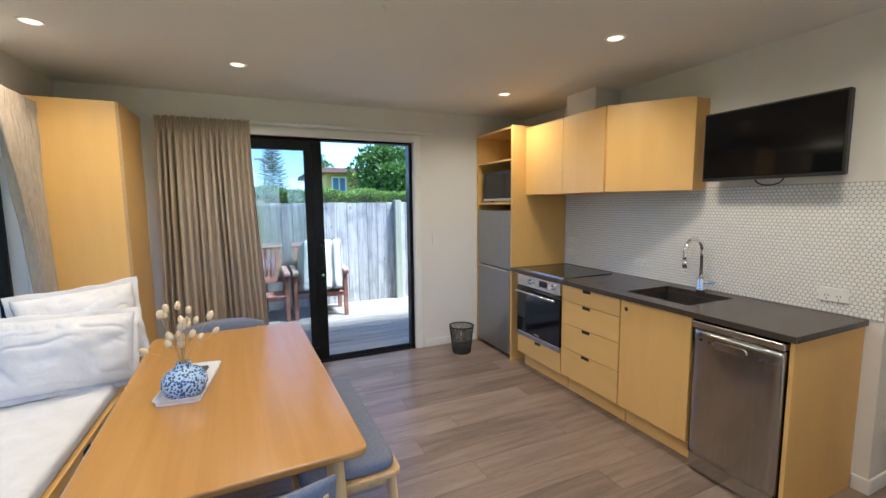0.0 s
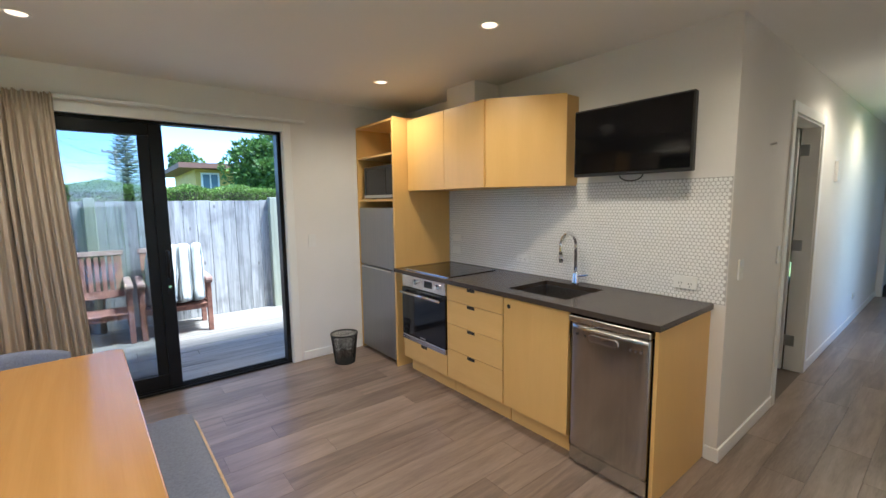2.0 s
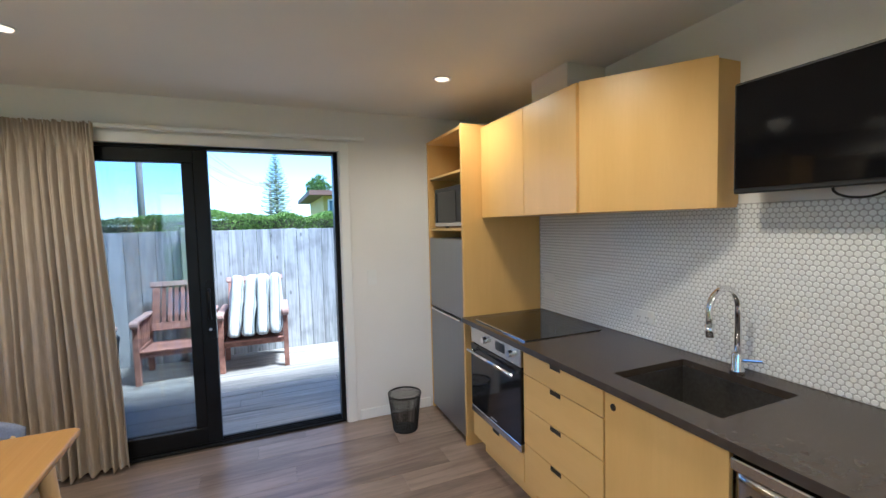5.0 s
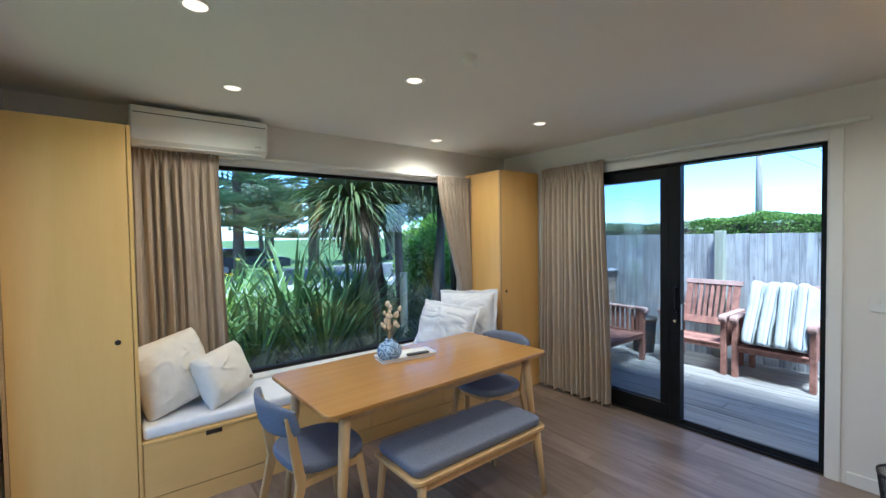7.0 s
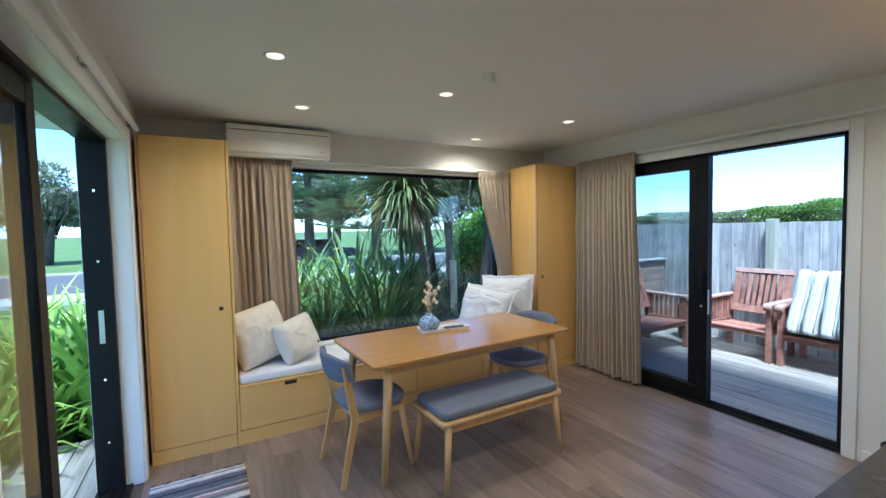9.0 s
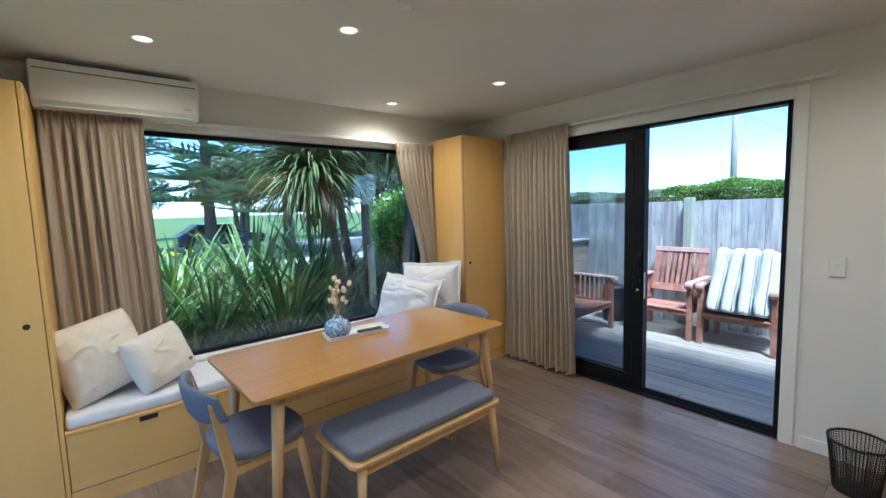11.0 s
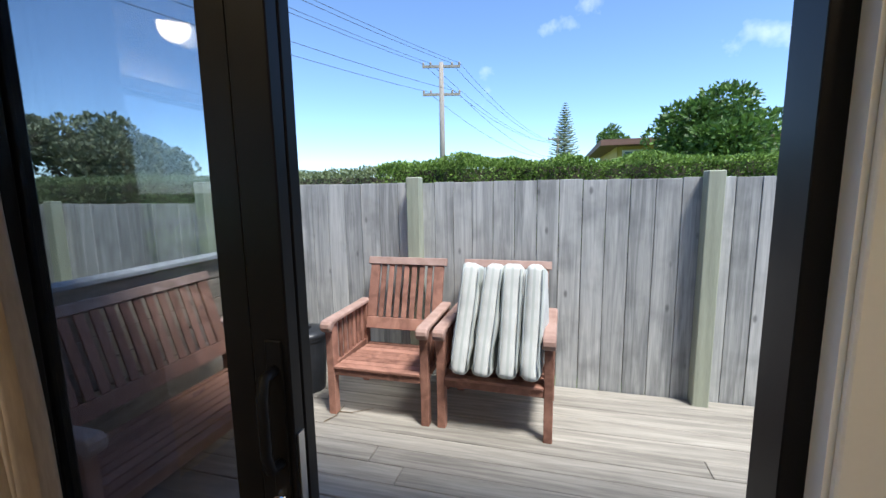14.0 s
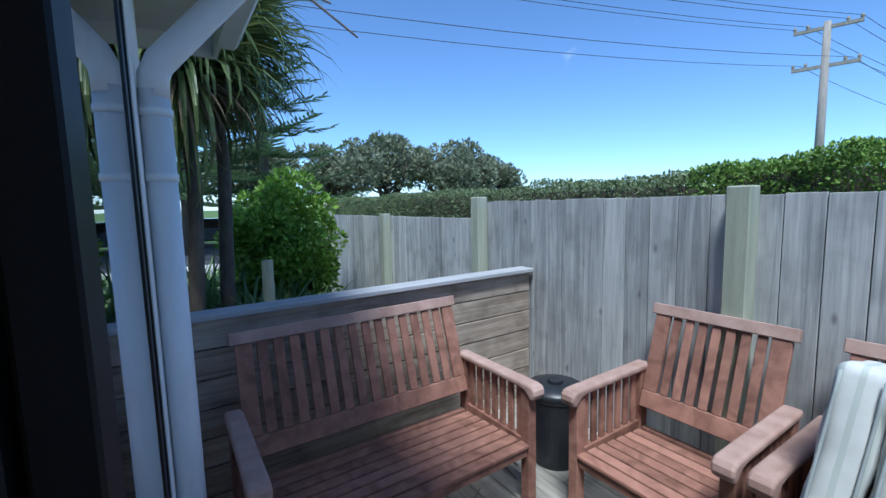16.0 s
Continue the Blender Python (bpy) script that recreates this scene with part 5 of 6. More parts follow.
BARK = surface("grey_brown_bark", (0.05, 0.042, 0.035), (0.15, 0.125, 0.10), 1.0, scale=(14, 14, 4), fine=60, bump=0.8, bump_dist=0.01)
POLE_WOOD = surface("weathered_power_pole", (0.22, 0.20, 0.17), (0.36, 0.33, 0.29), 0.9, scale=(20, 20, 2), fine=80, bump=0.3)


def leaf(name, dark, light, rough=0.5, through=0.25):
    m = surface(name, dark, light, rough, scale=(1.5, 1.5, 1.5), fine=20, bump=0.0, per_island=0.9)
    b = m.node_tree.nodes["Principled BSDF"]
    b.inputs["Transmission Weight"].default_value = 0.0
    nt = m.node_tree
    tr, mx, out = nt.nodes.new("ShaderNodeBsdfTranslucent"), nt.nodes.new("ShaderNodeMixShader"), nt.nodes["Material Output"]
    nt.links.new(b.inputs["Base Color"].links[0].from_socket, tr.inputs["Color"])
    mx.inputs["Fac"].default_value = through
    nt.links.new(b.outputs[0], mx.inputs[1])
    nt.links.new(tr.outputs[0], mx.inputs[2])
    nt.links.new(mx.outputs[0], out.inputs["Surface"])
    return m


FLAX = leaf("flax_blade", (0.045, 0.095, 0.028), (0.19, 0.30, 0.09), 0.42)
# flax close to the house: its shade is put into a darker, bluer colour
FLAX_SHADED = leaf("shaded_flax_blade", (0.022, 0.055, 0.030), (0.085, 0.150, 0.075), 0.36)
LILY = leaf("bright_strap_leaf", (0.15, 0.28, 0.03), (0.42, 0.58, 0.12), 0.40)
CABBAGE = leaf("cabbage_tree_leaf", (0.06, 0.10, 0.03), (0.24, 0.29, 0.10), 0.45)
DEAD_LEAF = leaf("dead_hanging_leaf", (0.12, 0.085, 0.05), (0.26, 0.20, 0.13), 0.9)
HEDGE_LEAF = leaf("hedge_leaf", (0.09, 0.17, 0.03), (0.30, 0.45, 0.09), 0.5)
HEDGE_GREY = leaf("grey_green_hedge_leaf", (0.09, 0.13, 0.05), (0.27, 0.33, 0.16), 0.6)
SHRUB_LEAF = leaf("glossy_shrub_leaf", (0.10, 0.20, 0.02), (0.38, 0.56, 0.09), 0.42, 0.4)
TREE_LEAF = leaf("broad_tree_leaf", (0.04, 0.09, 0.018), (0.16, 0.28, 0.055), 0.5)
POHUTU_LEAF = leaf("grey_green_tree_leaf", (0.12, 0.145, 0.085), (0.29, 0.32, 0.20), 0.6)
PINE_LEAF = leaf("pine_needle_spray", (0.06, 0.11, 0.05), (0.19, 0.27, 0.13), 0.6)
# distance haze is put into the needle colour and translucency
PINE_HAZED = leaf("haze_paled_needle", (0.30, 0.36, 0.25), (0.52, 0.57, 0.44), 0.7, 0.55)
YELLOW_PETAL = leaf("yellow_flower", (0.5, 0.38, 0.02), (0.75, 0.6, 0.05), 0.6)


def raw_mesh(name, verts, faces, material, parent=None, label="", kind=""):
    me = bpy.data.meshes.new(name)
    me.from_pydata([tuple(v) for v in verts], [], faces)
    me.materials.append(material)
    ob = new(name, me)
    if parent is not None:
        ob.parent = parent
        ob.matrix_basis = base_of(parent).inverted()
    return tagged(ob, label, kind=kind)


def blades(centre, n, length, width, spread, droop, rng, lift=0.0, seg=6, ring=0.05):
    """Strap leaves that rise from a clump and arch over."""
    verts, faces = [], []
    c = Vector(centre)
    for _ in range(n):
        a = rng.uniform(0, 2 * math.pi)
        out = Vector((math.cos(a), math.sin(a), 0))
        tilt = abs(rng.gauss(0, spread)) + lift
        ln = length * rng.uniform(0.6, 1.1)
        w = width * rng.uniform(0.7, 1.2)
        p = c + out * rng.uniform(0, ring)
        side = Vector((-out.y, out.x, 0))
        bend = droop * rng.uniform(0.5, 1.5)
        k = len(verts)
        for i in range(seg + 1):
            s = i / seg
            ww = w * (min(1.0, 0.5 + 2 * s) if s < 0.25 else (1 - ((s - 0.25) / 0.75) ** 2.2)) * 0.5 + 0.0008
            fold = Vector((0, 0, ww * 0.5))
            verts += [p - side * ww + fold, p, p + side * ww + fold]
            ang = tilt + bend * s * s
            p = p + (out * math.sin(ang) + Vector((0, 0, 1)) * math.cos(ang)) * (ln / seg)
        for i in range(seg):
            q = k + 3 * i
            faces += [(q, q + 1, q + 4, q + 3), (q + 1, q + 2, q + 5, q + 4)]
    return verts, faces


def leaf_cloud(points, size, rng, aspect=0.55):
    """Small folded leaves at (place, outward) points."""
    verts, faces = [], []
    for p, out in points:
        d = (out + Vector((rng.gauss(0, 0.7), rng.gauss(0, 0.7), rng.gauss(0.15, 0.6)))).normalized()
        s = d.cross(Vector((rng.gauss(0, 1), rng.gauss(0, 1), rng.gauss(0, 1)))).normalized()
        ln = size * rng.uniform(0.6, 1.3)
        w = ln * aspect / 2
        up = d.cross(s) * (w * 0.35)
        k = len(verts)
        verts += [p, p + d * ln * 0.5 + s * w + up, p + d * ln, p + d * ln * 0.5 - s * w + up]
        faces += [(k, k + 1, k + 2), (k, k + 2, k + 3)]
    return verts, faces


def clumpy(centre, radii, lumps, n, rng, lump=0.45, low=-0.6):
    """Points on an uneven crown made of many lumps."""
    c = Vector(centre)
    heads = []
    while len(heads) < lumps:
        v = Vector((rng.uniform(-1, 1), rng.uniform(-1, 1), rng.uniform(low, 1)))
        if 0.25 < v.length < 1.0:
            heads.append((Vector((v.x * radii[0], v.y * radii[1], v.z * radii[2])) * 0.8, lump * rng.uniform(0.6, 1.25)))
    pts = []
    m = min(radii)
    for _ in range(n):
        h, r = rng.choice(heads)
        o = Vector((rng.gauss(0, 1), rng.gauss(0, 1), rng.gauss(0.25, 1))).normalized()
        pts.append((c + h + o * (r * m * rng.uniform(0.75, 1.0)), o))
    return pts


# ground, road, garden bed
tagged(part("ground", box(-700, 700, -700, 700, GROUND - 1.0, GROUND), GRASS), "grassy ground reaching to the horizon", "ground", kind="structure")
tagged(part("road", box(-23.5, -14.0, -400, 400, GROUND + 0.001, GROUND + 0.012), ASPHALT), "grey asphalt street in front of the house", "road", kind="structure")
for _x in (-14.0, -23.65):
    tagged(part("kerb", box(_x, _x + 0.15, -400, 400, GROUND, GROUND + 0.11, 0.01), CONCRETE), "pale concrete kerb along the street", "kerb", kind="structure")
tagged(part("pavement", box(-13.8, -12.2, -400, 400, GROUND + 0.001, GROUND + 0.10), CONCRETE), "pale concrete footpath beside the street", "pavement", kind="structure")
WHITE_LINE = surface("worn_road_paint", (0.5, 0.5, 0.48), (0.7, 0.7, 0.68), 0.8, scale=(6, 6, 6), fine=60, bump=0.0)
tagged(part("road_marking", box(-14.9, -14.78, -400, 400, GROUND + 0.012, GROUND + 0.016), WHITE_LINE), "white edge line painted on the street", "road marking", kind="structure")
tagged(part("garden_bed", box(-6.5, -1.08, -4.5, 6.45, GROUND, GROUND + 0.05), SOIL), "dark soil of the planted garden bed", "garden bed", kind="structure")

# house outside: roof, eaves, gutter
ROOF_GREY = surface("grey_roofing", (0.16, 0.165, 0.17), (0.22, 0.225, 0.23), 0.6, scale=(3, 3, 3), fine=60)
# the unseen south overhang is deepened to keep direct sun off the floor inside
tagged(part("roof", box(-1.55, 13.4, -0.82, 4.62, 2.485, 2.56), ROOF_GREY), "low grey roof of the cabin", "roof", kind="structure")
tagged(part("soffit", box(-1.55, 13.4, -0.82, 4.62, 2.481, 2.4845), CLADDING), "pale painted soffit under the eaves", "soffit", kind="structure")
_b = box(-1.57, 13.4, 4.62, 4.64, 2.38, 2.57)
box(-1.57, -1.55, -0.82, 4.62, 2.38, 2.57, 0, _b)
tagged(part("fascia", _b, PVC), "white painted fascia boards", "fascia", kind="structure")
tagged(part("gutter", box(-1.57, 13.4, 4.64, 4.75, 2.44, 2.55, 0.02), PVC), "white plastic roof gutter", "gutter", kind="structure")
dp = thing("downpipe", -0.23, 4.320, DECK, "white plastic downpipe beside the sliding door", "downpipe")
part("pipe", rod((-0.23, 4.320, DECK), (-0.23, 4.320, 1.86), 0.039, seg=24), PVC, dp, smooth=True)
part("elbow", tube([(-0.23, 4.320, 1.84), (-0.23, 4.322, 1.90), (-0.23, 4.340, 1.94), (-0.23, 4.62, 2.27), (-0.23, 4.69, 2.37), (-0.23, 4.695, 2.445)], 0.039, seg=24), PVC, dp, "bent offset to the gutter", smooth=True)
for z in (1.62, 1.80):
    part("bracket", lathe([(0.0395, -0.012), (0.043, -0.010), (0.043, 0.010), (0.0395, 0.012)], 24, m=Matrix.Translation((-0.23, 4.320, z))), PVC, dp, "pipe clip", smooth=True)
ol = thing("outdoor_light", 0.06, 4.33, 2.22, "grey-green dome bulkhead light beside the door", "outdoor light")
BULKHEAD = surface("grey_green_lens", (0.20, 0.21, 0.18), (0.28, 0.29, 0.25), 0.4)
part("dome", lathe([(0.0, 0.0), (0.09, 0.0), (0.09, 0.02), (0.078, 0.055), (0.045, 0.085), (0.0, 0.095)], 28, m=pose(0.06, 4.281, 2.19, -90, 0, 0)), BULKHEAD, ol, smooth=True)

# parapet beside the bench
PX, PT = -0.975, 1.045
par = thing("deck_parapet", PX, 5.4, GROUND, "low weathered board wall with a grey cap along the deck", "low wall")
_z, k = PT - 0.03, 0
while _z > DECK - 0.05:
    h = 0.138
    part("board", box(PX - 0.02, PX + random.Random(k).uniform(0.0, 0.004), 4.285, 6.525, _z - h, _z, 0.003), BOARD_WOOD, par)
    _z -= h + 0.007
    k += 1
part("cap", box(PX - 0.09, PX + 0.045, 4.285, 6.53, PT - 0.028, PT, 0.004), CAP_WOOD, par, "flat grey cap board")
part("back_frame", box(PX - 0.06, PX - 0.021, 4.285, 6.525, GROUND + 0.02, PT - 0.029), BOARD_WOOD, par)


def garden_seat(name, width, slats, m, label, category, group="", top=0.940, ah=0.625):
    """An outdoor hardwood seat; its front is towards -y of its own."""
    t = new(name)
    t.matrix_basis = m
    tagged(t, label, category, group)
    hw, depth, sh = width / 2, 0.56, 0.345
    for s in (-1, 1):
        part("front_leg", box(s * hw - 0.025, s * hw + 0.025, 0.0, 0.055, 0.0, ah - 0.02, 0.003), TEAK, t, local=True)
        part("rear_leg", box(s * hw - 0.025, s * hw + 0.025, depth - 0.06, depth, 0.0, ah - 0.02, 0.003), TEAK, t, local=True)
        arm = [(-0.020, ah - 0.062), (-0.038, ah - 0.050), (-0.048, ah - 0.028), (-0.045, ah - 0.006), (-0.030, ah + 0.010), (0.0, ah + 0.015), (depth, ah + 0.015), (depth, ah - 0.018), (0.06, ah - 0.018), (0.02, ah - 0.025)]
        part("armrest", prism([(y, z) for y, z in arm], -0.037, 0.037, bevel=0.013, segments=4, m=Matrix.Translation((s * hw, 0, 0)) @ Matrix(((0, 0, 1, 0), (1, 0, 0, 0), (0, 1, 0, 0), (0, 0, 0, 1)))), TEAK_GREY, t, "greyed rounded armrest", local=True)
        part("arm_rail", box(s * hw - 0.018, s * hw + 0.018, 0.056, depth - 0.061, sh - 0.055, sh - 0.005, 0.003), TEAK, t, local=True)
        for k in range(7):
            y = 0.085 + k * (depth - 0.18) / 6
            part("arm_slat", box(s * hw - 0.008, s * hw + 0.008, y - 0.018, y + 0.018, sh - 0.004, ah - 0.019, 0.002), TEAK, t, local=True)
    part("front_rail", box(-hw + 0.026, hw - 0.026, 0.006, 0.036, sh - 0.075, sh - 0.012, 0.004), TEAK, t, local=True)
    part("rear_rail", box(-hw + 0.026, hw - 0.026, depth - 0.05, depth - 0.02, sh - 0.10, sh - 0.04, 0.004), TEAK, t, local=True)
    n = 7
    for k in range(n):
        y = -0.005 + k * 0.072
        z = sh - 0.010 - 0.030 * k / (n - 1)
        part("seat_slat", box(-hw + 0.027, hw - 0.027, y, y + 0.054, z - 0.018, z, 0.003), TEAK, t, local=True)
    b0, b1 = Vector((0, depth - 0.075, sh + 0.085)), Vector((0, depth + 0.085, top))
    d = (b1 - b0).normalized()
    tilt = math.degrees(math.atan2(d.y, d.z))

    def back(x0, x1, s0, s1, th, nm, mat, lab=""):
        bm = box(x0, x1, -th / 2, th / 2, s0, s1, 0.003)
        bm.transform(Matrix.Translation(b0) @ Matrix.Rotation(radians(-tilt), 4, "X"))
        return part(nm, bm, mat, t, lab, local=True)
    ln = (b1 - b0).length
    back(-hw + 0.03, hw - 0.03, 0.0, 0.085, 0.026, "back_lower_rail", TEAK)
    back(-hw + 0.01, hw - 0.01, ln - 0.055, ln, 0.040, "back_top_rail", TEAK_GREY, "greyed top rail")
    for s in (-1, 1):
        x = s * (hw - 0.065)
        back(x - 0.036, x + 0.036, 0.086, ln - 0.056, 0.024, "back_stile", TEAK)
    inner = 2 * (hw - 0.105)
    for k in range(slats):
        x = -inner / 2 + inner * (k + 0.5) / slats
        w = inner / slats * 0.32
        back(x - w, x + w, 0.086, ln - 0.056, 0.014, "back_slat", TEAK)
    return t


garden_seat("garden_chair", 0.630, 7, pose(0.340, 5.80, DECK, 0, 0, 0), "weathered reddish hardwood garden armchair on the deck", "garden chair", "garden armchairs")
garden_seat("garden_chair", 0.630, 7, pose(1.072, 5.80, DECK, 0, 0, -1.0), "hardwood garden armchair holding a row of cushions", "garden chair", "garden armchairs")
garden_seat("garden_bench", 1.21, 14, pose(-0.135, 5.10, DECK, 0, 0, 90), "weathered reddish hardwood garden bench along the parapet", "garden bench", "", 0.945, 0.620)


def outdoor_cushion(x, y, z, lean, turn, k):
    t = thing("outdoor_cushion", x, y, z, "pale striped outdoor seat cushion standing on edge", "cushion", group="cushions stored on the chair")
    t.matrix_basis = pose(x, y, z, -14, lean, turn)
    w, d, h = 0.108, 0.46, 0.65
    bm = bmesh.new()
    merge(bm, box(-w / 2, w / 2, -d / 2, d / 2, 0, h, 0.038, None, 4))
    bmesh.ops.subdivide_edges(bm, edges=[e for e in bm.edges if e.calc_length() > 0.1], cuts=7, use_grid_fill=True)
    for v in bm.verts:
        c = noise.noise(Vector((v.co.x * 8 + k * 5, v.co.y * 7, v.co.z * 7)))
        mid = (1 - (2 * v.co.y / d) ** 2) * (1 - (2 * v.co.z / h - 1) ** 2)
        v.co.x += math.copysign(0.020 * max(0, mid), v.co.x) + 0.018 * c
        v.co.y += 0.008 * noise.noise(Vector((v.co.z * 9, k, v.co.x * 9)))
    c = part("cover", bm, OUT_CUSHION, t, "pale canvas cover", local=True, smooth=True)
    for sx in (-1, 1):
        pts = [(sx * w * 0.42, -d / 2 - 0.001, 0.03 + (h - 0.06) * i / 8) for i in range(9)]
        part("piping", tube(pts, 0.005, seg=6), OUT_STRIPE, t, "grey piped seam", local=True, smooth=True)
    return t


for k, (x, lean, turn) in enumerate([(0.868, 6, 3), (1.010, 5, 0), (1.152, 2, 2), (1.290, 1, -2)]):
    outdoor_cushion(x, 5.935, DECK + 0.340, lean, turn, k)

BIN_BLACK = surface("black_bin_plastic", (0.012, 0.014, 0.018), (0.024, 0.027, 0.032), 0.4, fine=100, bump=0.05)
ob = thing("outdoor_bin", -0.345, 6.10, DECK, "round black plastic bin with a lid between the seats", "bin")
part("tub", lathe([(0.0, 0.0), (0.125, 0.0), (0.150, 0.39), (0.156, 0.39), (0.156, 0.42), (0.0, 0.42)], 36, m=None), BIN_BLACK, ob, local=True, smooth=False)
part("lid", lathe([(0.158, 0.405), (0.164, 0.42), (0.157, 0.442), (0.09, 0.458), (0.0, 0.462)], 36), BIN_BLACK, ob, "domed lid", local=True, smooth=True)
part("lid_handle", lathe([(0.045, 0.455), (0.043, 0.478), (0.03, 0.483), (0.0, 0.483)], 20), BIN_BLACK, ob, local=True)
_rng = random.Random(21)
for k in range(9):
    a = _rng.uniform(0, 6.3)
    x, y = _rng.uniform(-0.5, 0.25), _rng.uniform(5.35, 5.9)
    t = part("fallen_leaf", tube([(x, y, DECK + 0.004), (x + 0.09 * math.cos(a), y + 0.09 * math.sin(a), DECK + 0.010), (x + 0.22 * math.cos(a + 0.4), y + 0.22 * math.sin(a + 0.4), DECK + 0.004)], 0.004, seg=4, r1=0.0015), DEAD_LEAF)
    tagged(t, "long dry fallen leaf lying on the deck", "leaf", "fallen leaves")


# hedge
def hedge(x0, x1, y0, y1, z1, n, material, label, seed):
    h = thing("hedge", (x0 + x1) / 2, (y0 + y1) / 2, GROUND, label, "hedge")
    rng = random.Random(seed)
    # solid dark box stands in for the shaded twigs behind the leaves
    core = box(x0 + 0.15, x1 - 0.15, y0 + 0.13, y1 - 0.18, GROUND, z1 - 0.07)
    part("core", core, BARK, h, "dark box in place of shaded inner twigs")
    pts = []
    for _ in range(n):
        x = rng.uniform(x0, x1)
        top = z1 + 0.10 * noise.noise(Vector((x * 0.9, seed, 0))) + 0.06 * noise.noise(Vector((x * 3, seed, 1)))
        if rng.random() < 0.45:
            pts.append((Vector((x, rng.uniform(y0, y1), top - abs(rng.gauss(0, 0.05)))), Vector((0, 0, 1))))
        else:
            z = rng.uniform(max(GROUND, 0.9), top)
            y = y0 + 0.10 * noise.noise(Vector((x * 2, z * 2, seed))) + abs(rng.gauss(0, 0.05))
            pts.append((Vector((x, y, z)), Vector((0, -1, 0.2))))
    v, f = leaf_cloud(pts, 0.031, rng)
    raw_mesh("foliage", v, f, material, h, "dense small leaves", "stuff")
    return h


hedge(-9.0, -0.3, 7.5, 8.9, 1.685, 60000, HEDGE_GREY, "clipped grey-green hedge behind the fence", 2)
hedge(-0.35, 3.2, 7.45, 8.9, 1.745, 52000, HEDGE_LEAF, "clipped bright green hedge behind the fence", 5)
hedge(3.15, 16.0, 7.5, 9.0, 1.715, 50000, HEDGE_GREY, "clipped grey-green hedge beside the fence", 9)


def broad_tree(x, y, z0, height, radii, material, label, seed, lumps=30, n=9000, leaf_size=0.2, trunks=1, low=-0.6, spread=0.5):
    t = thing("tree", x, y, z0, label, "tree")
    rng = random.Random(seed)
    bm = bmesh.new()
    cz = z0 + height - radii[2]
    for k in range(trunks):
        dx, dy = rng.uniform(-0.4, 0.4) * (trunks > 1), rng.uniform(-0.4, 0.4) * (trunks > 1)
        tube([(x + dx, y + dy, z0 - 0.05), (x + dx * 1.5, y + dy * 1.5, z0 + (cz - z0) * 0.5), (x + dx * 3, y + dy * 3, cz)], 0.035 * height, bm, 8, 0.018 * height)
        for j in range(6):
            a = rng.uniform(0, 6.28)
            s = rng.uniform(0.45, 0.9)
            p = Vector((x + dx * 2, y + dy * 2, z0 + (cz - z0) * s))
            q = Vector((x + radii[0] * 0.7 * math.cos(a), y + radii[1] * 0.7 * math.sin(a), cz + radii[2] * rng.uniform(-0.2, 0.5)))
            tube([p, p.lerp(q, 0.5) + Vector((0, 0, -0.1 * radii[2])), q], 0.014 * height, bm, 6, 0.004 * height)
    part("trunk", bm, BARK, t, "branching trunk", smooth=True)
    v, f = leaf_cloud(clumpy((x, y, cz), radii, lumps, n, rng, spread, low), leaf_size, rng)
    raw_mesh("crown", v, f, material, t, "leafy crown", "stuff")
    return t


broad_tree(6.05, 18.0, GROUND, 4.45, (1.75, 1.7, 1.3), TREE_LEAF, "round dark green tree behind the hedge", 4, 40, 16000, 0.17, low=-0.9)
broad_tree(4.6, 31.0, GROUND, 5.2, (0.9, 0.9, 0.8), TREE_LEAF, "small round tree beside a yellow house", 14, 14, 3000, 0.16)
for k, (x, y, h, rx, rz) in enumerate([(-27, 14.5, 6.2, 3.4, 2.2), (-28, 19.0, 7.2, 4.0, 2.6), (-27, 24.0, 6.6, 3.8, 2.4), (-27, 28.5, 5.6, 2.6, 1.9), (-31, 9.5, 6.4, 3.2, 2.2),
                                       (-34, -9.0, 6.5, 3.2, 2.6), (-36, -3.5, 6.8, 3.4, 2.4), (-34, -15.5, 6.0, 3.4, 2.4), (-38, 2.5, 5.8, 3.4, 2.0)]):
    broad_tree(x, y, GROUND, h, (rx, rx, rz), POHUTU_LEAF, "spreading grey-green tree with many dark stems", 30 + k, 34, 9000, 0.30, 4, low=-0.35, spread=0.42)


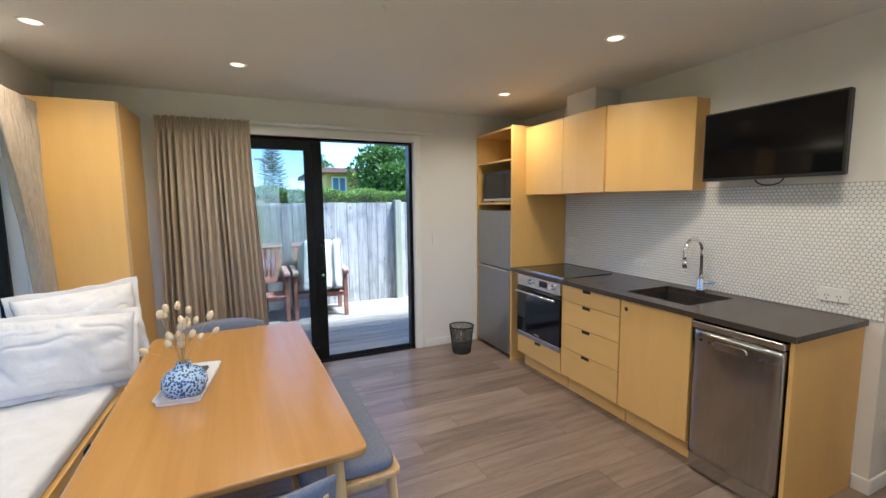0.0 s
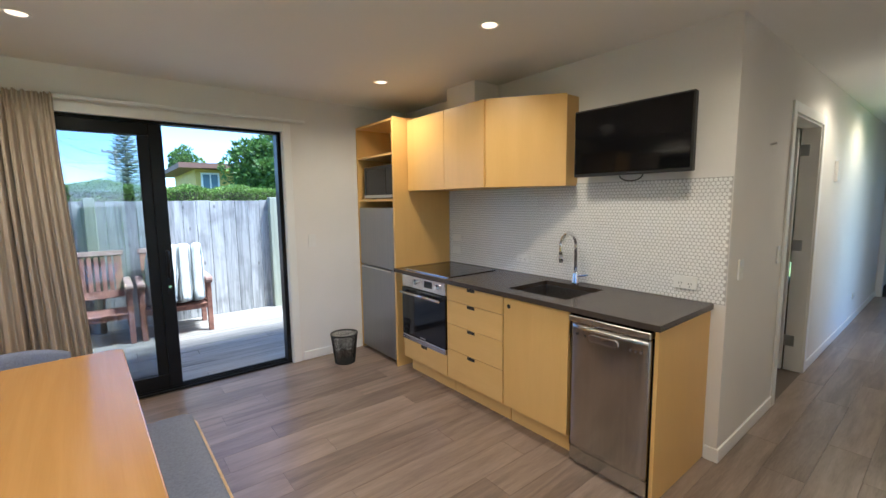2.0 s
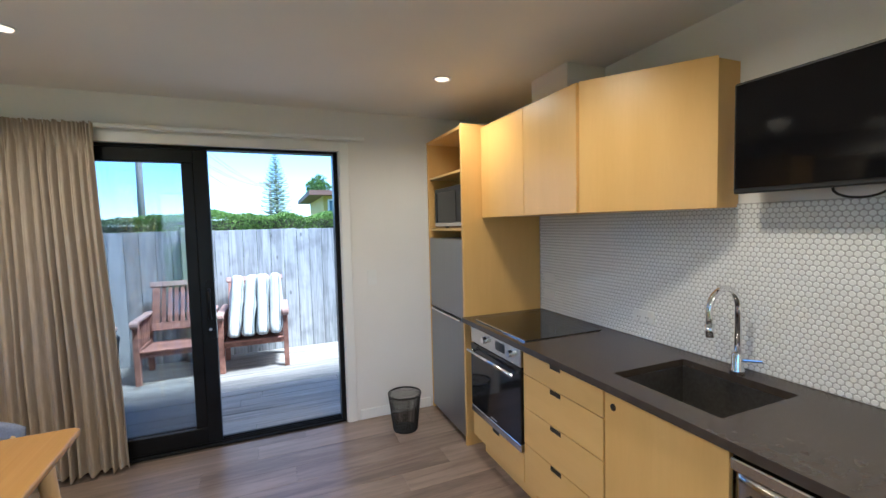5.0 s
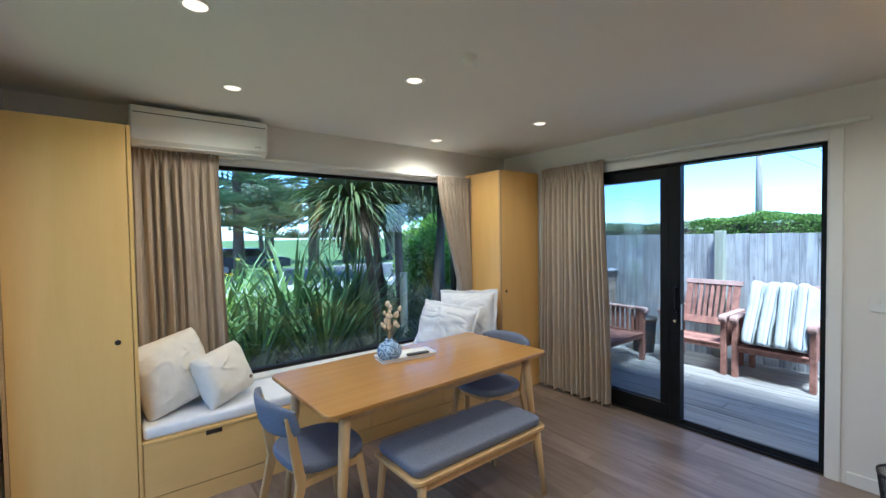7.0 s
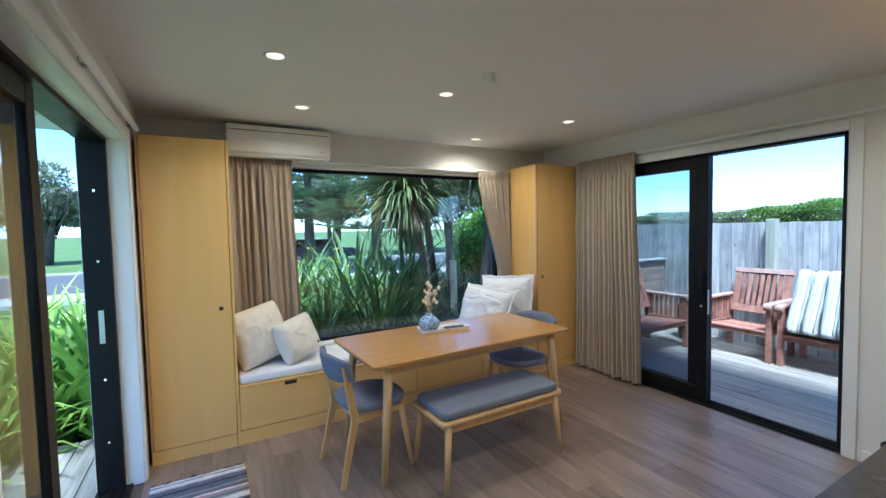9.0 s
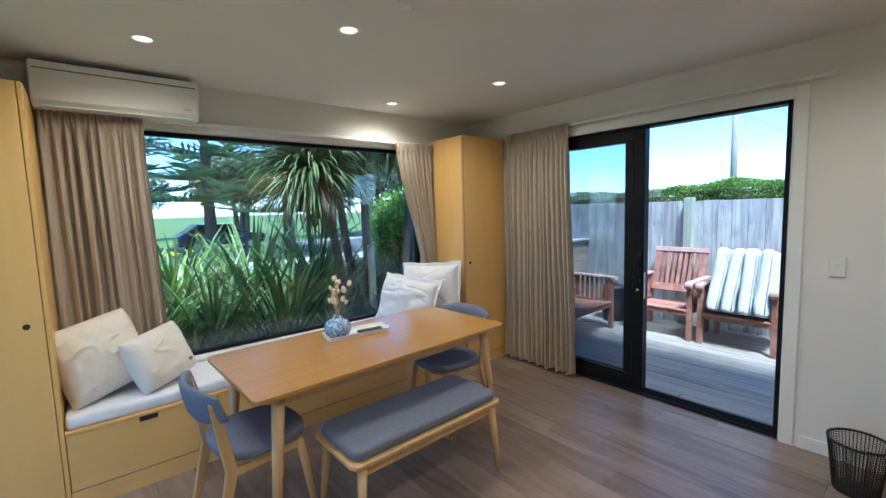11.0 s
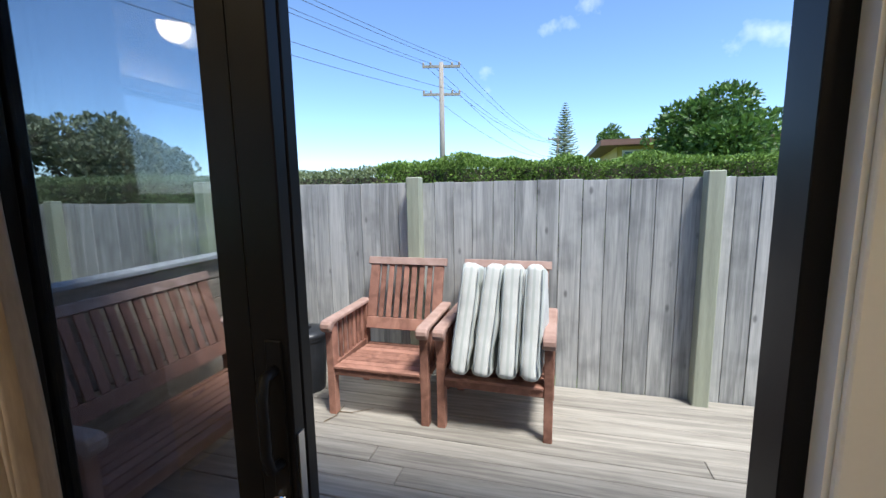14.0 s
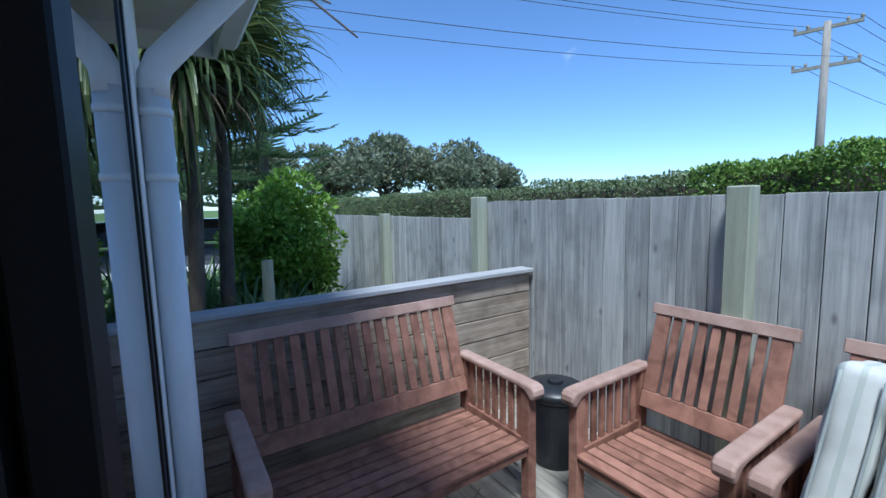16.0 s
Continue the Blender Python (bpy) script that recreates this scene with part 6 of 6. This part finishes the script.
def tiered_pine(x, y, z0, height, reach, label, seed, tiers=14, clear=0.2, detail=1.0, material=None):
    t = thing("pine_tree", x, y, z0, label, "tree")
    rng = random.Random(seed)
    part("trunk", rod((x, y, z0 - 0.05), (x, y, z0 + height), 0.022 * height, 0.004, seg=10), BARK, t, smooth=True)
    v, f = [], []
    for k in range(tiers):
        s = k / (tiers - 1)
        z = z0 + height * (clear + (0.985 - clear) * s)
        r = reach * (1 - s) ** 0.8 + 0.05 * reach
        nb = 6 if s < 0.8 else 5
        for b in range(nb):
            a = 2 * math.pi * (b + 0.5 * (k % 2)) / nb + rng.uniform(-0.2, 0.2)
            out = Vector((math.cos(a), math.sin(a), 0))
            side = Vector((-out.y, out.x, 0))
            ns = max(4, int(14 * (0.35 + 0.65 * (1 - s)) * detail))
            for i in range(ns):
                q = (i + 1) / ns
                p = Vector((x, y, z)) + out * (r * q) + Vector((0, 0, r * (-0.12 * q + 0.22 * q * q)))
                for sg in (-1, 1):
                    ln = 0.30 * r * (1.1 - 0.75 * q) + 0.05 * reach
                    d = (out * 0.75 + side * sg * 0.9 + Vector((0, 0, rng.uniform(0.0, 0.35)))).normalized()
                    w = Vector((0, 0, 1)) * 0.010 * reach + out * 0.008 * reach
                    m = len(v)
                    v.extend([p - w, p + d * ln * 0.6 - w * 0.7, p + d * ln + Vector((0, 0, 0.05 * ln)), p + d * ln * 0.6 + w * 0.7, p + w])
                    f.append((m, m + 1, m + 2, m + 3, m + 4))
                    m = len(v)
                    h = side * sg * 0.05 * reach
                    v.extend([p - out * 0.015 * reach, p + d * ln * 0.6 - out * 0.022 * reach, p + d * ln, p + d * ln * 0.6 + out * 0.022 * reach])
                    f.append((m, m + 1, m + 2, m + 3))
    raw_mesh("crown", v, f, material or PINE_LEAF, t, "tiers of needle branches", "stuff")
    return t


tiered_pine(2.0, 40.0, GROUND, 8.6, 1.75, "young conical island pine in the distance, paled for haze", 3, 40, 0.15, 2.0, PINE_HAZED)
tiered_pine(-19.0, 5.15, GROUND, 13.0, 4.2, "tall tiered island pine across the street", 7, 11, 0.2, 1.2)
tiered_pine(-22.0, 1.0, GROUND, 15.0, 4.4, "tall tiered island pine across the street", 8, 11, 0.2, 1.2)
tiered_pine(-16.0, 7.6, GROUND, 12.5, 3.2, "tall tiered island pine behind the garden", 9, 12, 0.16, 1.3)


# power poles and wires
def power_pole(x, y, top, arms, label, turn):
    t = thing("power_pole", x, y, GROUND, label, "power pole", group="power poles")
    part("pole", rod((x, y, GROUND), (x, y, top), 0.17, 0.11, seg=14), POLE_WOOD, t, smooth=True)
    c, s = math.cos(turn), math.sin(turn)
    for z, w in arms:
        a = part("crossarm", bar((x - c * w, y - s * w, z), (x + c * w, y + s * w, z), 0.10, 0.12), POLE_WOOD, t)
        for k in (-1, -0.6, 0.6, 1):
            part("insulator", lathe([(0.0, 0.0), (0.05, 0.0), (0.06, 0.09), (0.03, 0.16), (0.0, 0.17)], 10, m=Matrix.Translation((x + c * w * k * 0.95, y + s * w * k * 0.95, z + 0.06))), POLE_WOOD, a)
    return t


power_pole(-4.29, 24.9, 7.75, [(7.55, 0.95), (6.20, 0.95)], "tall timber power pole with two crossarms", 0.25)
power_pole(1.5, 45.0, 6.1, [(5.85, 0.9)], "distant timber power pole", 0.25)
WIRE_GREY = surface("power_cable", (0.03, 0.03, 0.03), (0.05, 0.05, 0.05), 0.6, bump=0.0)
for z0, k in ((7.7, -0.9), (7.7, -0.5), (7.7, 0.5), (7.7, 0.9), (6.35, -0.7), (6.35, 0.7)):
    for far in ((-13.0, -14.0, 0.3), (1.5, 45.0, -2.2)):
        a, b = Vector((-4.29 + k, 24.9 + k * 0.25, z0)), Vector((far[0] + k * 0.5, far[1] + k * 0.6, z0 + far[2]))
        pts = [a.lerp(b, i / 14) - Vector((0, 0, 4 * 0.9 * (i / 14) * (1 - i / 14))) for i in range(15)]
        w = part("power_cable", tube(pts, 0.009, seg=4, caps=False), WIRE_GREY)
        tagged(w, "thin dark overhead power cable", "cable", "overhead cables")

# neighbouring houses
YELLOW_WALL = surface("yellow_weatherboard", (0.52, 0.38, 0.09), (0.62, 0.47, 0.14), 0.7, scale=(2, 2, 2), fine=30)
BROWN_WALL = surface("brown_weatherboard", (0.16, 0.085, 0.06), (0.22, 0.12, 0.085), 0.7, scale=(1, 1, 40), fine=60)
# the reflected sky's blue is painted into the base colour of these panes
SKY_REFLECTION_GLASS = surface("sky_reflecting_window", (0.16, 0.22, 0.28), (0.20, 0.28, 0.35), 0.08, bump=0.0)


def far_house(x0, x1, y0, y1, z1, wall_mat, roof_mat, label, windows, lift):
    h = thing("house", (x0 + x1) / 2, (y0 + y1) / 2, GROUND, label, "house")
    part("wall", box(x0, x1, y0, y1, GROUND, z1), wall_mat, h)
    bm = bmesh.new()
    e = 0.7
    q = [(x0 - e, y0 - e, z1), (x1 + e, y0 - e, z1 + lift), (x1 + e, y1 + e, z1 + lift), (x0 - e, y1 + e, z1)]
    lo = [bm.verts.new(p) for p in q]
    hi = [bm.verts.new((p[0], p[1], p[2] + 0.22)) for p in q]
    for f in (lo[::-1], hi, *[[lo[i], lo[(i + 1) % 4], hi[(i + 1) % 4], hi[i]] for i in range(4)]):
        bm.faces.new(f)
    part("roof", bm, roof_mat, h, "low-pitched roof with deep eaves")
    for a, b, z0, z2 in windows:
        w = part("window", box(a, b, y0 - 0.06, y0 - 0.002, z0, z2), GLOSS_WHITE, h, "white framed window")
        part("pane", box(a + 0.08, (a + b) / 2 - 0.03, y0 - 0.07, y0 - 0.061, z0 + 0.08, z2 - 0.08), SKY_REFLECTION_GLASS, w)
        part("pane", box((a + b) / 2 + 0.03, b - 0.08, y0 - 0.07, y0 - 0.061, z0 + 0.08, z2 - 0.08), SKY_REFLECTION_GLASS, w)
    return h


far_house(3.75, 9.5, 22.0, 29.0, 3.05, YELLOW_WALL, BROWN_WALL, "yellow weatherboard house with a brown roof", [(3.95, 4.7, 2.1, 2.9), (6.0, 7.2, 2.1, 2.9)], 0.06)
far_house(10.5, 18.0, 17.5, 25.0, 3.4, BROWN_WALL, ROOF_GREY, "brown weatherboard house with a dark roof", [(11.5, 13.0, 1.6, 2.8)], 0.3)

# garden: flax, cabbage tree, shrub, posts
_rng = random.Random(77)


def clump(name, x, y, n, length, width, spread, droop, material, label, ring=0.12, z=GROUND + 0.05):
    t = thing(name, x, y, z, label, "plant", group="garden plants")
    v, f = blades((x, y, z), n, length, width, spread, droop, _rng, ring=ring)
    raw_mesh("leaves", v, f, material, t, "long arching leaves", "stuff")
    return t


for x, y, ln in ((-1.75, 0.9, 1.15), (-1.65, 1.6, 1.2), (-1.7, 2.3, 1.2), (-1.75, 3.0, 1.2), (-2.3, 0.5, 1.35), (-2.3, 1.25, 1.4), (-2.4, 1.9, 1.5), (-2.35, 2.6, 1.6), (-3.4, 1.7, 1.85), (-3.1, 2.5, 2.0), (-1.8, 3.75, 1.15), (-1.9, 4.4, 1.0), (-2.6, 5.1, 1.15), (-3.1, 3.3, 1.9)):
    clump("flax_bush", x, y, 150, ln * (0.82 if x > -2.1 else 1.0), 0.070 if x > -2.1 else 0.052, 0.36, 1.1, FLAX_SHADED if x > -2.1 else FLAX if y > 1.8 or x < -3 else LILY if x > -2.2 and _rng.random() < 0.4 else FLAX, "dense green flax bush with sword-shaped leaves")
for x, y in ((-3.0, 0.3), (-3.1, 0.95), (-3.9, 0.2), (-3.7, 0.7), (-3.9, 1.3), (-4.3, 1.0), (-4.6, 1.9), (-4.2, 2.6), (-3.0, 1.5), (-4.8, 0.4), (-5.2, 1.3)):
    clump("day_lily", x, y, 150, 1.55, 0.045, 0.42, 1.2, LILY, "bright green strap-leaved lily clump")
for x, y in ((-1.15, -0.75), (-1.75, -0.6), (-0.55, -1.05), (-1.1, -1.15), (-1.7, -1.0), (-2.3, -0.95), (-2.9, -0.9), (-3.5, -0.9), (-1.4, -1.7), (-2.6, -1.6)):
    clump("lily_clump", x, y, 85, 1.12, 0.06, 0.5, 1.5, LILY, "bright green strap-leaved clump beside the entrance deck")
for x, y in ((-1.5, -0.12), (-1.5, -0.5), (-1.6, -0.9), (-1.95, -0.3), (-2.1, -0.75), (-2.5, -0.25)):
    clump("lily_clump", x, y, 75, 1.5, 0.085, 0.42, 1.5, LILY, "broad bright green strap leaves beside the entrance deck")
for k in range(14):
    x, y = -4.6 + _rng.uniform(-0.6, 0.8), _rng.uniform(0.6, 2.8)
    z = GROUND + 1.25 + _rng.uniform(0, 0.35)
    t = thing("yellow_flower", x, y, GROUND + 0.05, "yellow flower on a tall stem", "flower", group="yellow flowers")
    part("stem", rod((x, y, GROUND + 0.05), (x, y, z), 0.006, seg=5), SHRUB_LEAF, t)
    v, f = leaf_cloud([(Vector((x, y, z)), Vector((math.cos(a), math.sin(a), 0.5))) for a in (0, 1.05, 2.1, 3.14, 4.2, 5.2)], 0.07, _rng)
    raw_mesh("petals", v, f, YELLOW_PETAL, t, "yellow petals")

for x, y, ln in ((-2.45, 4.75, 1.15), (-2.9, 5.1, 1.25), (-3.35, 4.95, 1.3), (-3.5, 5.5, 1.2), (-3.9, 4.7, 1.4), (-4.9, 4.6, 1.5), (-4.6, 5.0, 1.2), (-3.2, 5.75, 0.9), (-3.5, 6.1, 0.8)):
    clump("flax_bush", x, y, 120, ln, 0.045, 0.42, 1.2, FLAX if x < -3.0 else FLAX_SHADED, "green strap-leaved bush beside the deck parapet")

ct = thing("cabbage_tree", -2.95, 4.3, GROUND, "cabbage tree with several leaning trunks and tufted heads", "tree")
HEADS = [((-2.60, 3.12, 2.02), (-2.75, 3.75, -0.3)), ((-2.75, 3.75, 2.9), (-2.9, 4.1, -0.3)), ((-2.6, 4.5, 2.6), (-2.8, 4.55, -0.3)), ((-3.0, 4.75, 2.85), (-2.9, 4.8, -0.3)), ((-3.3, 3.5, 3.3), (-3.05, 4.0, -0.3))]
for (hx, hy, hz), (bx, by, bz) in HEADS:
    a, b = Vector((bx, by, bz)), Vector((hx, hy, hz))
    part("trunk", tube([a, a.lerp(b, 0.35) + Vector((0.05, -0.05, 0)), a.lerp(b, 0.7) + Vector((0.06, 0.02, 0)), b], 0.070, seg=10, r1=0.045), BARK, ct, "rough grey-brown trunk", smooth=True)
    v, f = blades((hx, hy, hz), 900 if hy < 4 else 620, 1.02 if hy < 4 else 1.15, 0.034, 1.15 if hy < 4 else 0.95, 1.5 if hy < 4 else 2.3, _rng, lift=0.15, seg=7, ring=0.06)
    raw_mesh("leaf_head", v, f, CABBAGE, ct, "tuft of long narrow leaves", "stuff")
    v, f = blades((hx, hy, hz - 0.05), 90, 0.8, 0.034, 0.3, 0.9, _rng, lift=1.9, seg=6, ring=0.06)
    raw_mesh("dead_leaves", v, f, DEAD_LEAF, ct, "skirt of dry brown leaves", "stuff")
for k in range(3):
    part("bare_branch", tube([(-2.5, 4.6, 3.0), (-2.2, 5.0 + 0.1 * k, 3.25), (-1.9, 5.25 + 0.2 * k, 3.2 - 0.2 * k)], 0.018, seg=6, r1=0.008), BARK, ct, "bare dead twig")

sh = thing("shrub", -4.2, 5.62, GROUND, "leafy bright green garden shrub", "shrub")
part("stems", tube([(-4.2, 5.62, GROUND), (-4.2, 5.62, 1.0)], 0.05, seg=8, r1=0.02), BARK, sh)
v, f = leaf_cloud(clumpy((-4.2, 5.50, 1.08), (0.80, 0.80, 1.08), 90, 13000, _rng, 0.26, -1.0), 0.085, _rng)
raw_mesh("foliage", v, f, SHRUB_LEAF, sh, "glossy leaves", "stuff")
for x, y in ((-2.75, 5.05), (-2.65, 3.9)):
    t = tagged(part("garden_post", rod((x, y, GROUND), (x, y, 1.06), 0.055, 0.05, seg=14), POST_WOOD, smooth=False), "short grey weathered timber garden post", "post", "garden posts")

# parked car across the street
CAR_PAINT = surface("dark_blue_car_paint", (0.02, 0.03, 0.05), (0.03, 0.045, 0.07), 0.25, metal=0.3, bump=0.0, coat=0.5)
car = thing("car", -22.6, 6.3, GROUND + 0.012, "dark blue parked car across the street", "car")
part("body", prism([(-2.1, 0.35), (2.1, 0.35), (2.15, 0.75), (1.9, 0.88), (0.95, 0.95), (0.45, 1.42), (-1.2, 1.45), (-1.85, 0.98), (-2.12, 0.85)], -0.85, 0.85, bevel=0.06, m=pose(-22.6, 6.3, GROUND, 90, 0, 90)), CAR_PAINT, car)
part("window", prism([(0.85, 0.98), (0.42, 1.36), (-1.15, 1.39), (-1.6, 1.0)], -0.865, 0.865, m=pose(-22.6, 6.3, GROUND, 90, 0, 90)), BLACK_GLASS, car, "dark side windows")
for sx in (-0.78, 0.78):
    for sy in (-1.3, 1.3):
        w = part("wheel", rod((-22.6 + sx - 0.1, 6.3 + sy, GROUND + 0.33), (-22.6 + sx + 0.1, 6.3 + sy, GROUND + 0.33), 0.32, seg=20), BLACK_PLASTIC, car, "black tyre")
        part("rim", rod((-22.6 + sx - 0.11, 6.3 + sy, GROUND + 0.33), (-22.6 + sx + 0.11, 6.3 + sy, GROUND + 0.33), 0.19, seg=16), ALU_EDGE, w, "grey wheel rim")


# ---- many small pieces outdoors: deck boards and fence palings ----
BOARD = {}


def board_mesh(length, width, thick, material, axis):
    key = (round(length, 3), round(width, 3), axis, material.name)
    if key not in BOARD:
        BOARD[key] = mesh_of("deck_board", box(0, length, 0, width, -thick, 0, 0.003) if axis == "x" else box(0, width, 0, length, -thick, 0, 0.003), material)
    return BOARD[key]


deck = tagged(part("deck", box(-1.1, 6.0, 4.30, 6.50, GROUND, DECK - 0.04), BOARD_WOOD), "weathered grey timber deck outside the sliding door", "deck", kind="structure")
_rng = random.Random(8)
y, row = 4.29, 0
while y < 6.50:
    cut = _rng.uniform(0.2, 4.2)
    for x0, x1 in ((-1.0, cut), (cut + 0.003, 6.0)):
        piece("deck_board", board_mesh(x1 - x0, 0.136, 0.03, DECK_WOOD, "x"), deck, x0, y, DECK + _rng.uniform(-0.0015, 0.0015))
    y += 0.1405
    row += 1
deck_s = tagged(part("deck", box(-1.12, 6.0, -0.62, 0.03, GROUND, DECK - 0.04), BOARD_WOOD), "weathered grey timber deck at the front door", "deck", kind="structure")
y = -0.62
while y < 0.0:
    piece("deck_board", board_mesh(7.12, 0.136, 0.03, DECK_WOOD, "x"), deck_s, -1.12, y, DECK + _rng.uniform(-0.0015, 0.0015))
    y += 0.1405

FY = 6.545
fence = tagged(part("fence", box(-5.3, 9.0, FY + 0.022, FY + 0.06, 0.3, 0.39), POST_WOOD), "weathered grey vertical board fence with square posts", "fence")
for z in (0.9, 1.3):
    part("rail", box(-5.3, 9.0, FY + 0.022, FY + 0.06, z, z + 0.09), POST_WOOD, fence)
PALING = [mesh_of("paling", box(0, w - 0.004, 0, 0.019, -1.86, 0.0, 0.002), FENCE_WOOD) for w in (0.150, 0.142, 0.155)]
x = -5.3
while x < 9.0:
    k = _rng.randrange(3)
    w = (0.150, 0.142, 0.155)[k]
    top = (1.395 if x < -1.60 else 1.535) + _rng.uniform(-0.004, 0.004)
    m = piece("paling", PALING[k], fence, x, FY + _rng.uniform(-0.003, 0.003), top, rz=_rng.uniform(-0.4, 0.4))
    x += w
POST = mesh_of("post", box(-0.05, 0.05, -0.05, 0.05, -1.9, 0.0, 0.006), POST_WOOD)
for x, top in ((-5.3, 1.46), (-3.31, 1.425), (-1.515, 1.575), (0.39, 1.575), (2.35, 1.575), (4.36, 1.575), (6.3, 1.575), (8.3, 1.575)):
    piece("post", POST, fence, x, FY - 0.052, top)


# ---- many small pieces: floor planks and splashback tiles ----
_rng = random.Random(5)


def lay_planks(x0, x1, y0, y1):
    y, row = y0, 0
    while y < y1 - 0.01:
        w = min(PLANK_W, y1 - y)
        x = x0
        length = PLANK_L * (0.3 + 0.7 * ((row * 0.37) % 1.0))
        while x < x1 - 0.01:
            q = min(length, x1 - x)
            if q < 0.08:
                q = x1 - x
            piece("plank", plank_mesh(q, w), floor, x, y, F)
            x += q
            length = PLANK_L
        y += w
        row += 1


lay_planks(XW, XE, HALL_N, YN)
lay_planks(XW, HALL_E, YS, HALL_N)

splash = tagged(part("splashback", box(XE - 0.0048, XE - 0.0004, 1.175, 3.449, CT + 0.0005, 1.600), GROUT), "white penny-tile splashback with grey grout", "splashback", kind="structure")
PITCH, TR = 0.0220, 0.0102
_one = bmesh.new()
bmesh.ops.create_cone(_one, cap_ends=True, segments=8, radius1=TR, radius2=TR * 0.86, depth=0.003)
_one.transform(Matrix.Rotation(radians(-90), 4, "Y") @ Matrix.Rotation(radians(22.5), 4, "Z"))
TILE_MESH = mesh_of("tile", _one, TILE_ONE)
_rows = int((1.600 - CT) / (PITCH * 0.866))
_rest = []
for r in range(_rows):
    z = CT + 0.012 + r * PITCH * 0.866
    y = 1.187 + (PITCH / 2 if r % 2 else 0)
    while y < 3.44:
        if y < 1.385:
            piece("tile", TILE_MESH, splash, XE - 0.0062, y, z)
        else:
            _rest.append((y, z))
        y += PITCH
_v, _f = [], []
for y, z in _rest:
    k = len(_v)
    for x, rr in ((XE - 0.0047, TR), (XE - 0.0077, TR * 0.86)):
        for i in range(8):
            a = radians(22.5 + 45 * i)
            _v.append((x, y + rr * math.cos(a), z + rr * math.sin(a)))
    _f.append([k + 8 + i for i in range(8)])
    for i in range(8):
        _f.append([k + i, k + (i + 1) % 8, k + 8 + (i + 1) % 8, k + 8 + i])
_me = bpy.data.meshes.new("tiles")
_me.from_pydata(_v, [], _f)
_me.materials.append(TILE)
_t = new("tiles", _me)
_t.parent = splash
tagged(_t, "small round white glazed tiles", kind="stuff")
